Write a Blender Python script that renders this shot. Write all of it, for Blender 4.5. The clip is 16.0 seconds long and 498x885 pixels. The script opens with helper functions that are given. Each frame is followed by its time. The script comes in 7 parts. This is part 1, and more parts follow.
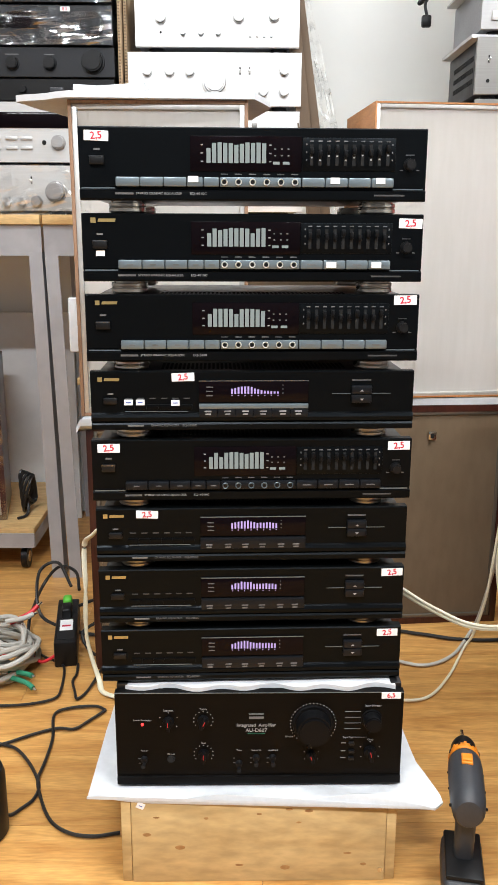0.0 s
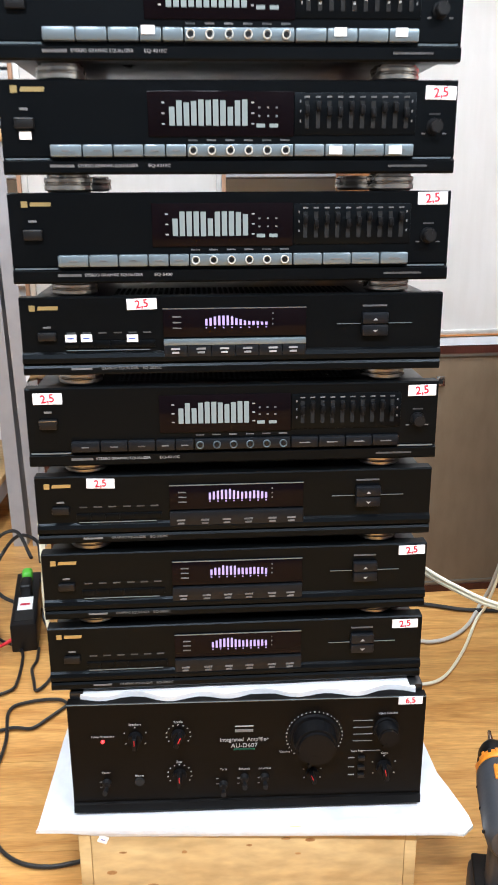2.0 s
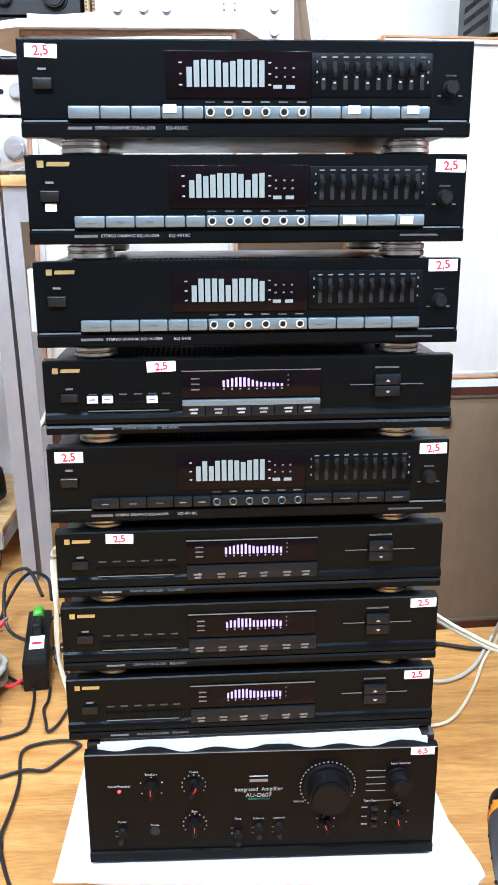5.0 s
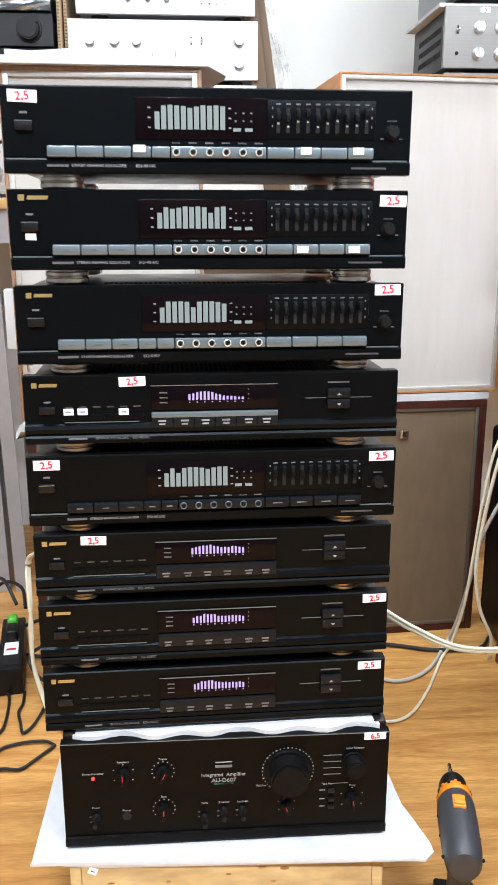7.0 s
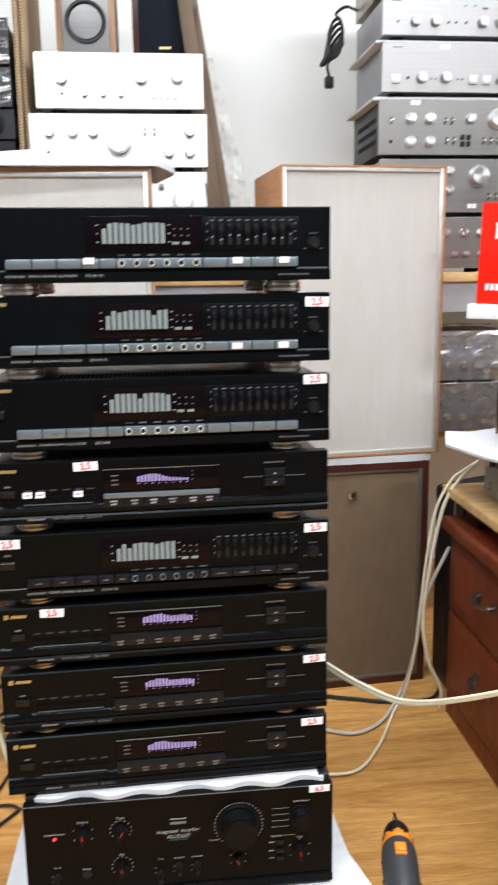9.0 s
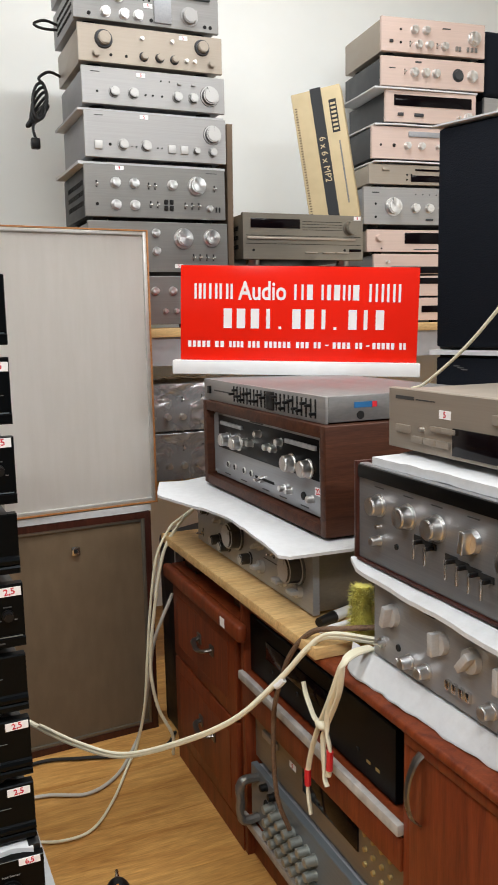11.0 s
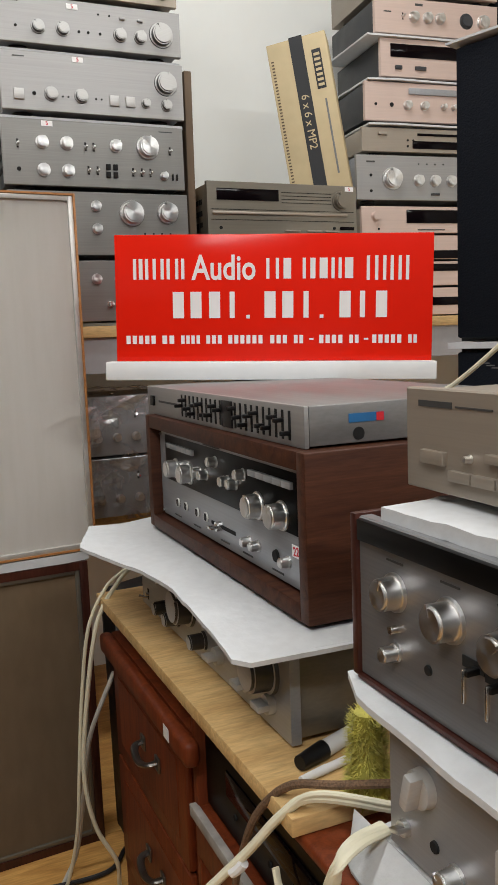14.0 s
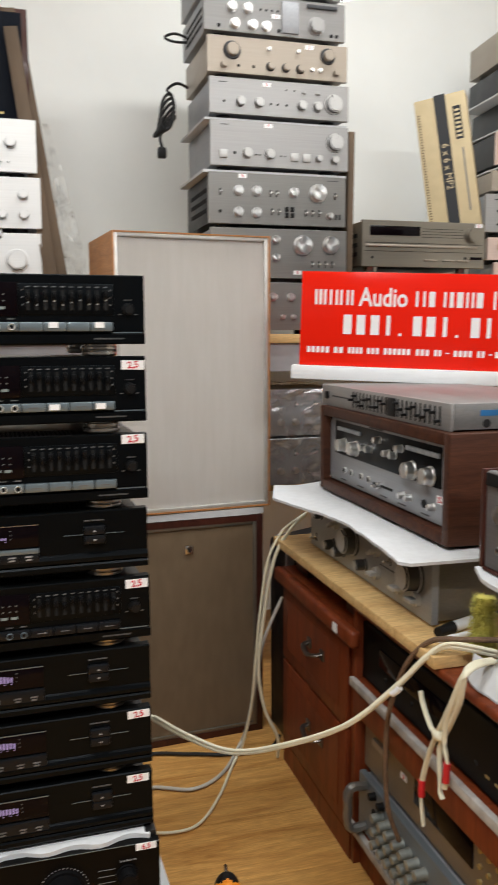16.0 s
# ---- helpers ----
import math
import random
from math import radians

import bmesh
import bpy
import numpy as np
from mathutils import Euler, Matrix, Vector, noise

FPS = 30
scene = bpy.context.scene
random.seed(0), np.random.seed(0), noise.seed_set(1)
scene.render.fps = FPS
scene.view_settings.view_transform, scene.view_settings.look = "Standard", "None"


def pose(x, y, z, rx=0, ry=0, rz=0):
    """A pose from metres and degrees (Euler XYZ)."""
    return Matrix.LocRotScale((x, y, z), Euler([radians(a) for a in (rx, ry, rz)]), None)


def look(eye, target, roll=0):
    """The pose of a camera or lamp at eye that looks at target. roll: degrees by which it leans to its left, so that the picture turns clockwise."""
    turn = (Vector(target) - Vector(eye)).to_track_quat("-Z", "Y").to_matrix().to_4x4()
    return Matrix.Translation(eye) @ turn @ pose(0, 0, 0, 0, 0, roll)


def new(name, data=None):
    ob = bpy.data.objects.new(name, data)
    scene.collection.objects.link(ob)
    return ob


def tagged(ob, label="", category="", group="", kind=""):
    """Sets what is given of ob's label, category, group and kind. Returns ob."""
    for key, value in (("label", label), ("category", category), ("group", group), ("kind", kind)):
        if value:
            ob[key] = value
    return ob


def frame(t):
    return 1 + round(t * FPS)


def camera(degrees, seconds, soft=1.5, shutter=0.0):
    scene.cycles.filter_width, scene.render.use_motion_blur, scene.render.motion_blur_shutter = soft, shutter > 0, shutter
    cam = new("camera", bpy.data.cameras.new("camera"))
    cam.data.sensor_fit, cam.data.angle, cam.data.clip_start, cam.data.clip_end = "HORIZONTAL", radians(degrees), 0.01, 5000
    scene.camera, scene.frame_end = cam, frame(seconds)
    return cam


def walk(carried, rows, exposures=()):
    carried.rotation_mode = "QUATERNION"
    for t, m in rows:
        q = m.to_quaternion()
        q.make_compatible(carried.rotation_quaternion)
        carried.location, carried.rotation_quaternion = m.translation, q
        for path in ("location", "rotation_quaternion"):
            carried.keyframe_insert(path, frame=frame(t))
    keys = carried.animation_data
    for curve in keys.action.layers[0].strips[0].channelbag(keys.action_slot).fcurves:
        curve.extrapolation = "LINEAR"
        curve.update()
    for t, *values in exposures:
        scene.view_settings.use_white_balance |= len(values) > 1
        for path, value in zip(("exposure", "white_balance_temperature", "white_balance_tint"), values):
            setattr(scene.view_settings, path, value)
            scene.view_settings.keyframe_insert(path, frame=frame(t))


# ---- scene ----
cam = camera(33.6, 16.0, shutter=0.5)
PATH = [
    (0, (-0.034, -1.097, 0.962), (-0.004, 0.844, 0.481), 0.2),
    (0.5, (-0.032, -1.08, 0.955), (0.008, 0.861, 0.473), 0.3),
    (1, (-0.034, -1.052, 0.941), (0.017, 0.886, 0.447), 0.1),
    (1.5, (-0.029, -0.955, 0.901), (0.024, 0.972, 0.369), -0.6),
    (2, (-0.028, -0.848, 0.894), (0.042, 1.061, 0.301), -0.3),
    (2.5, (-0.049, -0.78, 0.903), (0.058, 1.107, 0.247), 0.8),
    (3, (-0.067, -0.786, 0.918), (0.057, 1.09, 0.236), 1.5),
    (3.5, (-0.073, -0.834, 0.932), (0.041, 1.056, 0.286), 1.2),
    (6, (-0.026, -0.864, 0.939), (0.022, 1.067, 0.421), -0.8),
    (6.5, (-0.026, -0.881, 0.937), (0.091, 1.048, 0.422), -0.8),
    (7, (-0.037, -0.942, 0.953), (0.098, 0.988, 0.447), 0.0),
    (7.5, (-0.052, -0.988, 0.967), (0.072, 0.949, 0.482), 0.8),
    (8, (-0.047, -1.004, 0.977), (0.066, 0.938, 0.511), 0.3),
    (8.5, (-0.038, -1.01, 0.988), (0.079, 0.937, 0.546), -0.3),
    (9, (-0.008, -1.033, 1.012), (0.201, 0.918, 0.621), -0.8),
    (9.5, (0.018, -1.052, 1.023), (0.418, 0.878, 0.684), -0.9),
    (10, (0.055, -1.067, 1.03), (0.656, 0.815, 0.715), -0.9),
    (12.5, (0.096, -1.092, 1.031), (0.921, 0.712, 0.772), -1.4),
    (13, (0.268, -0.768, 0.992), (1.074, 1.045, 0.742), -1.7),
    (13.5, (0.319, -0.676, 0.984), (1.111, 1.142, 0.726), -2.0),
    (14, (0.318, -0.677, 0.984), (1.103, 1.145, 0.73), -2.2),
    (14.5, (0.264, -0.782, 0.993), (1.063, 1.038, 0.766), -2.1),
    (15, (0.083, -1.099, 1.033), (0.881, 0.723, 0.823), -1.3),
    (15.5, (0.058, -1.094, 1.028), (0.75, 0.768, 0.793), -1.1),
    (16, (0.036, -1.083, 1.023), (0.588, 0.821, 0.76), -0.2),
]
walk(cam, [(t, look(eye, target, roll)) for t, eye, target, roll in PATH],
     exposures=[(0.0, 0.0, 6350, 10), (1.0, 0.0, 6300, 10), (2.5, 0.66, 5560, 10), (3.5, 1.01, 5080, 10), (6.0, 0.47, 5780, 10), (7.0, 0.28, 6000, 10), (8.5, 0.08, 6050, 10),
                (9.0, -0.02, 6200, 10), (10.0, -0.56, 6550, 10), (12.5, -0.68, 6650, 10), (13.0, -0.97, 6750, 10), (13.5, -1.06, 6750, 10), (14.0, -1.06, 6750, 10), (14.5, -0.97, 6750, 10), (15.0, -0.75, 6650, 10), (16.0, -0.75, 6700, 10)])


# ---- light ----
world = bpy.data.worlds.new("world")
scene.world = world
world.use_nodes = True
world.node_tree.nodes["Background"].inputs["Color"].default_value = (0.8, 0.9, 1.0, 1)
world.node_tree.nodes["Background"].inputs["Strength"].default_value = 0.25


def assumed_tube_lamp(x, y, z, length, rz, power, colour):
    """Light of an assumed ceiling fluorescent fitting, out of view."""
    data = bpy.data.lights.new("tube_light", "AREA")
    data.shape, data.size, data.size_y, data.energy, data.color = "RECTANGLE", length, 0.12, power, colour
    ob = new("tube_light", data)
    ob.matrix_basis = pose(x, y, z, 0, 0, rz)
    return ob


ROOM_TOP = 2.75
# Assumed overhead lamps, unseen; the rear pair is added to brighten the fronts.
for lx, ly, lp in ((-0.45, -0.1, 38), (1.12, 0.7, 36), (-0.5, -1.7, 86), (1.4, -1.7, 88)):
    assumed_tube_lamp(lx, ly, ROOM_TOP - 0.1, 1.2, 0, lp, (0.95, 0.98, 1.0))


# ---- materials ----
def material(name, colour, rough=0.5, metal=0.0, vary=0.12, scale=30.0, bump=0.05, stretch=(1, 1, 1), second=None, coat=0.0,
             rough_vary=0.12, detail=4.0, spread=(0.35, 0.65), random_tint=0.0, specular=0.5, radial=0.0):
    """A surface with two scales of variation in colour and gloss, and fine relief."""
    m = bpy.data.materials.new(name)
    m.use_nodes = True
    nt = m.node_tree
    b = nt.nodes["Principled BSDF"]
    co = nt.nodes.new("ShaderNodeTexCoord")
    mp = nt.nodes.new("ShaderNodeMapping")
    mp.inputs["Scale"].default_value = stretch
    nt.links.new(co.outputs["Object"], mp.inputs["Vector"])
    fine = nt.nodes.new("ShaderNodeTexNoise")
    fine.inputs["Scale"].default_value, fine.inputs["Detail"].default_value = scale, detail
    broad = nt.nodes.new("ShaderNodeTexNoise")
    broad.inputs["Scale"].default_value, broad.inputs["Detail"].default_value = scale / 9, 2
    for n in (fine, broad):
        nt.links.new(mp.outputs["Vector"], n.inputs["Vector"])
    ramp = nt.nodes.new("ShaderNodeValToRGB")
    c2 = second or tuple(c * (1 - vary) for c in colour)
    ramp.color_ramp.elements[0].color, ramp.color_ramp.elements[1].color = (*c2, 1), (*colour, 1)
    ramp.color_ramp.elements[0].position, ramp.color_ramp.elements[1].position = spread
    nt.links.new(fine.outputs["Fac"], ramp.inputs["Fac"])
    mix = nt.nodes.new("ShaderNodeMix")
    mix.data_type, mix.blend_type = "RGBA", "MULTIPLY"
    tone = nt.nodes.new("ShaderNodeMapRange")
    tone.inputs["To Min"].default_value, tone.inputs["To Max"].default_value = 1 - vary, 1 + vary * 0.4
    nt.links.new(broad.outputs["Fac"], tone.inputs["Value"])
    mix.inputs[0].default_value = 1.0
    nt.links.new(ramp.outputs["Color"], mix.inputs[6])
    nt.links.new(tone.outputs["Result"], mix.inputs[7])
    last = mix.outputs[2]
    if random_tint:
        info = nt.nodes.new("ShaderNodeObjectInfo")
        span = nt.nodes.new("ShaderNodeMapRange")
        span.inputs["To Min"].default_value, span.inputs["To Max"].default_value = 1 - random_tint, 1 + random_tint * 0.5
        nt.links.new(info.outputs["Random"], span.inputs["Value"])
        again = nt.nodes.new("ShaderNodeMix")
        again.data_type, again.blend_type = "RGBA", "MULTIPLY"
        again.inputs[0].default_value = 1.0
        nt.links.new(last, again.inputs[6])
        nt.links.new(span.outputs["Result"], again.inputs[7])
        last = again.outputs[2]
    nt.links.new(last, b.inputs["Base Color"])
    rr = nt.nodes.new("ShaderNodeMapRange")
    rr.inputs["To Min"].default_value, rr.inputs["To Max"].default_value = max(rough - rough_vary, 0.02), min(rough + rough_vary, 1)
    nt.links.new(broad.outputs["Fac"], rr.inputs["Value"])
    nt.links.new(rr.outputs["Result"], b.inputs["Roughness"])
    b.inputs["Metallic"].default_value = metal
    b.inputs["Coat Weight"].default_value = coat
    b.inputs["Specular IOR Level"].default_value = specular
    if radial:
        tangent = nt.nodes.new("ShaderNodeTangent")
        tangent.direction_type, tangent.axis = "RADIAL", "Y"
        nt.links.new(tangent.outputs[0], b.inputs["Tangent"])
        b.inputs["Anisotropic"].default_value = radial
    if bump:
        bp = nt.nodes.new("ShaderNodeBump")
        bp.inputs["Strength"].default_value, bp.inputs["Distance"].default_value = bump, 0.004
        nt.links.new(fine.outputs["Fac"], bp.inputs["Height"])
        nt.links.new(bp.outputs["Normal"], b.inputs["Normal"])
    return m


def wood(name, light, dark, rings=6.0, grain=(1, 14, 14), rough=0.4, coat=0.0, random_tint=0.0, knots=False, turbulence=4.0, per_object=False):
    """Timber with long grain along local x, growth figure and pores."""
    m = bpy.data.materials.new(name)
    m.use_nodes = True
    nt = m.node_tree
    b = nt.nodes["Principled BSDF"]
    co = nt.nodes.new("ShaderNodeTexCoord")
    source = co.outputs["Object"]
    if per_object:
        info = nt.nodes.new("ShaderNodeObjectInfo")
        shift = nt.nodes.new("ShaderNodeVectorMath")
        shift.operation = "MULTIPLY_ADD"
        comb = nt.nodes.new("ShaderNodeCombineXYZ")
        for i in range(3):
            nt.links.new(info.outputs["Random"], comb.inputs[i])
        nt.links.new(comb.outputs[0], shift.inputs[0])
        shift.inputs[1].default_value = (37, 53, 11)
        nt.links.new(source, shift.inputs[2])
        source = shift.outputs[0]
    mp = nt.nodes.new("ShaderNodeMapping")
    mp.inputs["Scale"].default_value = grain
    nt.links.new(source, mp.inputs["Vector"])
    wave = nt.nodes.new("ShaderNodeTexNoise")
    wave.inputs["Scale"].default_value, wave.inputs["Detail"].default_value, wave.inputs["Distortion"].default_value = rings, 6, turbulence * 0.3
    pore = nt.nodes.new("ShaderNodeTexNoise")
    pore.inputs["Scale"].default_value, pore.inputs["Detail"].default_value = rings * 9, 5
    for n in (wave, pore):
        nt.links.new(mp.outputs["Vector"], n.inputs["Vector"])
    ramp = nt.nodes.new("ShaderNodeValToRGB")
    mid = tuple((p + q) / 2 for p, q in zip(light, dark))
    ramp.color_ramp.elements[0].position, ramp.color_ramp.elements[0].color = 0.32, (*dark, 1)
    ramp.color_ramp.elements[1].position, ramp.color_ramp.elements[1].color = 0.66, (*light, 1)
    e = ramp.color_ramp.elements.new(0.48)
    e.color = (*mid, 1)
    nt.links.new(wave.outputs["Fac"], ramp.inputs["Fac"])
    mix = nt.nodes.new("ShaderNodeMix")
    mix.data_type, mix.blend_type = "RGBA", "MULTIPLY"
    mix.inputs[0].default_value = 1.0
    tone = nt.nodes.new("ShaderNodeMapRange")
    tone.inputs["From Min"].default_value, tone.inputs["From Max"].default_value = 0.3, 0.7
    tone.inputs["To Min"].default_value, tone.inputs["To Max"].default_value = 0.8, 1.1
    nt.links.new(pore.outputs["Fac"], tone.inputs["Value"])
    nt.links.new(ramp.outputs["Color"], mix.inputs[6])
    nt.links.new(tone.outputs["Result"], mix.inputs[7])
    last = mix.outputs[2]
    if random_tint:
        inf = nt.nodes.new("ShaderNodeObjectInfo")
        span = nt.nodes.new("ShaderNodeMapRange")
        span.inputs["To Min"].default_value, span.inputs["To Max"].default_value = 1 - random_tint, 1 + random_tint
        nt.links.new(inf.outputs["Random"], span.inputs["Value"])
        again = nt.nodes.new("ShaderNodeMix")
        again.data_type, again.blend_type = "RGBA", "MULTIPLY"
        again.inputs[0].default_value = 1.0
        nt.links.new(last, again.inputs[6])
        nt.links.new(span.outputs["Result"], again.inputs[7])
        last = again.outputs[2]
    nt.links.new(last, b.inputs["Base Color"])
    b.inputs["Roughness"].default_value = rough
    b.inputs["Coat Weight"].default_value = coat
    b.inputs["Coat Roughness"].default_value = 0.15
    b.inputs["Specular IOR Level"].default_value = 0.28
    bp = nt.nodes.new("ShaderNodeBump")
    bp.inputs["Strength"].default_value, bp.inputs["Distance"].default_value = 0.08, 0.002
    nt.links.new(pore.outputs["Fac"], bp.inputs["Height"])
    nt.links.new(bp.outputs["Normal"], b.inputs["Normal"])
    return m


def glow(name, colour, strength):
    m = bpy.data.materials.new(name)
    m.use_nodes = True
    b = m.node_tree.nodes["Principled BSDF"]
    b.inputs["Base Color"].default_value = (*[c * 0.3 for c in colour], 1)
    b.inputs["Emission Color"].default_value = (*colour, 1)
    b.inputs["Emission Strength"].default_value = strength
    return m


def clear(name, rough=0.12, tint=(1, 1, 1), amount=0.55):
    """Thin crumpled clear film: part see-through, part glossy."""
    m = bpy.data.materials.new(name)
    m.use_nodes = True
    nt = m.node_tree
    b = nt.nodes.new("ShaderNodeBsdfGlossy")
    b.inputs["Color"].default_value = (*tint, 1)
    b.inputs["Roughness"].default_value = rough
    see = nt.nodes.new("ShaderNodeBsdfTransparent")
    mix = nt.nodes.new("ShaderNodeMixShader")
    co = nt.nodes.new("ShaderNodeTexCoord")
    n = nt.nodes.new("ShaderNodeTexNoise")
    n.inputs["Scale"].default_value, n.inputs["Detail"].default_value, n.inputs["Distortion"].default_value = 16, 3, 0.8
    nt.links.new(co.outputs["Object"], n.inputs["Vector"])
    r = nt.nodes.new("ShaderNodeMapRange")
    r.inputs["From Min"].default_value, r.inputs["From Max"].default_value = 0.45, 0.75
    r.inputs["To Min"].default_value, r.inputs["To Max"].default_value = 0.04, amount
    nt.links.new(n.outputs["Fac"], r.inputs["Value"])
    nt.links.new(r.outputs["Result"], mix.inputs[0])
    nt.links.new(see.outputs[0], mix.inputs[1])
    nt.links.new(b.outputs[0], mix.inputs[2])
    nt.links.new(mix.outputs[0], nt.nodes["Material Output"].inputs["Surface"])
    bp = nt.nodes.new("ShaderNodeBump")
    bp.inputs["Strength"].default_value, bp.inputs["Distance"].default_value = 0.5, 0.01
    nt.links.new(n.outputs["Fac"], bp.inputs["Height"])
    nt.links.new(bp.outputs["Normal"], b.inputs["Normal"])
    return m


WALL = material("wall_paint", (0.89, 0.905, 0.88), 0.75, vary=0.02, scale=9, bump=0.01)
# For the unseen south wall, darkened so black panels mirror a dim room.
DIMWALL = material("shelved_wall", (0.09, 0.105, 0.12), 0.8, vary=0.3, scale=6, bump=0.05)
# For the unseen west wall; its grey sets how much light fills the desk.
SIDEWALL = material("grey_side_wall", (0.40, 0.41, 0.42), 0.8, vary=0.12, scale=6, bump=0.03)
CEIL = material("ceiling_paint", (0.85, 0.85, 0.83), 0.8, vary=0.04, scale=30, bump=0.02)
LAMINATE = wood("floor_laminate", (0.64, 0.355, 0.112), (0.43, 0.20, 0.052), 2.6, (1.5, 11, 11), 0.32, random_tint=0.06, per_object=True)
JOINT = material("floor_joint", (0.2, 0.1, 0.04), 0.8)
PINE = wood("pine_board", (0.60, 0.44, 0.215), (0.43, 0.285, 0.12), 3.0, (1.1, 3.2, 3.2), 0.6)
KNOT = wood("pine_knot", (0.42, 0.24, 0.09), (0.22, 0.10, 0.035), 20, (1, 1, 1), 0.65)
PLY = wood("plywood", (0.70, 0.48, 0.22), (0.55, 0.34, 0.14), 3, (2, 10, 10), 0.5)
TEAK = wood("teak_veneer", (0.48, 0.22, 0.08), (0.34, 0.14, 0.045), 5, (12, 1.5, 12), 0.45)
TEAK_PALE = wood("walnut_edge", (0.36, 0.22, 0.14), (0.25, 0.14, 0.08), 5, (12, 12, 1), 0.5)
MIXPANEL = material("blue_grey_rack_panel", (0.17, 0.195, 0.215), 0.42, 0.4, vary=0.12, scale=120, bump=0.015, stretch=(0.04, 1, 3))
MIXKNOB = material("grey_green_knob", (0.36, 0.38, 0.35), 0.35, 0.6, vary=0.12, scale=120, bump=0.02)
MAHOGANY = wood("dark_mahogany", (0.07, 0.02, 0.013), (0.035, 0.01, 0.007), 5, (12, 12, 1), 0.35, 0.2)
CABINET = wood("red_brown_cabinet", (0.205, 0.042, 0.012), (0.115, 0.020, 0.006), 4, (12, 12, 1), 0.45, 0.04)
WALNUT = wood("walnut_case", (0.078, 0.028, 0.014), (0.036, 0.012, 0.007), 4, (14, 1.2, 14), 0.5, 0.0)
WALNUT.node_tree.nodes["Principled BSDF"].inputs["Specular IOR Level"].default_value = 0.22
BLACK = material("black_lacquered_metal", (0.0022, 0.0025, 0.0029), 0.34, vary=0.15, scale=220, bump=0.01, rough_vary=0.05, specular=0.12)
BLACK.node_tree.nodes["Principled BSDF"].inputs["Specular Tint"].default_value = (0.78, 0.9, 1.0, 1)
BLACKSATIN = material("black_brushed_aluminium", (0.0030, 0.0027, 0.0026), 0.40, vary=0.2, scale=160, bump=0.02, stretch=(0.05, 1, 3), specular=0.09)
BLACKMETAL = material("black_steel_cover", (0.009, 0.009, 0.0095), 0.33, 0.0, scale=300, bump=0.04, specular=0.55)
BLACKPLASTIC = material("black_plastic", (0.006, 0.006, 0.0065), 0.4, scale=200, bump=0.03, specular=0.28)
BLACKPANEL = material("black_front_panel", (0.014, 0.015, 0.018), 0.45, vary=0.15, scale=200, bump=0.02, specular=0.3)
GREYPLASTIC = material("dark_grey_plastic", (0.035, 0.037, 0.042), 0.5, scale=260, bump=0.05)
ORANGE = material("orange_plastic", (0.75, 0.24, 0.015), 0.4, scale=200, bump=0.02)
SLIDER = material("matt_black_slider", (0.004, 0.004, 0.0045), 0.5, scale=200, bump=0.02, specular=0.12)
GLASS = material("smoked_window", (0.0042, 0.0024, 0.0032), 0.1, vary=0.05, bump=0.0, rough_vary=0.02, specular=0.09)
STEELBLUE = material("blue_grey_button", (0.18, 0.225, 0.25), 0.3, 0.5, vary=0.15, scale=120, bump=0.01, stretch=(0.05, 1, 1))
DARKBUTTON = material("charcoal_button", (0.0085, 0.0095, 0.0115), 0.34, 0.1, vary=0.2, scale=150, bump=0.01, specular=0.22)
SILVER = material("brushed_silver_panel", (0.375, 0.37, 0.365), 0.42, 0.55, vary=0.08, scale=120, bump=0.015, stretch=(0.04, 1, 3))
SILVERWHITE = material("pale_silver_panel", (0.80, 0.80, 0.79), 0.45, 0.3, vary=0.05, scale=120, bump=0.01, stretch=(0.04, 1, 3))
SILVERDARK = material("grey_silver_panel", (0.262, 0.257, 0.252), 0.42, 0.55, vary=0.1, scale=120, bump=0.015, stretch=(0.04, 1, 3))
STEELPANEL = material("steel_panel", (0.25, 0.243, 0.23), 0.38, 0.7, vary=0.1, scale=150, bump=0.02, stretch=(0.04, 1, 3))
CHAMPAGNE = material("champagne_panel", (0.375, 0.325, 0.27), 0.42, 0.5, vary=0.06, scale=120, bump=0.01, stretch=(0.04, 1, 3))
SILVERPALE = material("light_silver_panel", (0.56, 0.56, 0.55), 0.42, 0.35, vary=0.06, scale=120, bump=0.01, stretch=(0.04, 1, 3))
ROSE = material("rose_silver_panel", (0.66, 0.515, 0.455), 0.45, 0.4, vary=0.06, scale=120, bump=0.01, stretch=(0.04, 1, 3))
BRONZE = material("bronze_grey_panel", (0.25, 0.225, 0.185), 0.38, 0.7, vary=0.08, scale=120, bump=0.01, stretch=(0.04, 1, 3))
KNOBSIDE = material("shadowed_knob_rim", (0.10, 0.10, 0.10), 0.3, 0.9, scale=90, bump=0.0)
GREYCOVER = material("grey_steel_cover", (0.34, 0.35, 0.37), 0.5, 0.3, vary=0.1, scale=200, bump=0.04)
DARKCOVER = material("charcoal_steel_cover", (0.045, 0.047, 0.052), 0.5, 0.2, vary=0.1, scale=200, bump=0.04)
CHROME = material("bright_metal", (0.72, 0.71, 0.69), 0.2, 1.0, vary=0.08, scale=90, bump=0.01)
KNOBMETAL = material("turned_aluminium", (0.78, 0.775, 0.765), 0.30, 1.0, vary=0.1, scale=160, bump=0.02, rough_vary=0.06, radial=0.75)
KNOBBRIGHT = material("bright_turned_aluminium", (0.86, 0.855, 0.84), 0.28, 1.0, vary=0.08, scale=160, bump=0.02, rough_vary=0.06, radial=0.75)
FOOT = material("warm_silver_foot", (0.40, 0.37, 0.33), 0.28, 0.95, vary=0.12, scale=80, bump=0.01)
GALV = material("galvanised_steel", (0.43, 0.43, 0.45), 0.5, 0.35, vary=0.1, scale=24, bump=0.02)
FOAM = material("white_packing_foam", (0.61, 0.625, 0.64), 0.8, vary=0.06, scale=70, bump=0.25)
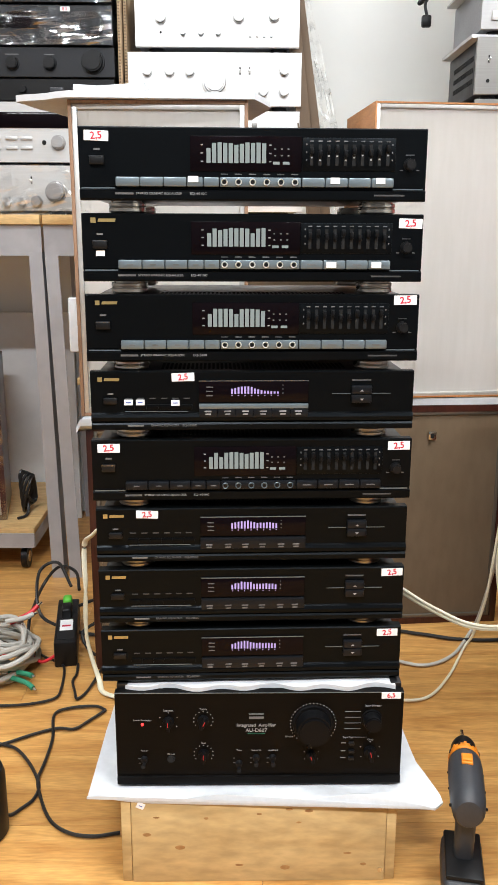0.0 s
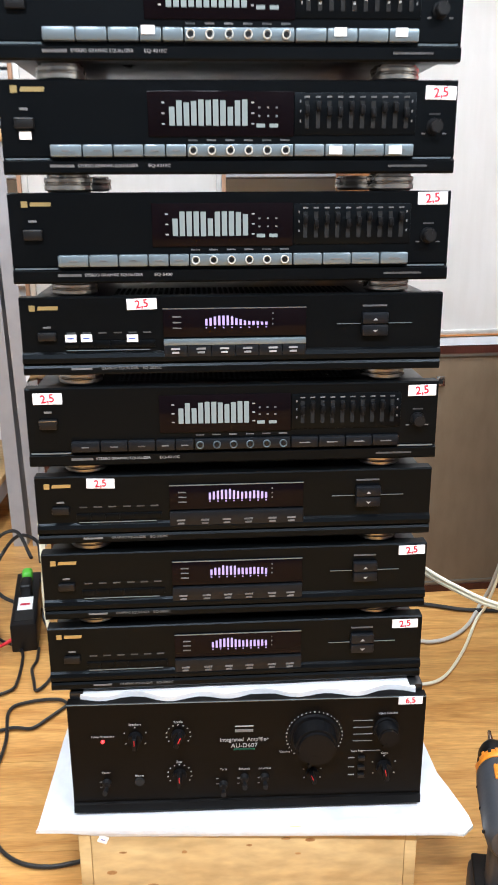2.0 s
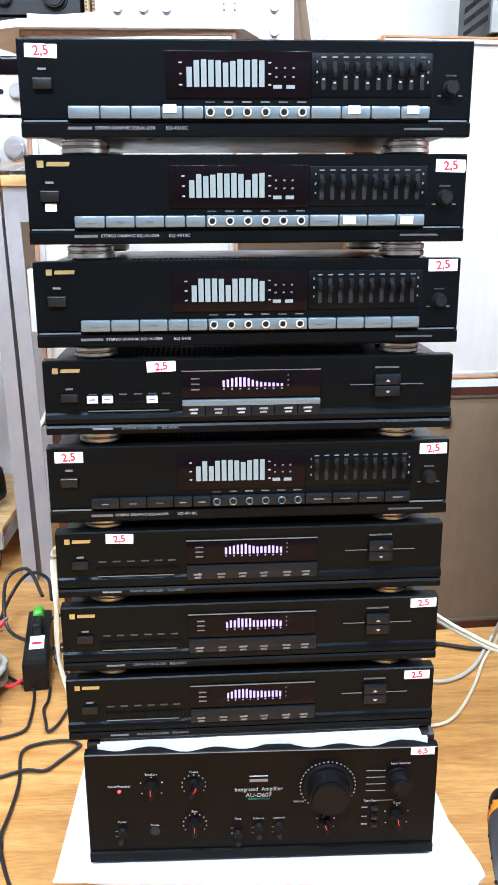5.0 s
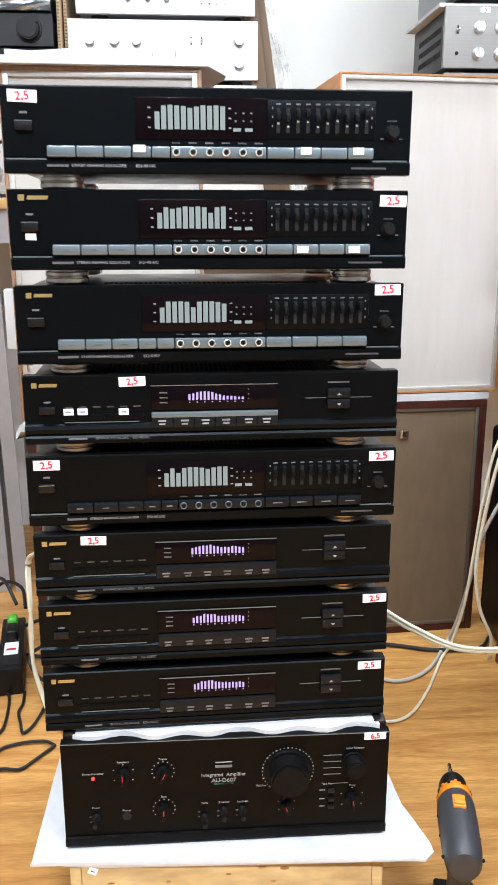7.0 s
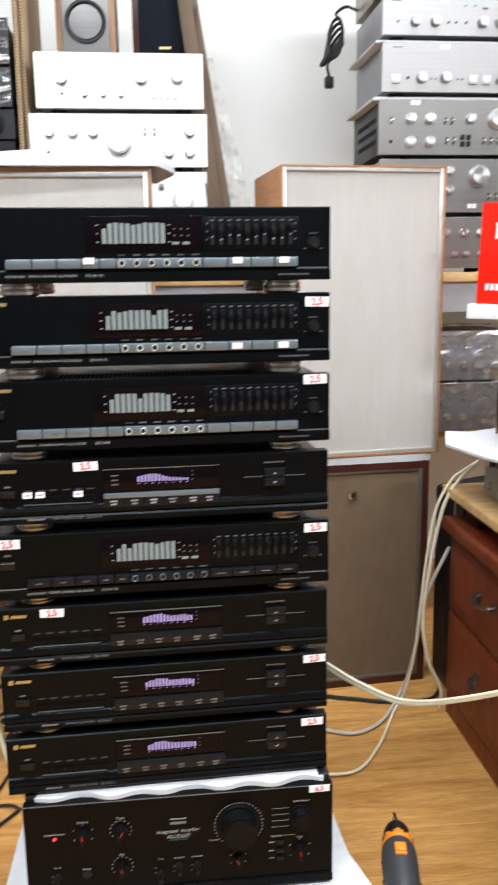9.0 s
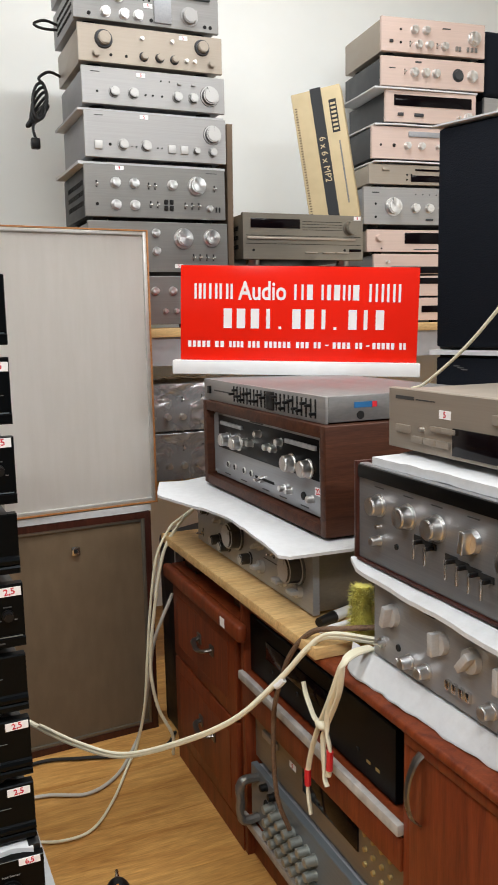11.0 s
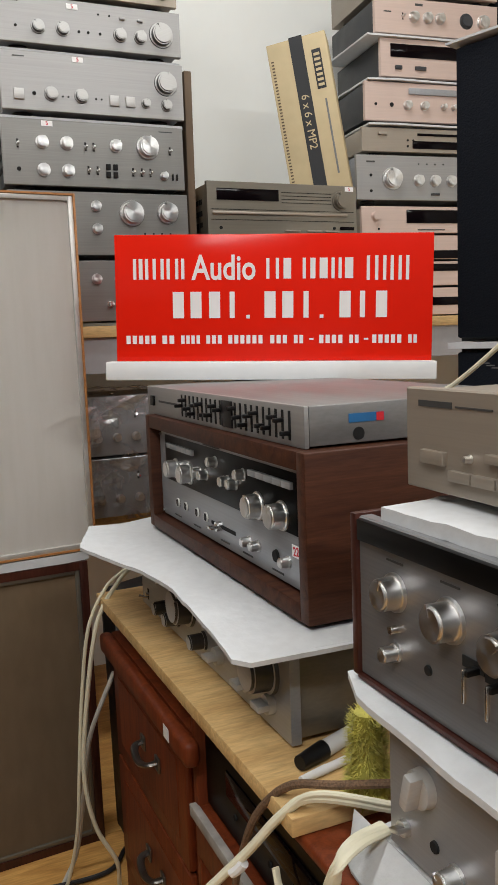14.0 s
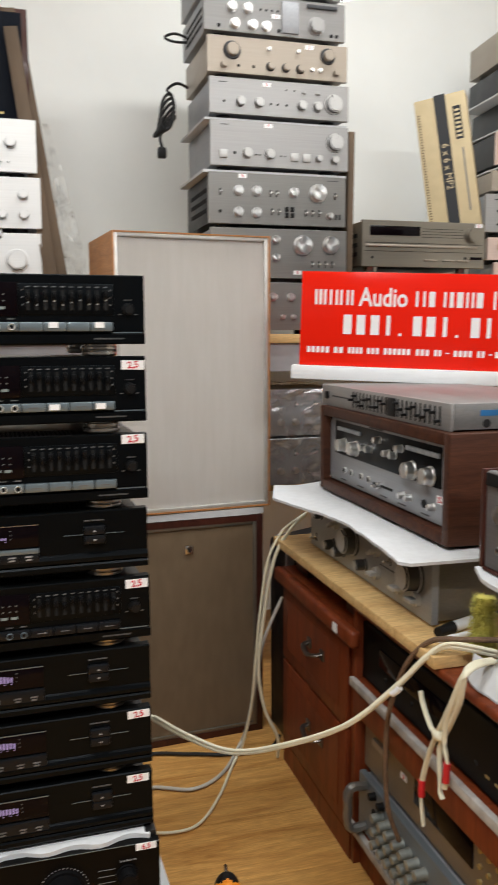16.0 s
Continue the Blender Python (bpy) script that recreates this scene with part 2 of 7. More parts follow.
PAPER = material("white_label", (0.86, 0.86, 0.86), 0.6, vary=0.03, bump=0.01)
REDINK = material("red_ink", (0.60, 0.004, 0.03), 0.5, bump=0)
WHITEINK = material("pale_print", (0.34, 0.34, 0.34), 0.5, bump=0)
DIMINK = material("dim_print", (0.16, 0.16, 0.16), 0.5, bump=0)
FAINTINK = material("faint_print", (0.075, 0.075, 0.075), 0.5, bump=0)
DARKINK = material("dark_print", (0.05, 0.05, 0.05), 0.5, bump=0)
BLUEINK = material("blue_ink", (0.05, 0.1, 0.5), 0.5, bump=0)
GOLDINK = material("gold_print", (0.50, 0.38, 0.16), 0.35, 0.6, bump=0)
CLOTH = material("pale_grille_cloth", (0.91, 0.875, 0.825), 0.9, vary=0.03, scale=60, bump=0.06, stretch=(1, 1, 0.12), second=(0.88, 0.845, 0.79))
BROWNCLOTH = material("brown_grille_cloth", (0.37, 0.265, 0.165), 0.85, vary=0.12, scale=40, bump=0.1, stretch=(1, 1, 0.4), second=(0.33, 0.235, 0.145))
BLACKCLOTH = material("black_grille_cloth", (0.009, 0.011, 0.016), 0.9, vary=0.1, scale=300, bump=0.3, specular=0.1)
TRIMSILVER = material("pale_metal_trim", (0.60, 0.58, 0.55), 0.4, 0.5, scale=60)
CARD = material("cardboard", (0.40, 0.28, 0.165), 0.85, vary=0.15, scale=25, bump=0.1, stretch=(1, 1, 0.3))
CARDBOX = material("tan_carton", (0.56, 0.45, 0.27), 0.75, vary=0.08, scale=25, bump=0.05)
CARDDARK = material("aged_cardboard", (0.14, 0.095, 0.06), 0.85, vary=0.25, scale=14, bump=0.12, stretch=(1, 1, 0.3))
REDSIGN = material("red_acrylic", (0.80, 0.018, 0.007), 0.16, vary=0.03, scale=20, bump=0.0, rough_vary=0.04, specular=0.16)
SIGNWHITE = material("white_sign_letter", (0.84, 0.80, 0.80), 0.5, vary=0.03, bump=0)
WHITEPLASTIC = material("white_plastic", (0.82, 0.83, 0.84), 0.4, vary=0.04, bump=0.01)
BLUELABEL = material("blue_sticker", (0.02, 0.14, 0.34), 0.4, bump=0)
CREAM = material("cream_cable", (0.80, 0.76, 0.58), 0.45, vary=0.08, scale=60, bump=0.02)
WHITECABLE = material("off_white_cable", (0.52, 0.50, 0.45), 0.45, vary=0.08, scale=60, bump=0.02)
BLACKCABLE = material("black_rubber_cable", (0.012, 0.012, 0.013), 0.42, vary=0.1, scale=60, bump=0.02)
BROWNCABLE = material("brown_braided_cable", (0.24, 0.14, 0.08), 0.75, vary=0.5, scale=500, bump=0.3)
REDTAPE = material("red_tape", (0.65, 0.02, 0.03), 0.4, bump=0)
GREEN = material("green_plastic", (0.12, 0.55, 0.05), 0.4, bump=0)
TEAL = material("green_plug", (0.03, 0.25, 0.14), 0.4, bump=0)
FLUFF = material("yellow_duster_fibre", (0.74, 0.68, 0.16), 0.9, vary=0.4, scale=60, bump=0.2)
FILM = clear("clear_plastic_film", 0.1, (1, 1, 1), 0.4)
FILMDULL = clear("dull_plastic_sheet", 0.4, (0.62, 0.61, 0.58), 0.5)
FILMTHICK = clear("clear_plastic_bag", 0.3, (0.9, 0.92, 0.94), 0.9)
SATIN = material("satin_silver_panel", (0.385, 0.40, 0.42), 0.40, 0.55, vary=0.07, scale=150, bump=0.015, stretch=(0.04, 1, 3))
SATINDARK = material("satin_steel_panel", (0.32, 0.325, 0.335), 0.38, 0.7, vary=0.1, scale=150, bump=0.02, stretch=(0.04, 1, 3))
RING = material("pale_ring", (0.70, 0.70, 0.66), 0.3, 0.1, bump=0)
HOLE = material("dark_hole", (0.004, 0.004, 0.004), 0.9, bump=0)
VFDGREY = glow("grey_display_segment", (0.40, 0.47, 0.46), 0.30)
VFDVIOLET = glow("violet_display_segment", (0.58, 0.44, 0.86), 0.62)
REDLED = glow("red_lamp", (1.0, 0.03, 0.03), 3.0)
TUBEGLOW = glow("lit_tube", (0.95, 0.98, 1.0), 8.0)


# ---- building blocks ----
CACHE = {}


def finish(bm, mat, name, smooth=False):
    me = bpy.data.meshes.new(name)
    bmesh.ops.recalc_face_normals(bm, faces=bm.faces)
    bm.to_mesh(me)
    bm.free()
    me.materials.append(mat)
    if smooth:
        for p in me.polygons:
            p.use_smooth = True
        me.set_sharp_from_angle(angle=radians(35))
    return me


def add_box(bm, x0, x1, y0, y1, z0, z1, bevel=0.0, seg=2, m=None):
    made = bmesh.ops.create_cube(bm, size=1)["verts"]
    for v in made:
        v.co = Vector(((x0 + x1) / 2 + v.co.x * (x1 - x0), (y0 + y1) / 2 + v.co.y * (y1 - y0), (z0 + z1) / 2 + v.co.z * (z1 - z0)))
    if bevel:
        edges = list({e for v in made for e in v.link_edges})
        made = [v for v in bmesh.ops.bevel(bm, geom=edges, offset=bevel, segments=seg, affect="EDGES", profile=0.5)["verts"]] or made
    if m is not None:
        bmesh.ops.transform(bm, matrix=m, verts=[v for v in made if v.is_valid])
    return made


def add_cyl(bm, r0, r1, depth, m, seg=24):
    return bmesh.ops.create_cone(bm, cap_ends=True, segments=seg, radius1=r0, radius2=r1, depth=depth, matrix=m)["verts"]


def box_mesh(key, mat, x, y, z, bevel=0.0, seg=2):
    """A shared block of size x, y, z centred on its origin."""
    k = ("box", mat.name, round(x, 4), round(y, 4), round(z, 4), bevel, seg)
    if k not in CACHE:
        bm = bmesh.new()
        add_box(bm, -x / 2, x / 2, -y / 2, y / 2, -z / 2, z / 2, bevel, seg)
        CACHE[k] = finish(bm, mat, key, bevel > 0)
    return CACHE[k]


def put(name, mesh, parent=None, m=None, label=""):
    ob = new(name, mesh)
    if parent is not None:
        ob.parent = parent
    if m is not None:
        ob.matrix_basis = m
    if label:
        ob["label"] = label
    return ob


def part(name, bm, mat, parent, label="", smooth=False, m=None):
    return put(name, finish(bm, mat, name, smooth), parent, m, label)


def block(name, mat, parent, x0, x1, y0, y1, z0, z1, bevel=0.0, label="", seg=2):
    me = box_mesh(name, mat, x1 - x0, y1 - y0, z1 - z0, bevel, seg)
    return put(name, me, parent, pose((x0 + x1) / 2, (y0 + y1) / 2, (z0 + z1) / 2), label)


def thing(name, m, label, category, group="", kind=""):
    ob = new(name)
    ob.empty_display_size = 0.05
    ob.matrix_basis = m
    return tagged(ob, label, category, group, kind)


def profile_mesh(key, mat, pts, w, smooth=True):
    """A section in y and z drawn out along x, centred."""
    k = ("prof", key, mat.name, round(w, 4))
    if k not in CACHE:
        bm = bmesh.new()
        a = [bm.verts.new((-w / 2, y, z)) for y, z in pts]
        b = [bm.verts.new((w / 2, y, z)) for y, z in pts]
        n = len(pts)
        for i in range(n):
            bm.faces.new((a[i], a[(i + 1) % n], b[(i + 1) % n], b[i]))
        bm.faces.new(a[::-1])
        bm.faces.new(b)
        CACHE[k] = finish(bm, mat, key, False)
    return CACHE[k]


def text_mesh(body, size, mat):
    k = ("text", body, size, mat.name)
    if k not in CACHE:
        cu = bpy.data.curves.new("lettering", "FONT")
        cu.body, cu.size, cu.align_x, cu.align_y, cu.extrude, cu.offset = body, size, "CENTER", "CENTER", 0.0002, (size * 0.018 if mat is REDINK or mat is SIGNWHITE else 0.0)
        cu.resolution_u = 3
        tmp = bpy.data.objects.new("lettering", cu)
        scene.collection.objects.link(tmp)
        dg = bpy.context.evaluated_depsgraph_get()
        me = bpy.data.meshes.new_from_object(tmp.evaluated_get(dg))
        bpy.data.objects.remove(tmp)
        bpy.data.curves.remove(cu)
        me.materials.clear()
        me.materials.append(mat)
        CACHE[k] = me
    return CACHE[k]


def lettering(parent, body, size, mat, x, z, y=-0.0006, label="", squeeze=1.0, tilt=0.0, name="lettering"):
    m = pose(x, y, z, 90, 0, 0) @ pose(0, 0, 0, 0, 0, tilt) @ Matrix.Diagonal((squeeze, 1, 1, 1))
    return put(name, text_mesh(body, size, mat), parent, m, label)


def skyline(spans, h, t, lean=0.0):
    """One flat mark of upright strokes that share a thin foot."""
    base = 0.1 * h
    pts = [(spans[0][0], 0)]
    for n, (a, b_, top) in enumerate(spans):
        pts += [(a, base)] if n else []
        pts += [(a + lean * top, top), (b_ + lean * top, top)] + ([(b_, base)] if n < len(spans) - 1 else [(b_, 0)])
    bm = bmesh.new()
    f = [bm.verts.new((x, -t / 2, z - h / 2)) for x, z in pts]
    g = [bm.verts.new((x, t / 2, z - h / 2)) for x, z in pts]
    n = len(pts)
    bm.faces.new(f)
    bm.faces.new(g[::-1])
    for i in range(n):
        bm.faces.new((f[i], g[i], g[(i + 1) % n], f[(i + 1) % n]))
    bmesh.ops.triangulate(bm, faces=[q for q in bm.faces if len(q.verts) > 4], ngon_method="EAR_CLIP")
    return bm


def sheet_bar(parent, name, mat, x, z, w, h, y=-0.0004, label="", t=0.0008):
    """A thin printed bar or label on a front panel; small print is broken into strokes."""
    if name.endswith(("_mark", "writing", "_name", "maker_line")) and w > 2.8 * h:
        k = ("strokes", mat.name, round(w, 4), round(h, 4), t)
        if k not in CACHE:
            rnd = random.Random(int(w * 1e5) + int(h * 1e5))
            q, spans = -w / 2, []
            while q < w / 2 - 0.2 * h:
                e = min(q + h * rnd.uniform(0.5, 1.1), w / 2)
                spans.append((q, e, h * rnd.choice((1, 1, 0.8))))
                q = e + h * rnd.uniform(0.25, 0.45)
            bm = skyline(spans, h, t)
            CACHE[k] = finish(bm, mat, name)
        return put(name, CACHE[k], parent, pose(x, y, z), label)
    return put(name, box_mesh(name, mat, w, t, h), parent, pose(x, y, z), label)


def price(parent, x, z, body="2,5", w=0.031, h=0.0125, tilt=0.0, y=-0.0006):
    lab = put("price_label", box_mesh("price_label", PAPER, w, 0.0008, h, 0.0003, 1), parent, pose(x, y, z, 0, tilt, 0), "white price label with red handwriting")
    put("lettering", text_mesh(body, h * 1.0, REDINK), lab, pose(0, -0.0006, 0, 90, 0, 0) @ pose(0, 0, 0, 0, 0, 6))
    return lab


def knob_mesh(r, length, mat, style="turned"):
    k = ("knob", round(r, 4), round(length, 4), mat.name, style)
    if k not in CACHE:
        bm = bmesh.new()
        back = pose(0, -length / 2, 0, 90, 0, 0)
        if style == "turned":
            add_cyl(bm, r * 1.0, r * 0.93, length, back, 28)
            add_cyl(bm, r * 1.18, r * 1.14, length * 0.16, pose(0, -length * 0.08, 0, 90, 0, 0), 28)
            top = [e for e in bm.edges if all(abs(v.co.y + length) < 1e-5 for v in e.verts)]
            bmesh.ops.bevel(bm, geom=top, offset=r * 0.12, segments=2, affect="EDGES")
            add_cyl(bm, r * 0.80, r * 0.80, 0.0006, pose(0, -length - 0.0002, 0, 90, 0, 0), 28)
            add_box(bm, -r * 0.06, r * 0.06, -length - 0.0009, -length * 0.2, r * 0.35, r * 0.99)
        elif style == "bar":
            add_cyl(bm, r, r * 0.95, length * 0.4, pose(0, -length * 0.2, 0, 90, 0, 0), 28)
            add_box(bm, -r * 0.32, r * 0.32, -length, -length * 0.3, -r * 0.95, r * 0.95, r * 0.12)
        elif style == "lever":
            add_cyl(bm, r, r * 0.8, length * 0.3, pose(0, -length * 0.15, 0, 90, 0, 0), 16)
            add_cyl(bm, r * 0.42, r * 0.55, length, pose(0, -length * 0.5, -length * 0.18, 70, 0, 0), 14)
        elif style == "jack":
            add_cyl(bm, r, r * 0.9, length, back, 20)
        me = CACHE[k] = finish(bm, mat, "knob", True)
        # Pale knobs carry the shade of their rims as a darker colour.
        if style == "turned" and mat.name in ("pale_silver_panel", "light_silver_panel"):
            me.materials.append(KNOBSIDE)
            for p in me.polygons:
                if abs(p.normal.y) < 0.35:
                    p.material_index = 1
    return CACHE[k]


def knob(parent, x, z, r, length=0.012, mat=None, style="turned", turn=0.0, y=0.0, name="knob", label=""):
    return put(name, knob_mesh(r, length, mat or KNOBMETAL, style), parent, pose(x, y, z, 0, turn, 0), label)


def ring_jack(parent, x, z, r, y=0.0, mat=None):
    mat = mat or RING
    k = ("ring", round(r, 4), mat.name)
    if k not in CACHE:
        bm = bmesh.new()
        seg = 20
        loops = []
        for rr, yy in ((r, 0), (r, -0.0022), (r * 0.9, -0.0028), (r * 0.70, -0.002), (r * 0.66, 0.0)):
            loops.append([bm.verts.new((rr * math.cos(2 * math.pi * i / seg), yy, rr * math.sin(2 * math.pi * i / seg))) for i in range(seg)])
        for p, q in zip(loops, loops[1:]):
            for i in range(seg):
                bm.faces.new((p[i], p[(i + 1) % seg], q[(i + 1) % seg], q[i]))
        CACHE[k] = finish(bm, mat, "jack_ring", True)
    j = put("jack_ring", CACHE[k], parent, pose(x, y, z), "thin ring round a dark push knob")
    put("push_knob", knob_mesh(r * 0.60, 0.003, BLACKPLASTIC, "jack"), j, pose(0, 0, 0))
    return j


def smooth_line(pts, steps=10):
    """Points along a Catmull-Rom line through pts."""
    p = [Vector(q) for q in pts]
    p = [p[0] * 2 - p[1]] + p + [p[-1] * 2 - p[-2]]
    out = []
    for i in range(1, len(p) - 2):
        for s in range(steps):
            t = s / steps
            a, b, c, d = p[i - 1], p[i], p[i + 1], p[i + 2]
            out.append(0.5 * (2 * b + (c - a) * t + (2 * a - 5 * b + 4 * c - d) * t * t + (3 * b - a - 3 * c + d) * t ** 3))
    out.append(p[-2])
    return out


def add_tube(bm, pts, r, seg=8, flat=1.0):
    line = smooth_line(pts)
    rings = []
    up = Vector((0.13, 0.07, 1)).normalized()
    for i, q in enumerate(line):
        t = (line[min(i + 1, len(line) - 1)] - line[max(i - 1, 0)]).normalized()
        side = t.cross(up)
        if side.length < 1e-3:
            side = t.cross(Vector((1, 0, 0)))
        side.normalize()
        over = side.cross(t).normalized()
        rings.append([bm.verts.new(q + r * (flat * math.cos(2 * math.pi * k / seg) * side + math.sin(2 * math.pi * k / seg) * over)) for k in range(seg)])
    for a, b in zip(rings, rings[1:]):
        for k in range(seg):
            bm.faces.new((a[k], a[(k + 1) % seg], b[(k + 1) % seg], b[k]))
    bm.faces.new(rings[0][::-1])
    bm.faces.new(rings[-1])


def cable(name, pts, r, mat, label, category="cable", group="", flat=1.0, parent=None):
    bm = bmesh.new()
    add_tube(bm, pts, r, 8, flat)
    ob = part(name, bm, mat, parent, "", True)
    return tagged(ob, label, category, group) if parent is None else ob


def foam_mesh(outline, thick, wave=0.004, seed=0, cells=26, droop=None):
    """A soft sheet over a convex outline in x and y, with uneven relief; droop(x, y) lowers its overhanging parts."""
    xs, ys = [p[0] for p in outline], [p[1] for p in outline]
    x0, x1, y0, y1 = min(xs), max(xs), min(ys), max(ys)
    bm = bmesh.new()

    def span(y):
        hit = []
        for (ax, ay), (bx, by) in zip(outline, outline[1:] + outline[:1]):
            if (ay - y) * (by - y) <= 0 and abs(by - ay) > 1e-9:
                hit.append(ax + (bx - ax) * (y - ay) / (by - ay))
        return (min(hit), max(hit)) if hit else (x0, x1)

    grid = []
    for j in range(cells + 1):
        y = y0 + (y1 - y0) * (0.0005 + 0.999 * j / cells)
        a, b = span(y)
        row = []
        for i in range(cells + 1):
            x = a + (b - a) * i / cells
            n = noise.noise(Vector((x * 14 + seed, y * 14, seed))) + 0.5 * noise.noise(Vector((x * 40 + seed, y * 40, seed)))
            z = thick + wave * n - (droop(x, y) if droop else 0)
            row.append((bm.verts.new((x, y, z)), bm.verts.new((x, y, z - thick))))
        grid.append(row)
    for j in range(cells):
        for i in range(cells):
            for k in (0, 1):
                bm.faces.new([grid[j][i][k], grid[j][i + 1][k], grid[j + 1][i + 1][k], grid[j + 1][i][k]])
    for i in range(cells):
        for j in (0, cells):
            bm.faces.new([grid[j][i][0], grid[j][i + 1][0], grid[j][i + 1][1], grid[j][i][1]])
            bm.faces.new([grid[i][j][0], grid[i + 1][j][0], grid[i + 1][j][1], grid[i][j][1]])
    return bm


def foam_sheet(name, outline, z, thick, label, wave=0.003, seed=0, droop=None, cells=26):
    ob = part(name, foam_mesh(outline, thick, wave, seed, cells, droop), FOAM, None, "", True, pose(0, 0, z))
    return tagged(ob, label, "packing foam")


def film_wrap(parent, w, h, d, seed=0, z0=0.0, mat=None, crumple=0.006, cells=14):
    """A crumpled clear film round a box of the given size whose front is at y = 0."""
    bm = bmesh.new()

    def face(o, u, v):
        g = []
        for j in range(cells + 1):
            row = []
            for i in range(cells + 1):
                p = o + u * (i / cells) + v * (j / cells)
                nrm = u.cross(v).normalized()
                n = noise.noise(p * 24 + Vector((seed, 0, 0))) + 0.6 * noise.noise(p * 60 + Vector((0, seed, 0)))
                row.append(bm.verts.new(p + nrm * (0.003 + crumple * (0.6 + n))))
            g.append(row)
        for j in range(cells):
            for i in range(cells):
                bm.faces.new([g[j][i], g[j][i + 1], g[j + 1][i + 1], g[j + 1][i]])

    face(Vector((-w / 2, -0.014, z0)), Vector((w, 0, 0)), Vector((0, 0, h)))
    face(Vector((-w / 2, 0, z0 + h)), Vector((w, 0, 0)), Vector((0, d, 0)))
    return part("plastic_film", bm, mat or FILM, parent, "crumpled clear plastic film")
# ---- the room ----
X0, X1, Y0, Y1 = -2.3, 2.75, -2.6, 1.75


def wall(name, x0, x1, y0, y1, mat=None):
    ob = block(name, mat or WALL, None, x0, x1, y0, y1, 0, ROOM_TOP)
    return tagged(ob, "plain painted plaster wall, pale where in view", "wall", kind="structure")


wall("wall_north", X0 - 0.12, X1 + 0.12, Y1, Y1 + 0.12)
wall("wall_south", X0 - 0.12, X1 + 0.12, Y0 - 0.12, Y0, DIMWALL)
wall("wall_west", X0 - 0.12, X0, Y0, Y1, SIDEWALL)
wall("wall_east", X1, X1 + 0.12, Y0, Y1)
tagged(block("ceiling", CEIL, None, X0 - 0.12, X1 + 0.12, Y0 - 0.12, Y1 + 0.12, ROOM_TOP, ROOM_TOP + 0.1), "plain white ceiling", "ceiling", kind="structure")
floor = tagged(block("floor", JOINT, None, X0, X1, Y0, Y1, -0.08, -0.004), "warm oak-coloured laminate floor", "floor", kind="structure")
# Invented ceiling fittings above the view, standing for the assumed lamps.
for i, (lx, ly) in enumerate(((-0.45, -0.1), (0.95, 0.15), (-0.5, -1.7), (1.4, -1.7))):
    fit_ = thing("ceiling_lamp", pose(lx, ly, ROOM_TOP), "assumed white fluorescent batten lamp on the ceiling, out of view", "ceiling lamp", "ceiling lamps")
    block("housing", WHITEPLASTIC, fit_, -0.63, 0.63, -0.08, 0.08, -0.05, 0, 0.006)
    bm = bmesh.new()
    add_cyl(bm, 0.014, 0.014, 1.18, pose(0, 0, -0.068, 0, 90, 0), 16)
    part("tube", bm, TUBEGLOW, fit_, "lit fluorescent tube of the assumed lamp", True)


# ---- the stack of equalizers ----
def eq_body(eq, w, d, h, gap):
    """Cover, vents and the four round feet below a front panel of height h."""
    block("cover", BLACKMETAL, eq, -w / 2 + 0.008, w / 2 - 0.008, 0.016, d, 0.004, h - 0.004, 0.0015)
    k = ("vents", round(w, 3), round(h, 3))
    if k not in CACHE:
        bm = bmesh.new()
        for r in range(5):
            for c in range(44):
                add_box(bm, -0.128 + c * 0.006, -0.1245 + c * 0.006, 0.045 + r * 0.011, 0.0515 + r * 0.011, h - 0.0036, h - 0.0028)
        CACHE[k] = finish(bm, HOLE, "vents")
    put("vents", CACHE[k], eq, None, "rows of dark ventilation slots")
    if gap > 0.004:
        k = ("foot", round(gap, 3))
        if k not in CACHE:
            bm = bmesh.new()
            add_cyl(bm, 0.0245, 0.0245, gap * 0.34, pose(0, 0, gap * 0.28), 32)
            add_cyl(bm, 0.0238, 0.0238, gap * 0.14, pose(0, 0, gap * 0.5), 32)
            add_cyl(bm, 0.0245, 0.0245, gap * 0.3, pose(0, 0, gap * 0.7), 32)
            add_cyl(bm, 0.0215, 0.0215, gap * 0.2, pose(0, 0, gap * 0.92), 32)
            add_cyl(bm, 0.0205, 0.0225, gap * 0.12, pose(0, 0, gap * 0.05), 32)
            bmesh.ops.bevel(bm, geom=[e for e in bm.edges if e.calc_face_angle(0) > 1], offset=0.0008, segments=1, affect="EDGES")
            CACHE[k] = finish(bm, FOOT, "foot", True)
        for fx in (-0.167, 0.167):
            for fy in (0.032, 0.235):
                put("foot", CACHE[k], eq, pose(fx, fy, -gap), "round warm silver foot")


def brand_bars(parent, x, z, s=1.0):
    """A plain gold mark where a maker's name stands."""
    sheet_bar(parent, "badge", GOLDINK, x - 0.0115 * s, z, 0.006 * s, 0.006 * s)
    k = ("name_bar", s)
    if k not in CACHE:
        CACHE[k] = finish(skyline([(-0.0062 * s, 0.0142 * s, 0.0038 * s)], 0.0038 * s, 0.0008, 0.25), GOLDINK, "badge")
    put("badge", CACHE[k], parent, pose(x, -0.0004, z), "plain slanted gold bar")


def arrow_mesh(up):
    k = ("arrow", up)
    if k not in CACHE:
        bm = bmesh.new()
        q = 0.0022 if up else -0.0022
        vs = [bm.verts.new((x, y, z)) for y in (0.0003, -0.0003) for x, z in ((-0.0026, -q * 0.6), (0.0026, -q * 0.6), (0, q * 0.6))]
        for f in ((0, 1, 2), (5, 4, 3), (0, 3, 4, 1), (1, 4, 5, 2), (2, 5, 3, 0)):
            bm.faces.new([vs[i] for i in f])
        CACHE[k] = finish(bm, WHITEINK, "arrow_mark")
    return CACHE[k]


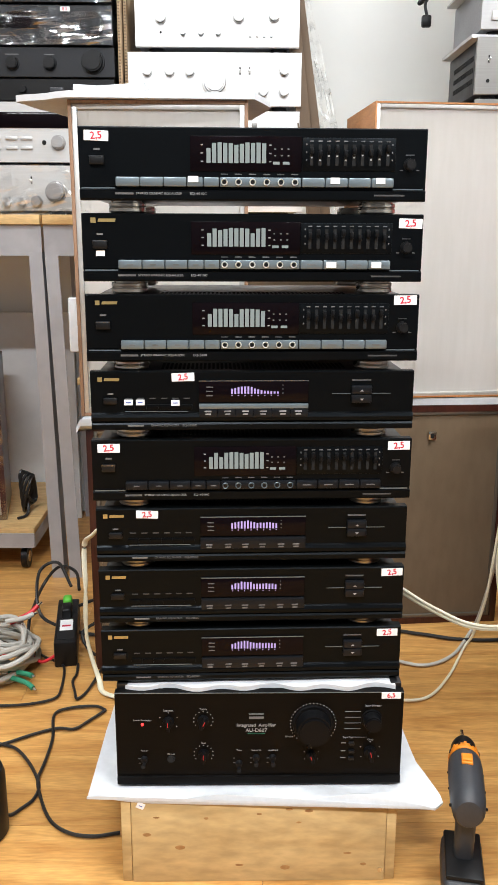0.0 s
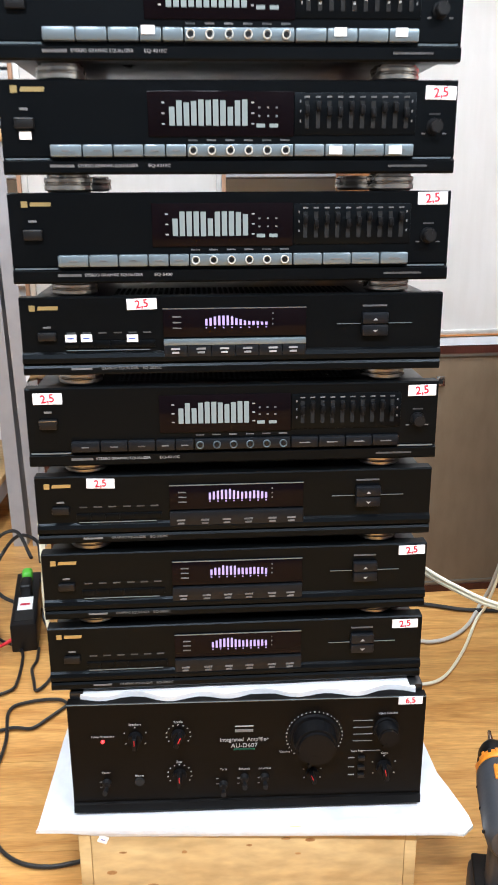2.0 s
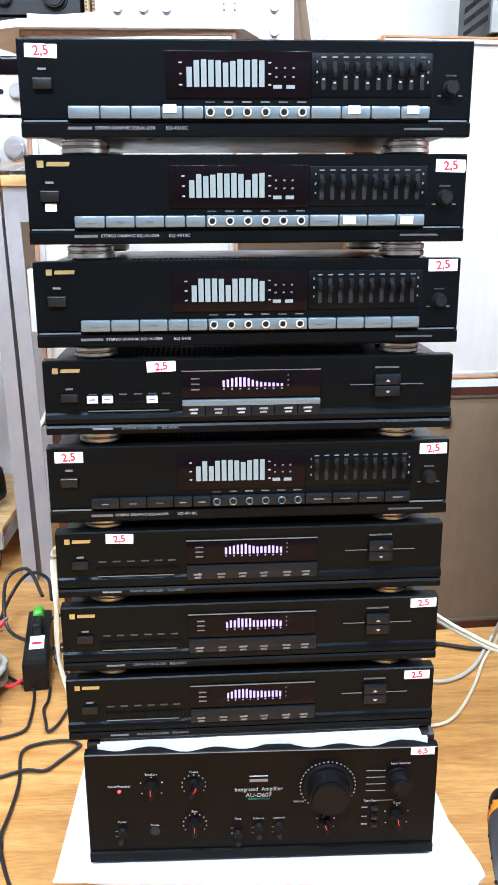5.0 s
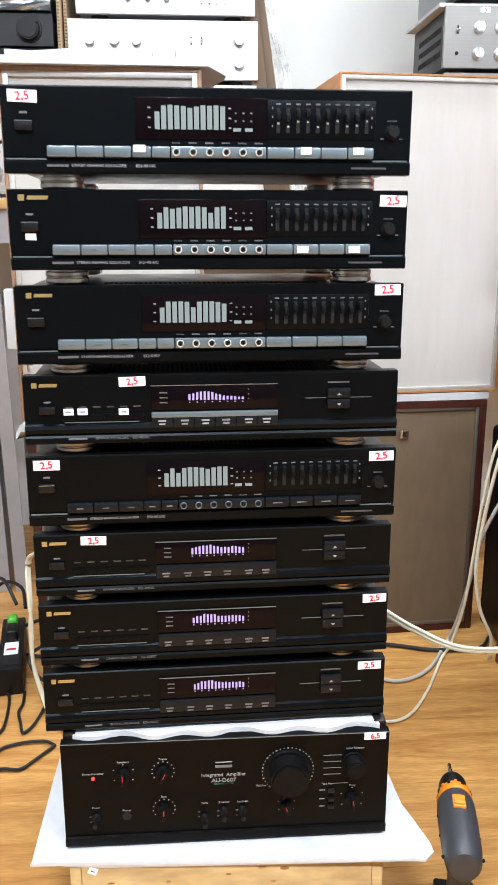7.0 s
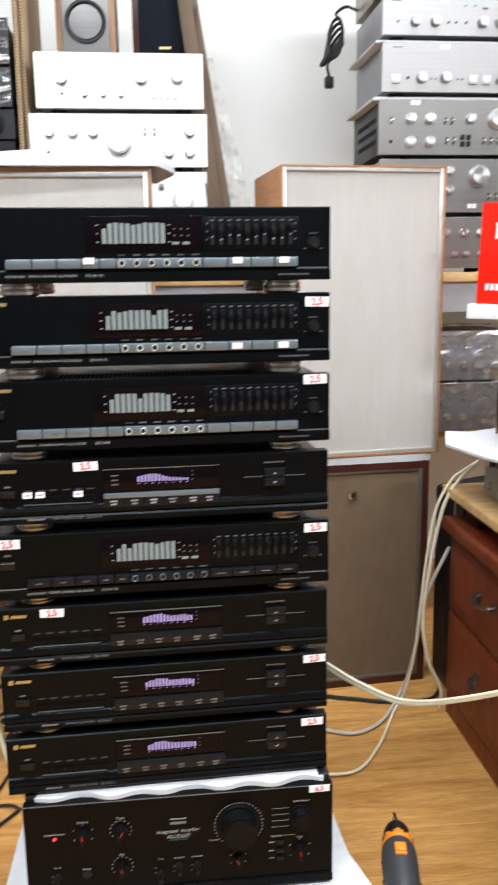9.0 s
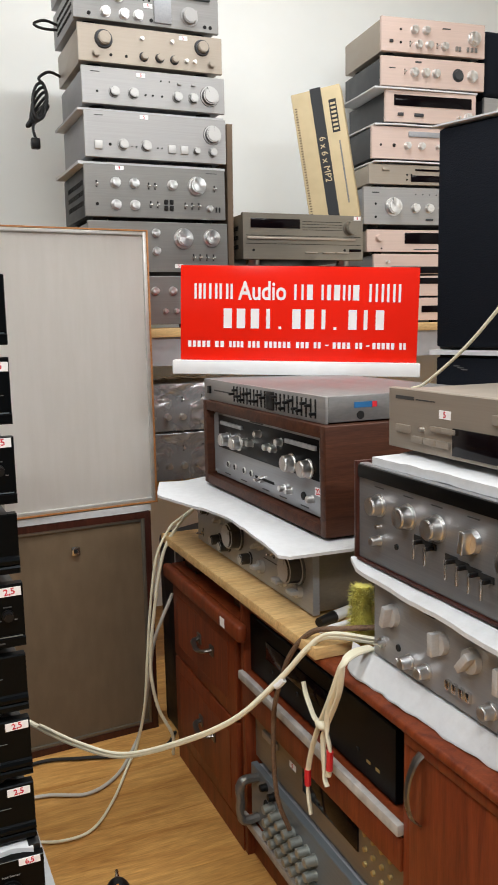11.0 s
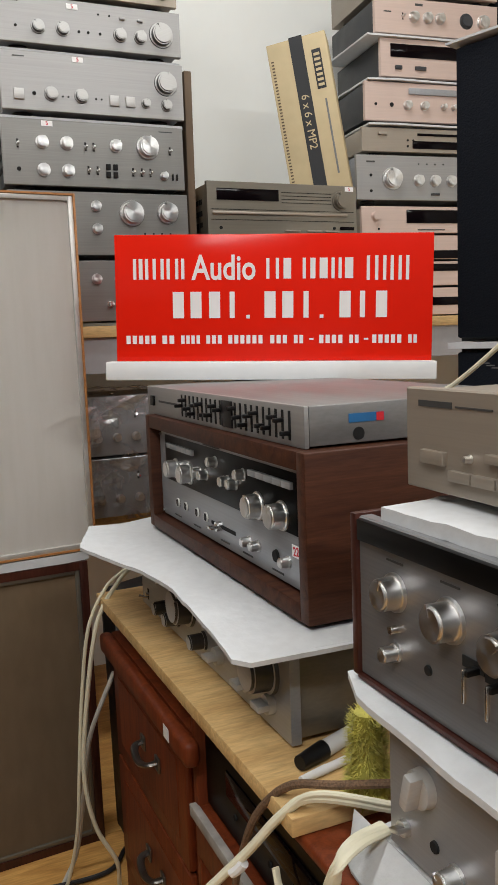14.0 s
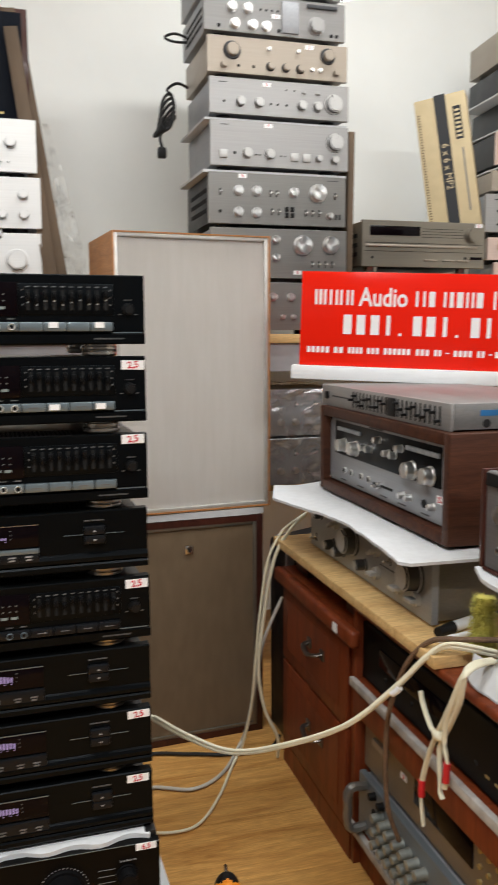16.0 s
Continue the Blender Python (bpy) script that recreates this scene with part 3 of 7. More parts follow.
BARS = [0.72, 0.97, 1.0, 0.99, 0.96, 0.88, 0.95, 1.0, 0.99, 1.0, 0.97]


def eq_slider(zb, h, gap, stickers, style, seed, model="EQ-4010C"):
    """The wide equalizer with ten sliders, a bar display and a row of long keys."""
    w = 0.4475
    eq = thing("graphic_equalizer", pose(-0.0115, 0.0185, zb, 0, 0, 1.5), "black graphic equalizer with lit bar display, sliders and long "
               + ("blue-grey keys" if style != "dark" else "charcoal keys"), "equalizer", "stack of equalizers")
    u = h / 0.09
    put("front_panel", profile_mesh("panel_a%.3f" % h, BLACK, [(0.016, 0), (-0.001, 0), (-0.003, 0.002), (-0.003, 0.0125 * u), (0.001, 0.0145 * u), (0.001, 0.0165 * u),
        (0.0, 0.0175 * u), (0.0, h - 0.0015), (0.0015, h), (0.016, h)], w), eq)
    eq_body(eq, w, 0.30, h, gap)
    px = lambda q: (q - 447) / 629 * w
    pz = lambda q: h - (q - 222) / 134 * h
    # display window
    window = block("display", GLASS, eq, px(332), px(533), -0.0016, 0.004, pz(302), pz(238), 0.0006)
    window["label"] = "smoked display window with lit bars"
    for i in range(11):
        bh = BARS[(i + seed) % 11 if i else 0] * 0.0245 * u
        x0 = px(360) + i * (px(470) - px(360)) / 11
        put("display_bar", box_mesh("display_bar", VFDGREY, 0.0053, 0.0006, round(bh, 3)), eq, pose(x0 + 0.0035, -0.0019, pz(286.5) + bh / 2))
    for sx in (353, 476):
        for k in range(3):
            sheet_bar(eq, "scale_mark", WHITEINK, px(sx), pz(254 + 15 * k), 0.003, 0.0012, -0.0019)
    for sx in (487, 505):
        sheet_bar(eq, "display_tab", VFDGREY, px(sx), pz(286.5), 0.0085, 0.0034, -0.0019)
    for a in range(3):
        for b_ in range(2):
            sheet_bar(eq, "display_dot", DIMINK, px(485 + 12 * a), pz(261 + 12 * b_), 0.0022, 0.0016, -0.0019)
    # sliders
    block("slider_field", BLACK, eq, px(534), px(704), -0.0012, 0.004, pz(300), pz(240), 0.0005)
    for i in range(10):
        x = px(551) + i * (px(690) - px(551)) / 9
        slot = sheet_bar(eq, "slot", HOLE, x, pz(271), 0.0042, 0.026 * u, -0.0014)
        sheet_bar(eq, "band_mark", DIMINK, x, pz(246), 0.0052, 0.0014, -0.0016)
        z = pz(264 + 5 * math.sin(i * 1.9 + seed))
        put("slider", box_mesh("slider", SLIDER, 0.0046, 0.006, 0.0085, 0.0008), eq, pose(x, -0.004, z))
        if seed == 0:
            sheet_bar(eq, "slider_light", WHITEINK, x, z - 0.008, 0.0024, 0.0018, -0.0022)
    for sx in (542, 698):
        for k in range(3):
            sheet_bar(eq, "scale_mark", DIMINK, px(sx), pz(252 + 14 * k), 0.0014, 0.0022, -0.0016)
    # record level knob and power key
    knob(eq, px(731), pz(288), 0.0068, 0.011, BLACKPLASTIC, "turned", 30)
    sheet_bar(eq, "knob_mark", DIMINK, px(731), pz(270), 0.011, 0.0014)
    for s in (-1, 1):
        sheet_bar(eq, "knob_mark", DIMINK, px(731 + 15 * s), pz(298), 0.004, 0.0012)
    put("power_key", box_mesh("power_key", BLACKPLASTIC, 0.0185, 0.006, 0.0105, 0.001), eq, pose(px(165), -0.002, pz(283)))
    sheet_bar(eq, "power_mark", DIMINK, px(165), pz(263), 0.008, 0.0022)
    sheet_bar(eq, "power_line", CHROME, px(165), pz(276.5), 0.0185, 0.0006, -0.0052)
    # keys and ring jacks
    keymat = STEELBLUE if style != "dark" else DARKBUTTON
    zc, kh = pz(322), 0.0118 * u
    cuts = [197, 241, 283, 325, 355, 384]
    for a, b_ in zip(cuts, cuts[1:]):
        put("key", box_mesh("key", keymat, px(b_) - px(a) - 0.0008, 0.008, kh, 0.0016, 2), eq, pose((px(a) + px(b_)) / 2, -0.002, zc))
        if style != "plain":
            sheet_bar(eq, "key_mark", DIMINK, (px(a) + px(b_)) / 2, zc, 0.008, 0.0014, -0.0062)
    put("jack_strip", box_mesh("jack_strip", keymat, px(532) - px(385), 0.006, kh, 0.001), eq, pose((px(532) + px(385)) / 2, -0.0025, zc))
    for i in range(6):
        x = px(393) + i * (px(521) - px(393)) / 5
        ring_jack(eq, x, zc, 0.0043, -0.0055, RING if style != "dark" else STEELBLUE)
        sheet_bar(eq, "jack_mark", DIMINK, x, pz(307), 0.009, 0.0014)
    cuts = [533, 576, 618, 660, 702]
    for a, b_ in zip(cuts, cuts[1:]):
        put("key", box_mesh("key", keymat, px(b_) - px(a) - 0.0008, 0.008, kh, 0.0016, 2), eq, pose((px(a) + px(b_)) / 2, -0.002, zc))
        if style != "plain":
            sheet_bar(eq, "key_mark", DIMINK, (px(a) + px(b_)) / 2, zc, 0.012, 0.0013, -0.0062)
    sheet_bar(eq, "lip_line", STEELBLUE, px(166), pz(333.5), px(196) - px(136), 0.0016, -0.0012)
    sheet_bar(eq, "lip_line", STEELBLUE, px(729), pz(333.5), px(758) - px(703), 0.0016, -0.0012)
    sheet_bar(eq, "series_mark", DIMINK, px(213), pz(343.5), 0.024, 0.0026, -0.0034)
    lettering(eq, "STEREO GRAPHIC EQUALIZER", 0.0040, WHITEINK, px(275), pz(343.5), -0.0034, squeeze=1.1)
    lettering(eq, model, 0.0044, WHITEINK, px(346), pz(343.5), -0.0034, squeeze=1.15)
    sheet_bar(eq, "maker_line", FAINTINK, px(695), pz(345), 0.040, 0.002, -0.0034)
    for sx, sz, sw, body in stickers:
        if body:
            price(eq, px(sx), pz(sz), body, tilt=random.uniform(-3, 3))
        else:
            sheet_bar(eq, "blank_sticker", PAPER, px(sx), pz(sz), sw, 0.0075, -0.0068 if sz > 312 else -0.0008, "small white sticker")
    return eq


def eq_spectrum(zb, h, gap, stickers, seed, silver=False):
    """The equalizer with a violet spectrum display and a cross-shaped rocker."""
    w = 0.4435
    eq = thing("graphic_equalizer", pose(-0.0112, 0.0185, zb, 0, 0, 1.5), "black graphic equalizer with a violet spectrum display and a four-way rocker", "equalizer", "stack of equalizers")
    put("front_panel", profile_mesh("panel_b%.3f" % h, BLACK, [(0.016, 0), (-0.002, 0), (-0.0035, 0.002), (-0.0035, 0.0075), (-0.002, 0.010), (-0.0005, 0.0105), (-0.004, 0.013),
        (-0.0045, 0.018), (-0.003, 0.022), (0.0, 0.024), (0.0, h - 0.0015), (0.0015, h), (0.016, h)], w), eq)
    eq_body(eq, w, 0.30, h, gap)
    px = lambda q: (q - 444) / 578 * w
    pz = lambda q: h - (q - 660) / 102 * h
    window = block("display", GLASS, eq, px(347), px(543), -0.0024, 0.004, pz(714), pz(677), 0.0006)
    window["label"] = "smoked display window with a violet spectrum"
    sheet_bar(eq, "bright_line", CHROME if silver else STEELBLUE, (px(347) + px(543)) / 2, pz(676.5), px(543) - px(347), 0.0012, -0.0022)
    rnd = random.Random(seed)
    n = 15
    for i in range(n):
        v = 0.50 + 0.42 * math.exp(-((i - 4) / 3) ** 2) + (0.16 * math.exp(-((i - 11) / 2.5) ** 2) if seed != 4 else 0.0) - (0.018 * i if seed == 4 else 0.0)
        bh = max(0.003, 0.0145 * min(1, v * rnd.uniform(0.82, 1.0)))
        x = px(403) + i * (px(491) - px(403)) / n + 0.0022
        put("display_bar", box_mesh("display_bar", VFDVIOLET, 0.0025, 0.0006, round(bh, 3)), eq, pose(x, -0.0027, pz(699) + bh / 2))
        if i % 2 == 0:
            sheet_bar(eq, "display_dot", VFDVIOLET, x, pz(702), 0.0016, 0.001, -0.0027)
    for k in range(3):
        sheet_bar(eq, "display_mark", DIMINK, px(366), pz(687 + 7.5 * k), 0.009, 0.0014, -0.0027)
        sheet_bar(eq, "scale_mark", DIMINK, px(497), pz(684 + 7 * k), 0.0014, 0.0014, -0.0027)
    strip = (px(543) - px(347))
    put("key_strip", box_mesh("key_strip", STEELBLUE if silver else DARKBUTTON, strip, 0.006, 0.0065 if silver else 0.0165, 0.001), eq,
        pose((px(347) + px(543)) / 2, -0.002, pz(720.5) if silver else pz(727)))
    for i, q in enumerate((363, 398, 430, 462, 497, 525)):
        if silver:
            put("key", box_mesh("key", DARKBUTTON, strip / 6 - 0.0006, 0.005, 0.012, 0.0008), eq, pose(px(347) + strip * (i + 0.5) / 6, -0.002, pz(732.5)))
        for k in range(2):
            sheet_bar(eq, "key_mark", WHITEINK if silver else DIMINK, px(q), pz(729 + 5 * k), 0.0095 - 0.002 * k, 0.0020, -0.0054)
    for i, q in enumerate((222, 243, 264, 285, 305, 325)):
        sheet_bar(eq, "key_mark", FAINTINK, px(q), pz(707), 0.0085, 0.0014)
        put("key", box_mesh("key", BLACK, 0.0155, 0.003, 0.0075, 0.0004), eq, pose(px(q), -0.0002, pz(722)))
    sheet_bar(eq, "line", STEELBLUE, (px(215) + px(328)) / 2, pz(729.5), px(328) - px(215), 0.0008, -0.0024)
    put("power_key", box_mesh("power_key", BLACKPLASTIC, 0.0185, 0.005, 0.0085, 0.001), eq, pose(px(190), -0.002, pz(711)))
    sheet_bar(eq, "power_mark", DIMINK, px(190), pz(699), 0.008, 0.002)
    for s, zz in ((1, 692), (-1, 708)):
        put("rocker", box_mesh("rocker", DARKBUTTON, 0.0275, 0.007, 0.0115, 0.0012), eq, pose(px(638.5), -0.0035, pz(zz)))
        put("arrow_mark", arrow_mesh(s > 0), eq, pose(px(638.5), -0.0072, pz(zz + 1)))
    for s in (-1, 1):
        sheet_bar(eq, "line", STEELBLUE, px(638.5 + s * 36), pz(699.5), 0.026, 0.0008, -0.0012)
    sheet_bar(eq, "rocker_mark", DIMINK, px(638.5), pz(676), 0.026, 0.0018)
    sheet_bar(eq, "series_mark", DIMINK, px(235), pz(754), 0.023, 0.0022, -0.0038)
    lettering(eq, "GRAPHIC EQUALIZER", 0.0038, DIMINK, px(286), pz(754), -0.0038, squeeze=1.05)
    lettering(eq, "EQ-3050C", 0.0042, DIMINK, px(330), pz(754), -0.0038, squeeze=1.1)
    brand_bars(eq, px(187), pz(674))
    for sx, sz, sw, body in stickers:
        if body:
            price(eq, px(sx), pz(sz), body, tilt=random.uniform(-3, 3), h=0.0115)
        else:
            lab = sheet_bar(eq, "blank_sticker", PAPER, px(sx), pz(sz), sw, 0.0078, -0.0042, "small white sticker with blue writing")
            sheet_bar(lab, "writing", BLUEINK, 0, 0, sw * 0.6, 0.0012, -0.0006)
    return eq


eq_slider(1.009, 0.090, 0.016, [(165, 239, 0, "2,5"), (337, 317, 0.013, ""), (594, 318.5, 0.012, ""), (677, 318.5, 0.012, "")], "plain", 0)
e2 = eq_slider(0.906, 0.087, 0.017, [(738, 240, 0, "2,5"), (165, 300, 0.0115, ""), (591, 322, 0.013, ""), (675, 322, 0.013, "")], "blue", 3)
brand_bars(e2, -0.196, 0.078, 1.1)
e3 = eq_slider(0.800, 0.089, 0.014, [(735, 233, 0, "2,5")], "blue", 6, "EQ-5400")
brand_bars(e3, -0.196, 0.078, 1.0)
eq_spectrum(0.705, 0.081, 0.0145, [(319, 670, 0, "2,5"), (222, 713, 0.0115, ""), (243, 713, 0.0115, ""), (305, 714, 0.0115, "")], 4, True)
eq_slider(0.603, 0.0875, 0.013, [(166, 240, 0, "2,5"), (736, 238, 0, "2,5")], "dark", 9)
eq_spectrum(0.5115, 0.0785, 0.014, [(249, 671, 0, "2,5")], 6)
eq_spectrum(0.4165, 0.081, 0.0135, [(710, 670, 0, "2,5")], 8)
eq_spectrum(0.322, 0.081, 0.0, [(706, 672, 0, "2,5")], 11)


# ---- the amplifier below and its crate ----
def base_amplifier():
    w, h, z0 = 0.43, 0.154, 0.155
    a = thing("integrated_amplifier", pose(0, 0, z0), "large black integrated amplifier with red power lamp on white foam", "amplifier")
    px = lambda q: (q - 460.5) / 515 * w
    pz = lambda q: h - (q - 1228) / 160 * h
    put("front_panel", profile_mesh("base_amp_panel", BLACKSATIN, [(0.012, 0), (-0.002, 0), (-0.003, 0.001), (-0.003, 0.0125), (0.0005, 0.0135), (0.0005, 0.015), (0, 0.016),
        (0, h - 0.001), (0.001, h), (0.012, h)], w), a)
    block("cover", BLACKMETAL, a, -w / 2 + 0.006, w / 2 - 0.006, 0.013, 0.37, 0.012, h - 0.004, 0.002)
    for fx in (-0.17, 0.17):
        for fy in (0.05, 0.31):
            bm = bmesh.new()
            add_cyl(bm, 0.022, 0.02, 0.012, pose(fx, fy, 0.006), 24)
            part("foot", bm, BLACKPLASTIC, a)
    for s in (-1, 1):
        block("top_rail", BLACKMETAL, a, s * 0.205 - 0.008, s * 0.205 + 0.008, 0.012, 0.30, h - 0.004, h + 0.008, 0.001)
    block("top_edge", STEELBLUE, a, -w / 2, w / 2, -0.0006, 0.0008, h - 0.0016, h - 0.0008)
    for qx, qz, r, ln, tn in ((298, 1278, 0.0085, 0.016, 0), (360, 1276, 0.0085, 0.016, 25), (360, 1335, 0.0085, 0.016, 0), (557, 1283, 0.0265, 0.026, 200),
                              (555, 1338, 0.0075, 0.014, -20), (662, 1275, 0.0135, 0.02, 210), (661, 1332, 0.0095, 0.017, -10)):
        k = knob(a, px(qx), pz(qz), r, ln, SLIDER, "bar" if r < 0.012 else "turned", tn)
        if r < 0.012:
            sheet_bar(k, "pointer", REDTAPE, 0, 0.45 * r, 0.0009, r * 0.9, -ln - 0.0005)
    for qx, qz, word in ((253, 1344, "Power"), (424, 1352, "Tone"), (455, 1342, "Subsonic"), (485, 1342, "Loudness")):
        knob(a, px(qx), pz(qz), 0.0055, 0.02, BLACKPLASTIC, "lever")
        lettering(a, word, 0.0040, WHITEINK, px(qx), pz(1329))
        for k in (0, 1):
            sheet_bar(a, "lever_mark", DIMINK, px(qx - 9), pz(1343 + 8 * k), 0.003, 0.0009)
    knob(a, px(301), pz(1344), 0.006, 0.002, HOLE, "jack", name="phones_jack")
    for qz in (1317, 1331, 1343):
        put("tape_key", box_mesh("tape_key", BLACKPLASTIC, 0.008, 0.005, 0.0045, 0.0006), a, pose(px(627), -0.002, pz(qz)))
        sheet_bar(a, "tape_mark", WHITEINK, px(613), pz(qz), 0.008, 0.0010)
    for i in range(31):
        an = radians(225 - i * 9)
        sheet_bar(a, "volume_mark", WHITEINK, px(557) + 0.034 * math.cos(an), pz(1283) + 0.034 * math.sin(an), 0.0012 if i % 3 else 0.0020, 0.0012)
    for cx, cz, rr, cnt, word in ((298, 1278, 0.0145, 5, "Speakers"), (360, 1276, 0.0145, 11, "Treble"), (360, 1335, 0.0145, 11, "Bass"), (555, 1338, 0.012, 5, ""), (661, 1332, 0.016, 5, "Copy")):
        for i in range(cnt):
            an = radians(215 - i * 250 / (cnt - 1))
            sheet_bar(a, "dial_mark", WHITEINK, px(cx) + rr * math.cos(an), pz(cz) + rr * math.sin(an), 0.0016, 0.0010)
        lettering(a, word, 0.0042, WHITEINK, px(cx), pz(cz) + rr + 0.004)
    for i in range(4):
        sheet_bar(a, "selector_line", DIMINK, px(628), pz(1262 + 10 * i), 0.024, 0.0006)
    lettering(a, "Input Selector", 0.0042, WHITEINK, px(664), pz(1252))
    lettering(a, "Tape Play", 0.0040, WHITEINK, px(620), pz(1307))
    lettering(a, "Volume", 0.0042, WHITEINK, px(514), pz(1305))
    lettering(a, "Phones", 0.0038, WHITEINK, px(301), pz(1335))
    sheet_bar(a, "selector_line", DIMINK, px(640), pz(1307), 0.024, 0.0006)
    lettering(a, "Power/Protector", 0.0040, WHITEINK, px(251), pz(1275.5))
    bm = bmesh.new()
    bmesh.ops.create_uvsphere(bm, u_segments=12, v_segments=8, radius=0.0022, matrix=pose(px(251), -0.001, pz(1282.5)))
    part("power_lamp", bm, REDLED, a, "glowing red power lamp", True)
    lettering(a, "Integrated  Amplifier", 0.0074, WHITEINK, px(455), pz(1285), squeeze=0.95)
    sheet_bar(a, "badge", WHITEINK, px(455), pz(1265.5), 0.0225, 0.001)
    sheet_bar(a, "badge", DIMINK, px(455), pz(1272), 0.022, 0.0035)
    lettering(a, "AU-D607", 0.0082, WHITEINK, px(455), pz(1294))
    sheet_bar(a, "series_mark", TEAL, px(455), pz(1299.5), 0.026, 0.0014)
    price(a, px(695), pz(1234), "6,5", 0.029, 0.0105, y=-0.0012)
    return a


base_amplifier()
bm = foam_mesh([(-0.20, 0.002), (0.203, 0.002), (0.20, 0.33), (-0.19, 0.33)], 0.0075, 0.002, 5, 40)
for v in bm.verts:
    if v.co.y < 0.06:
        v.co.y += (0.06 - v.co.y) / 0.06 * (0.006 + 0.005 * math.sin(v.co.x * 82) + 0.003 * math.sin(v.co.x * 37 + 1))
tagged(part("foam_sheet", bm, FOAM, None, "", True, pose(0, 0, 0.308)), "white packing foam with a wavy edge under the equalizers", "packing foam")


def drop_front(x, y):
    d = max(0.0, -0.03 - y) * 0.4 + max(0.0, abs(x) - 0.235) * 0.12
    return d + (0.006 * math.sin(x * 30) if y < -0.02 else 0)


foam_sheet("foam_sheet", [(-0.258, -0.032), (0.262, -0.038), (0.277, -0.028), (0.254, 0.06), (0.250, 0.14), (0.245, 0.36), (-0.25, 0.36), (-0.256, 0.15)], 0.1452, 0.004,
           "white packing foam draped over the wooden crate", 0.0015, 2, drop_front, 36)


def crate():
    c = thing("wooden_crate", pose(0, 0, 0), "knotty pine crate carrying the amplifier", "crate")
    block("front_board", PINE, c, -0.193, 0.193, -0.026, -0.010, 0.0, 0.1445, 0.0015)
    for s in (-1, 1):
        block("side_board", PINE, c, s * 0.2010 - 0.0075, s * 0.2010 + 0.0075, -0.024, 0.36, 0.0, 0.144, 0.0015)
    block("back_board", PINE, c, -0.193, 0.193, 0.344, 0.36, 0.0, 0.144, 0.0015)
    block("top_board", PINE, c, -0.193, 0.193, -0.0095, 0.3435, 0.128, 0.144, 0.001)
    rnd = random.Random(3)
    for kx, kz, r in ((-0.17, 0.085, 0.006), (-0.12, 0.062, 0.007), (-0.155, 0.115, 0.004), (-0.08, 0.113, 0.0035), (0.075, 0.125, 0.006), (0.045, 0.128, 0.004),
                      (0.06, 0.105, 0.003), (0.135, 0.05, 0.005), (0.04, 0.025, 0.006), (0.16, 0.03, 0.004), (-0.03, 0.03, 0.005), (0.0, 0.12, 0.003)):
        bm = bmesh.new()
        add_cyl(bm, r * 0.95, r * 0.85, 0.0012, pose(kx, -0.0258, kz, 90, 0, 0) @ Matrix.Diagonal((rnd.uniform(1.1, 1.6), rnd.uniform(0.4, 0.8), 1, 1)), 14)
        part("knot", bm, KNOT, c, "dark knot in the pine")
    lab = put("paper_label", box_mesh("paper_label", PAPER, 0.012, 0.0006, 0.010), c, pose(-0.178, -0.0266, 0.136, 0, 25, 0), "torn white paper label")
    sheet_bar(lab, "writing", BLUEINK, 0, 0, 0.005, 0.0012, -0.0006)
    for z in (0.02, 0.137):
        bm = bmesh.new()
        add_cyl(bm, 0.004, 0.004, 0.001, pose(0.186, -0.0265, z, 90, 0, 0), 12)
        part("nail_head", bm, CHROME, c)
    return c


crate()


# ---- loudspeakers ----
def loudspeaker(m, w, h, d, case, cloth, label, trim=TRIMSILVER, badge=False, group="", edge=0.016, frame=0.008, stain=False):
    s = thing("loudspeaker", m, label, "loudspeaker", group)
    e = edge
    block("side", case, s, -w / 2, -w / 2 + e, 0, d, 0, h, 0.001)
    block("side", case, s, w / 2 - e, w / 2, 0, d, 0, h, 0.001)
    block("top", case, s, -w / 2 + e, w / 2 - e, 0.0005, d, h - e, h - 0.0005)
    block("bottom", case, s, -w / 2 + e, w / 2 - e, 0.0005, d, 0.0005, e)
    block("back", case, s, -w / 2 + e, w / 2 - e, d - 0.012, d - 0.001, e, h - e)
    f = frame
    for a, b_ in ((-w / 2 + e, -w / 2 + e + f), (w / 2 - e - f, w / 2 - e)):
        block("trim", trim, s, a, b_, 0.003, 0.02, e, h - e, 0.001)
    for a, b_ in ((e, e + f), (h - e - f, h - e)):
        block("trim", trim, s, -w / 2 + e + f, w / 2 - e - f, 0.003, 0.02, a, b_, 0.001)
    bm = bmesh.new()
    n = 14
    gx0, gx1, gz0, gz1 = -w / 2 + e + f, w / 2 - e - f, e + f, h - e - f
    g = [[bm.verts.new((gx0 + (gx1 - gx0) * i / n, 0.009 - 0.004 * math.sin(math.pi * i / n) * math.sin(math.pi * j / n)
          + 0.0008 * noise.noise(Vector((i * 0.6, j * 0.4, w * 9))), gz0 + (gz1 - gz0) * j / n)) for i in range(n + 1)] for j in range(n + 1)]
    for j in range(n):
        for i in range(n):
            bm.faces.new((g[j][i], g[j][i + 1], g[j + 1][i + 1], g[j + 1][i]))
    bmesh.ops.solidify(bm, geom=bm.faces[:], thickness=-0.006)
    part("grille", bm, cloth, s, "stretched woven grille cloth", True)
    if badge:
        b0 = put("badge", box_mesh("badge", CHROME, 0.020, 0.006, 0.022, 0.002), s, pose(0.0, 0.002, h - 0.075), "small square metal badge")
        sheet_bar(b0, "badge_inset", HOLE, 0, 0, 0.009, 0.010, -0.0032)
    return s


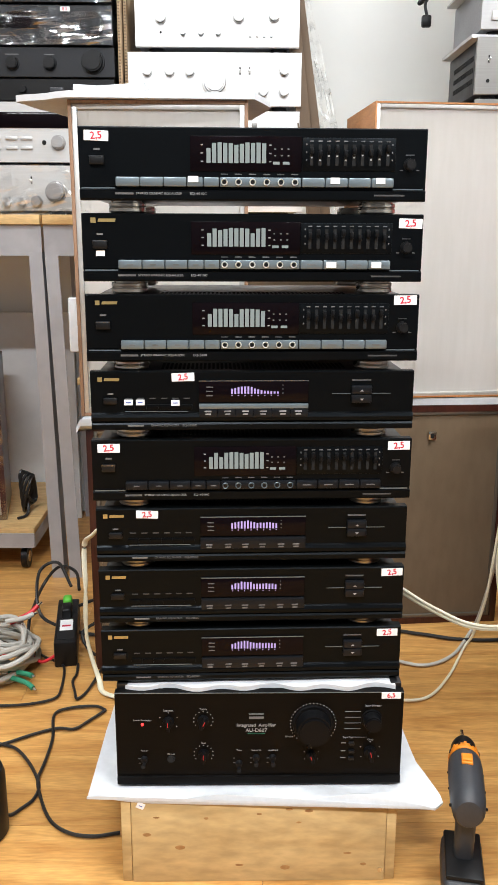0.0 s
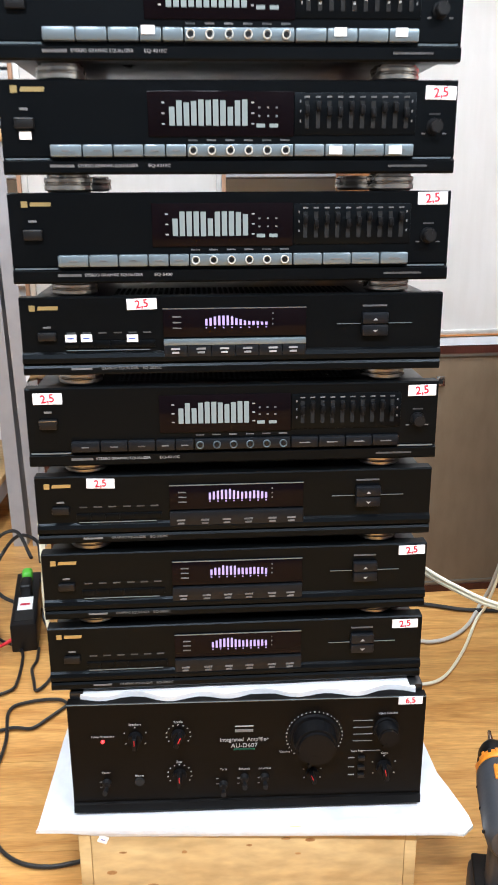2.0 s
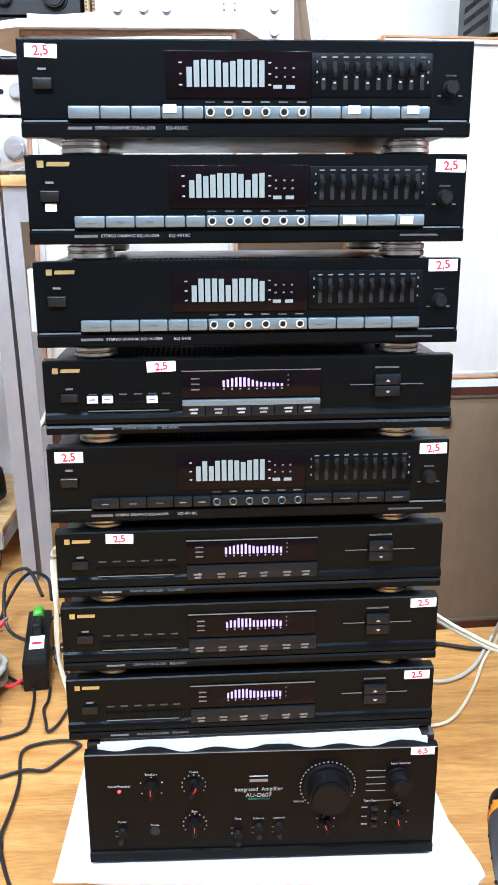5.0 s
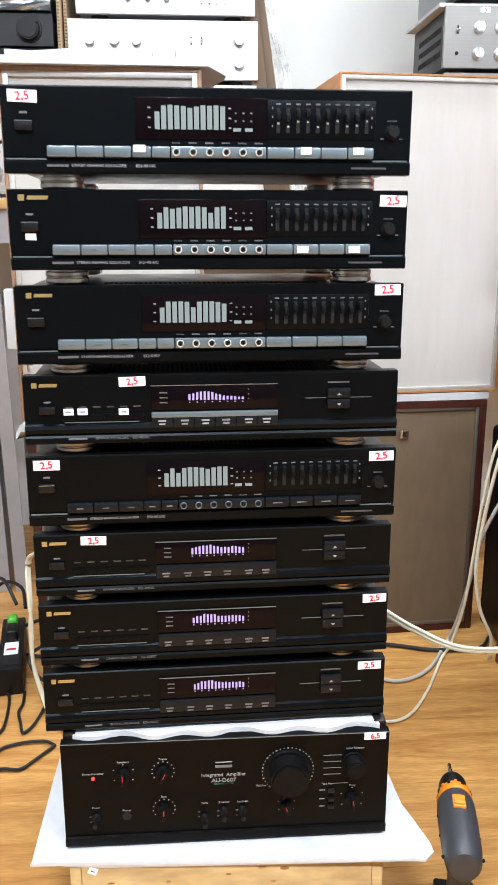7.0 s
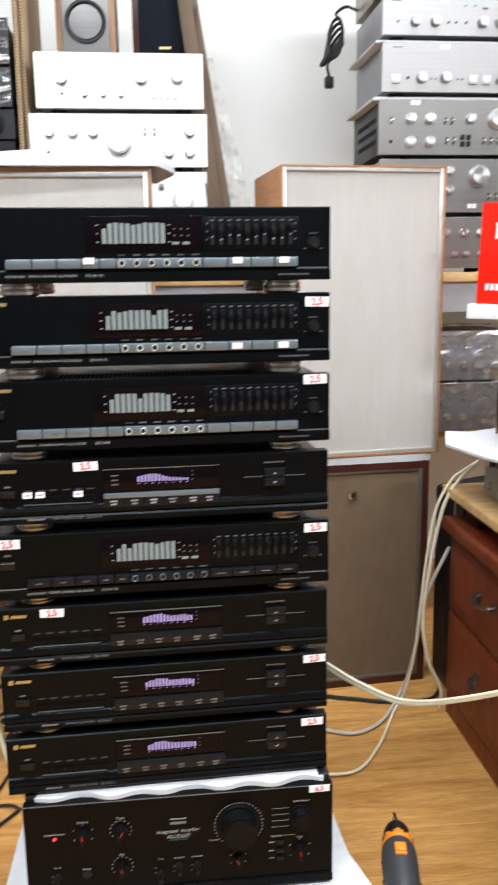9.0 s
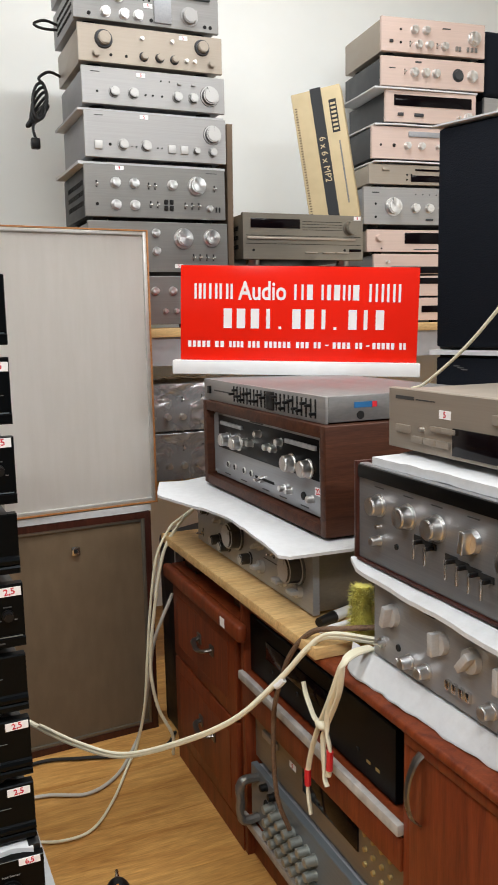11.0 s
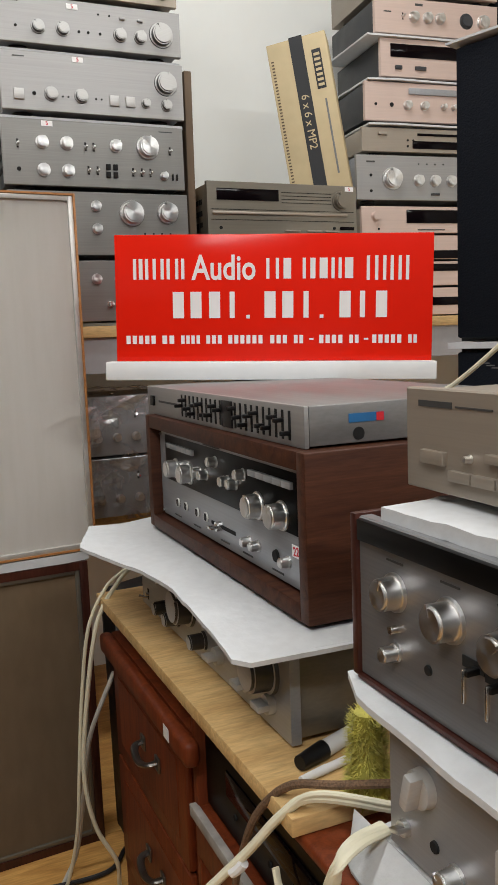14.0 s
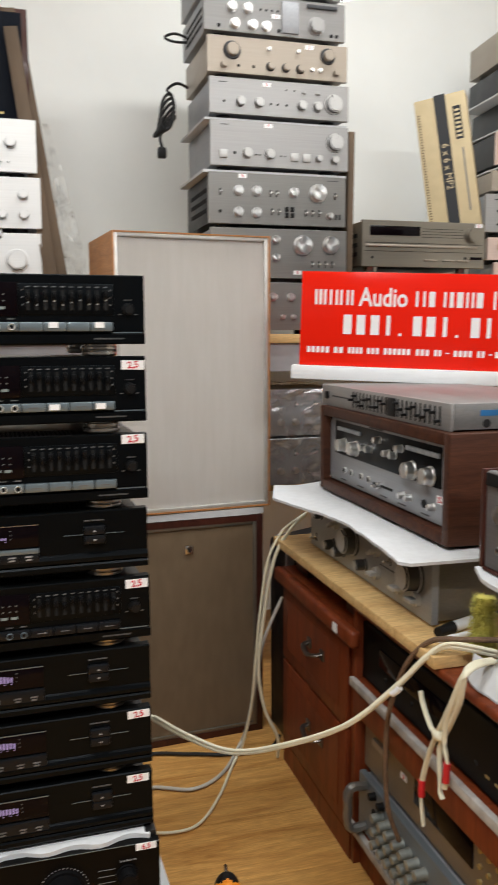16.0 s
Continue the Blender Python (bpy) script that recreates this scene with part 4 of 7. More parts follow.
loudspeaker(pose(0.463, 0.846, 0.592, 0, 0, 5), 0.386, 0.663, 0.29, TEAK, CLOTH, "teak-veneered loudspeaker with a pale grille cloth standing on a darker loudspeaker", group="pale loudspeakers", edge=0.004, frame=0.009)
loudspeaker(pose(0.442, 0.846, 0.0, 0, 0, 4), 0.386, 0.572, 0.29, MAHOGANY, BROWNCLOTH, "dark mahogany loudspeaker with a worn brown grille cloth on the floor",
            trim=BRONZE, badge=True, group="brown loudspeakers")
loudspeaker(pose(-0.187, 0.62, 0.594, 0, 0, 0), 0.352, 0.628, 0.29, TEAK_PALE, CLOTH, "walnut-edged loudspeaker with a pale grille cloth behind the stack", group="pale loudspeakers", edge=0.007, frame=0.010)
loudspeaker(pose(-0.180, 0.62, 0.0, 0, 0, 0), 0.352, 0.578, 0.29, MAHOGANY, BROWNCLOTH, "dark mahogany loudspeaker with brown grille cloth behind the stack", trim=BRONZE, badge=True, group="brown loudspeakers")
foam_sheet("foam_sheet", [(-0.374, 0.611), (0.0, 0.617), (0.0, 0.9), (-0.36, 0.9)], 0.579, 0.014, "white packing foam between two loudspeakers", 0.001, 9,
           lambda x, y: max(0, -0.363 - x) * 2.0)
foam_sheet("foam_sheet", [(0.255, 0.835), (0.64, 0.86), (0.62, 1.12), (0.24, 1.1)], 0.573, 0.017, "thin packing strip between two loudspeakers", 0.0005, 4)
foam_sheet("foam_sheet", [(-0.475, 0.66), (-0.36, 0.60), (0.0, 0.61), (0.035, 0.66), (0.0, 0.90), (-0.40, 0.90)], 1.2225, 0.012,
           "white packing foam sheet on top of a loudspeaker", 0.002, 6, lambda x, y: max(0, x) * 0.25)
foam_sheet("foam_roll", [(-0.365, 0.70), (-0.22, 0.69), (-0.20, 0.85), (-0.36, 0.86)], 1.235, 0.028, "crumpled white packing foam lying on a loudspeaker", 0.007, 12)
# ---- generic hi-fi units ----
def hifi(name, m, w, h, d, panel, cover, label, controls, category="amplifier", group="", foot=0.010, inset=0.006, foot_mat=None):
    """A hi-fi unit with its front at y = 0. Controls are placed by shares of the panel's width (-0.5 to 0.5) and height (0 to 1)."""
    a = thing(name, m, label, category, group)
    ph = h - foot
    key = "panel_%s_%.3f_%.3f" % (panel.name, w, ph)
    put("front_panel", profile_mesh(key, panel, [(0.012, 0), (0.001, 0), (0, 0.001), (0, ph - 0.0015), (0.0015, ph), (0.012, ph)], w), a, pose(0, 0, foot))
    block("cover", cover, a, -w / 2 + inset, w / 2 - inset, 0.0125, d, foot + 0.003, h - 0.003, 0.0015)
    k = ("side_vents", round(d, 3), round(h, 3))
    if k not in CACHE:
        bm = bmesh.new()
        for r in range(3):
            for c in range(9):
                z = foot + ph * (0.25 + 0.2 * r)
                add_box(bm, -0.0006, 0.0006, 0.05 + c * (d - 0.1) / 9, 0.05 + (c + 0.8) * (d - 0.1) / 9, z, z + ph * 0.09)
        CACHE[k] = finish(bm, HOLE, "side_vents")
    if not (panel in (SILVER, CHAMPAGNE, SILVERPALE, ROSE) and cover in (GREYCOVER, CHAMPAGNE, DARKCOVER)):
        put("side_vents", CACHE[k], a, pose(-w / 2 + inset - 0.0004, 0, 0))
    if foot > 0.002:
        me = CACHE.get(("hf", round(foot, 3), (foot_mat or BLACKPLASTIC).name))
        if me is None:
            bm = bmesh.new()
            add_cyl(bm, 0.02, 0.0215, foot + 0.003, pose(0, 0, foot / 2), 20)
            me = CACHE[("hf", round(foot, 3), (foot_mat or BLACKPLASTIC).name)] = finish(bm, foot_mat or BLACKPLASTIC, "foot", True)
        for fx in (-w * 0.38, w * 0.38):
            for fy in (0.045, d - 0.05):
                put("foot", me, a, pose(fx, fy, 0))
    for c in controls:
        t, x, z = c[0], c[1] * w, foot + c[2] * ph
        if t == "k":
            knob(a, x, z, c[3], c[4] if len(c) > 4 else 0.014, c[5] if len(c) > 5 else None, c[6] if len(c) > 6 else "turned", c[7] if len(c) > 7 else random.uniform(-60, 60))
        elif t == "w":
            put("window", box_mesh("window", GLASS, c[3] * w, 0.003, c[4] * ph, 0.0006), a, pose(x, -0.0008, z), "dark glass window")
        elif t == "b":
            put("key", box_mesh("key", c[5] if len(c) > 5 else panel, c[3] * w, 0.006, c[4] * ph, 0.0008), a, pose(x, -0.002, z))
        elif t == "s":
            knob(a, x, z, 0.004, 0.016, CHROME, "lever", name="switch")
            sheet_bar(a, "switch_slot", HOLE, x, z, 0.004, 0.018)
        elif t == "j":
            knob(a, x, z, c[3] if len(c) > 3 else 0.0045, 0.002, HOLE, "jack", name="jack")
        elif t == "p":
            price(a, x, z, c[3] if len(c) > 3 else "5", 0.024, 0.011)
        elif t == "t":
            sheet_bar(a, "print", c[5] if len(c) > 5 else DARKINK, x, z, c[3] * w, c[4] if len(c) > 4 else 0.002)
        elif t == "g":
            sheet_bar(a, "groove", HOLE, x, z, c[3] * w, 0.0012)
    return a


def row(kind, xs, z, *rest):
    return [(kind, x, z, *rest) for x in xs]


# ---- benches along the far wall ----
def bench(x0, x1, label):
    b = thing("workbench", pose(0, 0, 0), label, "workbench", "steel workbenches")
    block("worktop", PLY, b, x0, x1, 1.14, 1.73, 0.995, 1.02, 0.001)
    block("apron", GALV, b, x0, x1, 1.150, 1.156, 0.915, 0.994)
    block("apron", GALV, b, x0, x1, 1.690, 1.696, 0.915, 0.994)
    for x, s in ((x0, 1), (x1, -1)):
        for y, t in ((1.149, 1), (1.697, -1)):
            bm = bmesh.new()
            add_box(bm, min(x, x + 0.035 * s), max(x, x + 0.035 * s), min(y, y + 0.004 * t), max(y, y + 0.004 * t), 0, 0.925)
            add_box(bm, min(x, x + 0.004 * s), max(x, x + 0.004 * s), min(y + 0.004 * t, y + 0.056 * t), max(y + 0.004 * t, y + 0.056 * t), 0, 0.925)
            lean = 0.014 if s < 0 else 0.022
            for v in bm.verts:
                v.co.x += lean * (1 - v.co.z / 0.925)
            part("leg", bm, GALV, b, "bent galvanised steel leg")
    block("lower_shelf", PLY, b, x0 + 0.06, x1 - 0.06, 1.2, 1.69, 0.56, 0.578, 0.001) if x0 > -1 else None
    return b


bench(-1.75, -0.549, "galvanised steel workbench with a plywood top")
bench(-0.542, 2.6, "long galvanised steel workbench with a plywood top against the wall")

# ---- the black and silver units by the window side ----
LX = -0.562
hifi("amplifier", pose(-0.680, 1.17, 1.02), 0.43, 0.124, 0.33, SILVERPALE, GREYCOVER, "silver amplifier wrapped in clear plastic film",
     [("k", 0.40, 0.42, 0.024, 0.018, SILVER), ("k", 0.28, 0.20, 0.0135, 0.014, SILVER), ("k", 0.19, 0.19, 0.012), ("k", 0.10, 0.19, 0.012), ("k", -0.2, 0.25, 0.012),
      ("s", 0.255, 0.68), ("s", -0.04, 0.68), ("s", -0.3, 0.66), ("t", -0.36, 0.85, 0.1)])
film_wrap(bpy.data.objects["amplifier"], 0.44, 0.125, 0.33, 3)
tagged(bpy.data.objects["amplifier"], group="units on the left bench")
hifi("receiver", pose(-0.677, 1.175, 1.148), 0.43, 0.152, 0.33, SILVERPALE, GREYCOVER, "silver receiver with a long dark display window",
     [("w", 0, 0.70, 1.0, 0.26), ("k", 0.42, 0.33, 0.0165, 0.014, SILVER), ("j", 0.335, 0.33, 0.006)]
     + [("b", x, z, 0.07, 0.05) for x in (0.14, 0.23, 0.04, -0.06) for z in (0.24, 0.40)] + [("t", 0.3, 0.9, 0.03), ("t", -0.02, 0.9, 0.03)],
     "receiver", "units on the left bench", foot=0.004)
hifi("amplifier", pose(LX, 1.175, 1.301), 0.43, 0.054, 0.33, BLACKPLASTIC, DARKCOVER, "low black amplifier with small keys",
     [("k", -0.22, 0.5, 0.012, 0.012, BLACKPLASTIC), ("k", -0.04, 0.5, 0.009, 0.01, BLACKPLASTIC), ("b", 0.16, 0.5, 0.08, 0.2, GREYPLASTIC), ("b", 0.29, 0.5, 0.08, 0.2, GREYPLASTIC)],
     group="units on the left bench", foot=0.002)
hifi("amplifier", pose(LX + 0.003, 1.17, 1.356), 0.43, 0.072, 0.33, BLACKPANEL, DARKCOVER, "black amplifier with a large volume knob and two smaller ones",
     [("k", 0.375, 0.52, 0.0255, 0.018, BLACKPLASTIC), ("k", 0.12, 0.46, 0.0155, 0.014, BLACKPLASTIC), ("k", -0.1, 0.46, 0.0155, 0.014, BLACKPLASTIC),
      ("p", -0.32, 0.82, "8,5"), ("t", -0.1, 0.76, 0.08, 0.002, DIMINK), ("t", 0.12, 0.76, 0.06, 0.002, DIMINK)], group="units on the left bench", foot=0.002)
u = hifi("amplifier", pose(LX, 1.172, 1.430), 0.43, 0.096, 0.33, BLACKPANEL, DARKCOVER, "black amplifier with a round volume knob, wrapped in plastic film",
         [("w", -0.18, 0.62, 0.5, 0.42), ("k", 0.385, 0.5, 0.026, 0.018, BLACKPLASTIC), ("k", 0.19, 0.2, 0.006, 0.01, BLACKPLASTIC), ("p", 0.23, 0.9, "8,5"),
          ("j", 0.17, 0.58), ("t", -0.2, 0.22, 0.2, 0.002, DIMINK)], group="units on the left bench", foot=0.004)
film_wrap(u, 0.436, 0.09, 0.33, 7)
u = hifi("amplifier", pose(LX, 1.172, 1.528), 0.43, 0.11, 0.33, BLACKPLASTIC, DARKCOVER, "black unit with a row of small keys, wrapped in plastic film",
         [("w", -0.2, 0.6, 0.4, 0.35), ("b", 0.22, 0.15, 0.02, 0.1, GREYPLASTIC), ("b", 0.3, 0.15, 0.06, 0.08, GREYPLASTIC), ("b", 0.39, 0.15, 0.06, 0.08, GREYPLASTIC)], group="units on the left bench", foot=0.004)
film_wrap(u, 0.436, 0.105, 0.33, 9)
for i in range(2):
    c = thing("cardboard_sheet", pose(-0.332 + 0.012 * i, 1.18 + 0.03 * i, 1.02, -1, 0, 0), "folded corrugated cardboard standing beside the black units", "cardboard", "cardboard sheets")
    block("board", CARD, c, -0.004, 0.004, 0, 0.36, 0, 0.9 - 0.05 * i, 0.001)
    bm = bmesh.new()
    for k in range(110):
        add_box(bm, -0.0026, 0.0026, -0.0006, 0.0, 0.006 + k * 0.0075, 0.006 + k * 0.0075 + 0.003)
    part("corrugation", bm, CARDDARK, c)

# ---- pale silver amplifiers ----
G = "pale silver amplifiers"
WY = 1.205
hifi("amplifier", pose(-0.088, WY, 1.02), 0.46, 0.13, 0.34, SILVERWHITE, GREYCOVER, "pale silver amplifier under others", [("k", 0.3, 0.5, 0.02), ("k", 0, 0.5, 0.014)], group=G)
hifi("amplifier", pose(-0.092, WY, 1.146), 0.446, 0.138, 0.34, SILVERWHITE, GREYCOVER, "pale silver amplifier with large volume knob and slide switch",
     [("k", 0.36, 0.45, 0.0255, 0.016, SILVERWHITE), ("b", 0.235, 0.72, 0.03, 0.12, STEELPANEL), ("k", -0.3, 0.5, 0.012, 0.012, SILVERWHITE)], group=G)
hifi("amplifier", pose(-0.090, WY, 1.286), 0.448, 0.140, 0.34, SILVERWHITE, GREYCOVER, "pale silver amplifier with large central volume knob",
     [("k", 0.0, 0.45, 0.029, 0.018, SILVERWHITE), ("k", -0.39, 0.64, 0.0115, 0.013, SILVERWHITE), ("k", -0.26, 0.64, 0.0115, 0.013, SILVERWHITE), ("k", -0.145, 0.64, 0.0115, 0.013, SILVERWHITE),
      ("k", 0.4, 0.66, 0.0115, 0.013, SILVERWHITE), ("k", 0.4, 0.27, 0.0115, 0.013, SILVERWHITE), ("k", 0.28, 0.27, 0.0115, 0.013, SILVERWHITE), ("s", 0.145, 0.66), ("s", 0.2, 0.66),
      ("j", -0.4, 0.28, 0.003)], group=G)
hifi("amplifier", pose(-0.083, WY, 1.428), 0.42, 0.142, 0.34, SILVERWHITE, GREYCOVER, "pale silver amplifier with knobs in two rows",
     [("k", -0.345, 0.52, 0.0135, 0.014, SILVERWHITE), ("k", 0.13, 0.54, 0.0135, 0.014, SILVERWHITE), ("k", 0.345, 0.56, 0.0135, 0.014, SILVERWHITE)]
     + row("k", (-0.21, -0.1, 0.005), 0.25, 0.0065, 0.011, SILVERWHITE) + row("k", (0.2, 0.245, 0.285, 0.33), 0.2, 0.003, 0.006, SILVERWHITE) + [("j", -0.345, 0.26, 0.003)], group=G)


def bookshelf_speaker(m, w, h, d, case, label, front, cone=True):
    s = thing("bookshelf_speaker", m, label, "loudspeaker", "small loudspeakers")
    block("cabinet", case, s, -w / 2, w / 2, 0.006, d, 0, h, 0.003)
    block("baffle", front, s, -w / 2 + 0.016, w / 2 - 0.016, 0, 0.006, 0.012, h - 0.012, 0.002)
    if cone:
        for z, r in ((0.085, 0.048), (0.19, 0.02)):
            bm = bmesh.new()
            seg, loops = 28, []
            for rr, yy in ((r * 1.1, 0.0), (r * 1.08, -0.004), (r * 0.95, -0.004), (r * 0.85, 0.002), (r * 0.3, 0.016), (r * 0.28, 0.012), (0.001, 0.007)):
                loops.append([bm.verts.new((rr * math.cos(2 * math.pi * i / seg), yy, z + rr * math.sin(2 * math.pi * i / seg))) for i in range(seg)])
            for p, q in zip(loops, loops[1:]):
                for i in range(seg):
                    bm.faces.new((p[i], p[(i + 1) % seg], q[(i + 1) % seg], q[i]))
            part("driver", bm, BLACKPLASTIC, s, "black loudspeaker cone", True, pose(0, -0.002, 0))
    else:
        sheet_bar(s, "badge", GOLDINK, 0, 0.025, 0.03, 0.006, -0.001)
    return s


bookshelf_speaker(pose(-0.165, 1.26, 1.5715), 0.15, 0.27, 0.2, TEAK_PALE, "small loudspeaker with a black cone in a grey baffle", SILVERDARK)
bookshelf_speaker(pose(0.035, 1.26, 1.5715), 0.165, 0.29, 0.2, MAHOGANY, "small dark loudspeaker with black grille and gold badge", BLACKCLOTH, False)
foam_sheet("foam_sheet", [(-0.29, 1.21), (0.12, 1.21), (0.12, 1.5), (-0.29, 1.5)], 1.570, 0.0015, "thin packing sheet on an amplifier", 0.0004, 3)

# leaning boards and film
for i, (x, y, wd, tx, ty) in enumerate(((0.172, 1.19, 0.035, -7, -7), (0.205, 1.21, 0.03, -8, -8), (0.19, 1.30, 0.05, -8, -9))):
    b = thing("leaning_board", pose(x, y, 1.02, tx + 2, ty, 0), "long aged cardboard strip leaning on the wall", "cardboard", "leaning boards")
    block("board", CARDDARK, b, -wd / 2, wd / 2, 0, 0.012, 0, 0.85 - 0.06 * i, 0.001)
    block("fold", CARDDARK, b, -wd / 2, -wd / 2 + 0.004, -0.006, 0.0, 0, 0.8 - 0.06 * i)
bm = bmesh.new()
for k in range(3):
    g = [[bm.verts.new((0.222 + 0.022 * k + 0.02 * i / 6 - 0.11 * (j / 14) ** 1.4 + 0.006 * noise.noise(Vector((i, j * 0.5, k))), 1.28 + 0.02 * k + 0.35 * j / 14 * 0.6 + 0.01 * noise.noise(Vector((j * 0.7, i, k + 3))),
          1.02 + 0.62 * j / 14)) for i in range(7)] for j in range(15)]
    for j in range(14):
        for i in range(6):
            bm.faces.new((g[j][i], g[j][i + 1], g[j + 1][i + 1], g[j + 1][i]))
bmesh.ops.solidify(bm, geom=bm.faces[:], thickness=0.001)
tagged(part("plastic_sheet", bm, FILMDULL, None), "clear plastic sheet hanging beside the boards", "plastic sheet")

# ---- grey amplifiers stacked behind the teak loudspeaker ----
G = "grey amplifiers"
RX, RY, RW = 0.776, 1.152, 0.398
hifi("amplifier", pose(RX, RY, 1.021), RW, 0.142, 0.30, STEELPANEL, GREYCOVER, "grey amplifier with rows of small chrome knobs",
     row("k", (-0.05, 0.08, 0.2, 0.36), 0.7, 0.010) + row("k", (-0.2, 0.02, 0.1, 0.2), 0.28, 0.006) + [("k", 0.4, 0.3, 0.011), ("w", 0.3, 0.5, 0.06, 0.2)], group=G)
hifi("amplifier", pose(RX, RY, 1.165), RW, 0.145, 0.30, STEELPANEL, GREYCOVER, "grey amplifier with two large chrome knobs and four levers",
     [("k", 0.17, 0.68, 0.024, 0.022), ("k", 0.38, 0.7, 0.021, 0.02), ("k", -0.03, 0.78, 0.010), ("k", -0.03, 0.42, 0.010), ("k", -0.2, 0.6, 0.012), ("p", 0.13, 0.12)]
     + row("s", (0.24, 0.29, 0.34, 0.39), 0.3), group=G)
hifi("amplifier", pose(RX - 0.004, RY, 1.310), RW, 0.146, 0.30, STEELPANEL, DARKCOVER, "grey amplifier with many chrome knobs and levers, slotted dark cover",
     [("k", 0.29, 0.66, 0.022, 0.022)] + row("k", (-0.29, -0.16, 0.11), 0.66, 0.012, 0.014) + row("k", (-0.29, -0.16), 0.24, 0.012, 0.014) + row("s", (-0.06, -0.015, 0.42), 0.62)
     + row("s", (-0.05, 0.0, 0.2, 0.25, 0.3), 0.26) + [("b", 0.06, 0.32, 0.025, 0.09, HOLE), ("b", 0.1, 0.32, 0.025, 0.09, HOLE), ("b", 0.06, 0.2, 0.025, 0.09, HOLE), ("b", 0.1, 0.2, 0.025, 0.09, HOLE),
        ("k", 0.38, 0.22, 0.008), ("s", -0.42, 0.62), ("j", -0.42, 0.24), ("b", 0.43, 0.2, 0.008, 0.1, HOLE), ("b", 0.455, 0.2, 0.008, 0.1, HOLE), ("p", -0.26, 0.94), ("t", 0.4, 0.92, 0.08)], group=G)
foam_sheet("foam_sheet", [(0.56, 1.16), (0.975, 1.16), (0.975, 1.45), (0.555, 1.45)], 1.455, 0.008, "yellowed packing foam between two amplifiers", 0.001, 8)
hifi("amplifier", pose(RX + 0.002, RY, 1.463), RW, 0.129, 0.30, SILVER, GREYCOVER, "light grey amplifier with a round volume knob and paper-wrapped knobs",
     [("k", 0.40, 0.64, 0.0225, 0.016, SILVERPALE), ("k", -0.24, 0.3, 0.013, 0.012, SILVERPALE), ("k", -0.08, 0.3, 0.013, 0.012, SILVERPALE), ("k", 0.4, 0.25, 0.011, 0.012, SILVERPALE),
      ("k", 0.28, 0.26, 0.009, 0.012, SILVERPALE), ("j", -0.33, 0.29, 0.004), ("p", -0.09, 0.92, "5"), ("t", -0.4, 0.9, 0.06)]
     + [("b", x, 0.26, 0.052, 0.18, SILVERPALE) for x in (-0.41, 0.1, 0.19)] + row("j", (-0.18, -0.15, 0.0, 0.03), 0.27, 0.002), group=G)
foam_sheet("foam_sheet", [(0.565, 1.16), (0.975, 1.16), (0.975, 1.45), (0.56, 1.45)], 1.592, 0.006, "white packing foam between two amplifiers", 0.001, 18)
hifi("amplifier", pose(RX + 0.001, RY, 1.598), RW, 0.104, 0.30, SILVER, GREYCOVER, "light grey amplifier with a round volume knob and five small knobs",
     [("k", 0.39, 0.46, 0.0235, 0.016, SILVERPALE)] + row("k", (-0.285, -0.155, 0.155, 0.27), 0.36, 0.0125, 0.013, SILVERPALE) + row("j", (-0.4, -0.07, -0.02, 0.045), 0.34, 0.003)
     + [("p", -0.1, 0.86), ("b", 0.17, 0.72, 0.03, 0.05), ("b", 0.27, 0.72, 0.03, 0.05), ("t", -0.41, 0.86, 0.06), ("j", 0.04, 0.76, 0.002), ("j", 0.1, 0.76, 0.002)], group=G)
hifi("amplifier", pose(RX - 0.004, RY, 1.7025), RW, 0.104, 0.30, CHAMPAGNE, CHAMPAGNE, "champagne amplifier with two dark-ringed knobs at its ends",
     [("k", -0.33, 0.62, 0.0245, 0.006, DARKCOVER, "jack"), ("k", 0.355, 0.68, 0.022, 0.006, DARKCOVER, "jack"), ("k", -0.33, 0.62, 0.0175, 0.017, CHAMPAGNE), ("k", 0.355, 0.68, 0.0155, 0.017, CHAMPAGNE), ("k", -0.385, 0.22, 0.009, 0.012, CHAMPAGNE), ("k", 0.42, 0.24, 0.009, 0.012, CHAMPAGNE)]
     + row("k", (-0.06, 0.05, 0.155), 0.26, 0.0125, 0.005, DARKCOVER, "jack") + row("k", (-0.06, 0.05, 0.155), 0.26, 0.0095, 0.014, CHAMPAGNE)
     + row("j", (-0.285, -0.18), 0.22, 0.004) + row("k", (-0.07, 0.14), 0.74, 0.005, 0.008) + row("k", (0.24, 0.3), 0.27, 0.005, 0.008) + [("p", 0.22, 0.88)], group=G)
hifi("amplifier", pose(RX - 0.012, RY, 1.807), RW, 0.108, 0.30, SILVERDARK, GREYCOVER, "grey cassette receiver with a square window and round knob",
     [("k", 0.29, 0.36, 0.021, 0.015, SILVER), ("b", 0.10, 0.5, 0.12, 0.82, GREYCOVER), ("b", 0.33, 0.86, 0.22, 0.1, DARKCOVER)] + row("k", (-0.31, -0.2), 0.64, 0.012, 0.013) + row("k", (-0.29, -0.165, -0.07), 0.22, 0.012, 0.013)
     + row("j", (-0.11, -0.07, -0.03, 0.01), 0.64, 0.003) + row("j", (-0.4, 0.02, 0.4, 0.44), 0.14, 0.005) + [("p", 0.0, 0.5)], group=G)
u = hifi("amplifier", pose(RX - 0.016, RY, 1.9155), RW, 0.11, 0.30, SILVER, GREYCOVER, "silver amplifier in clear plastic film on top of the pile",
         row("k", (-0.4, -0.2, 0.0, 0.2, 0.38), 0.3, 0.012) + [("k", 0.3, 0.65, 0.018)], group=G)
film_wrap(u, 0.41, 0.11, 0.3, 13)

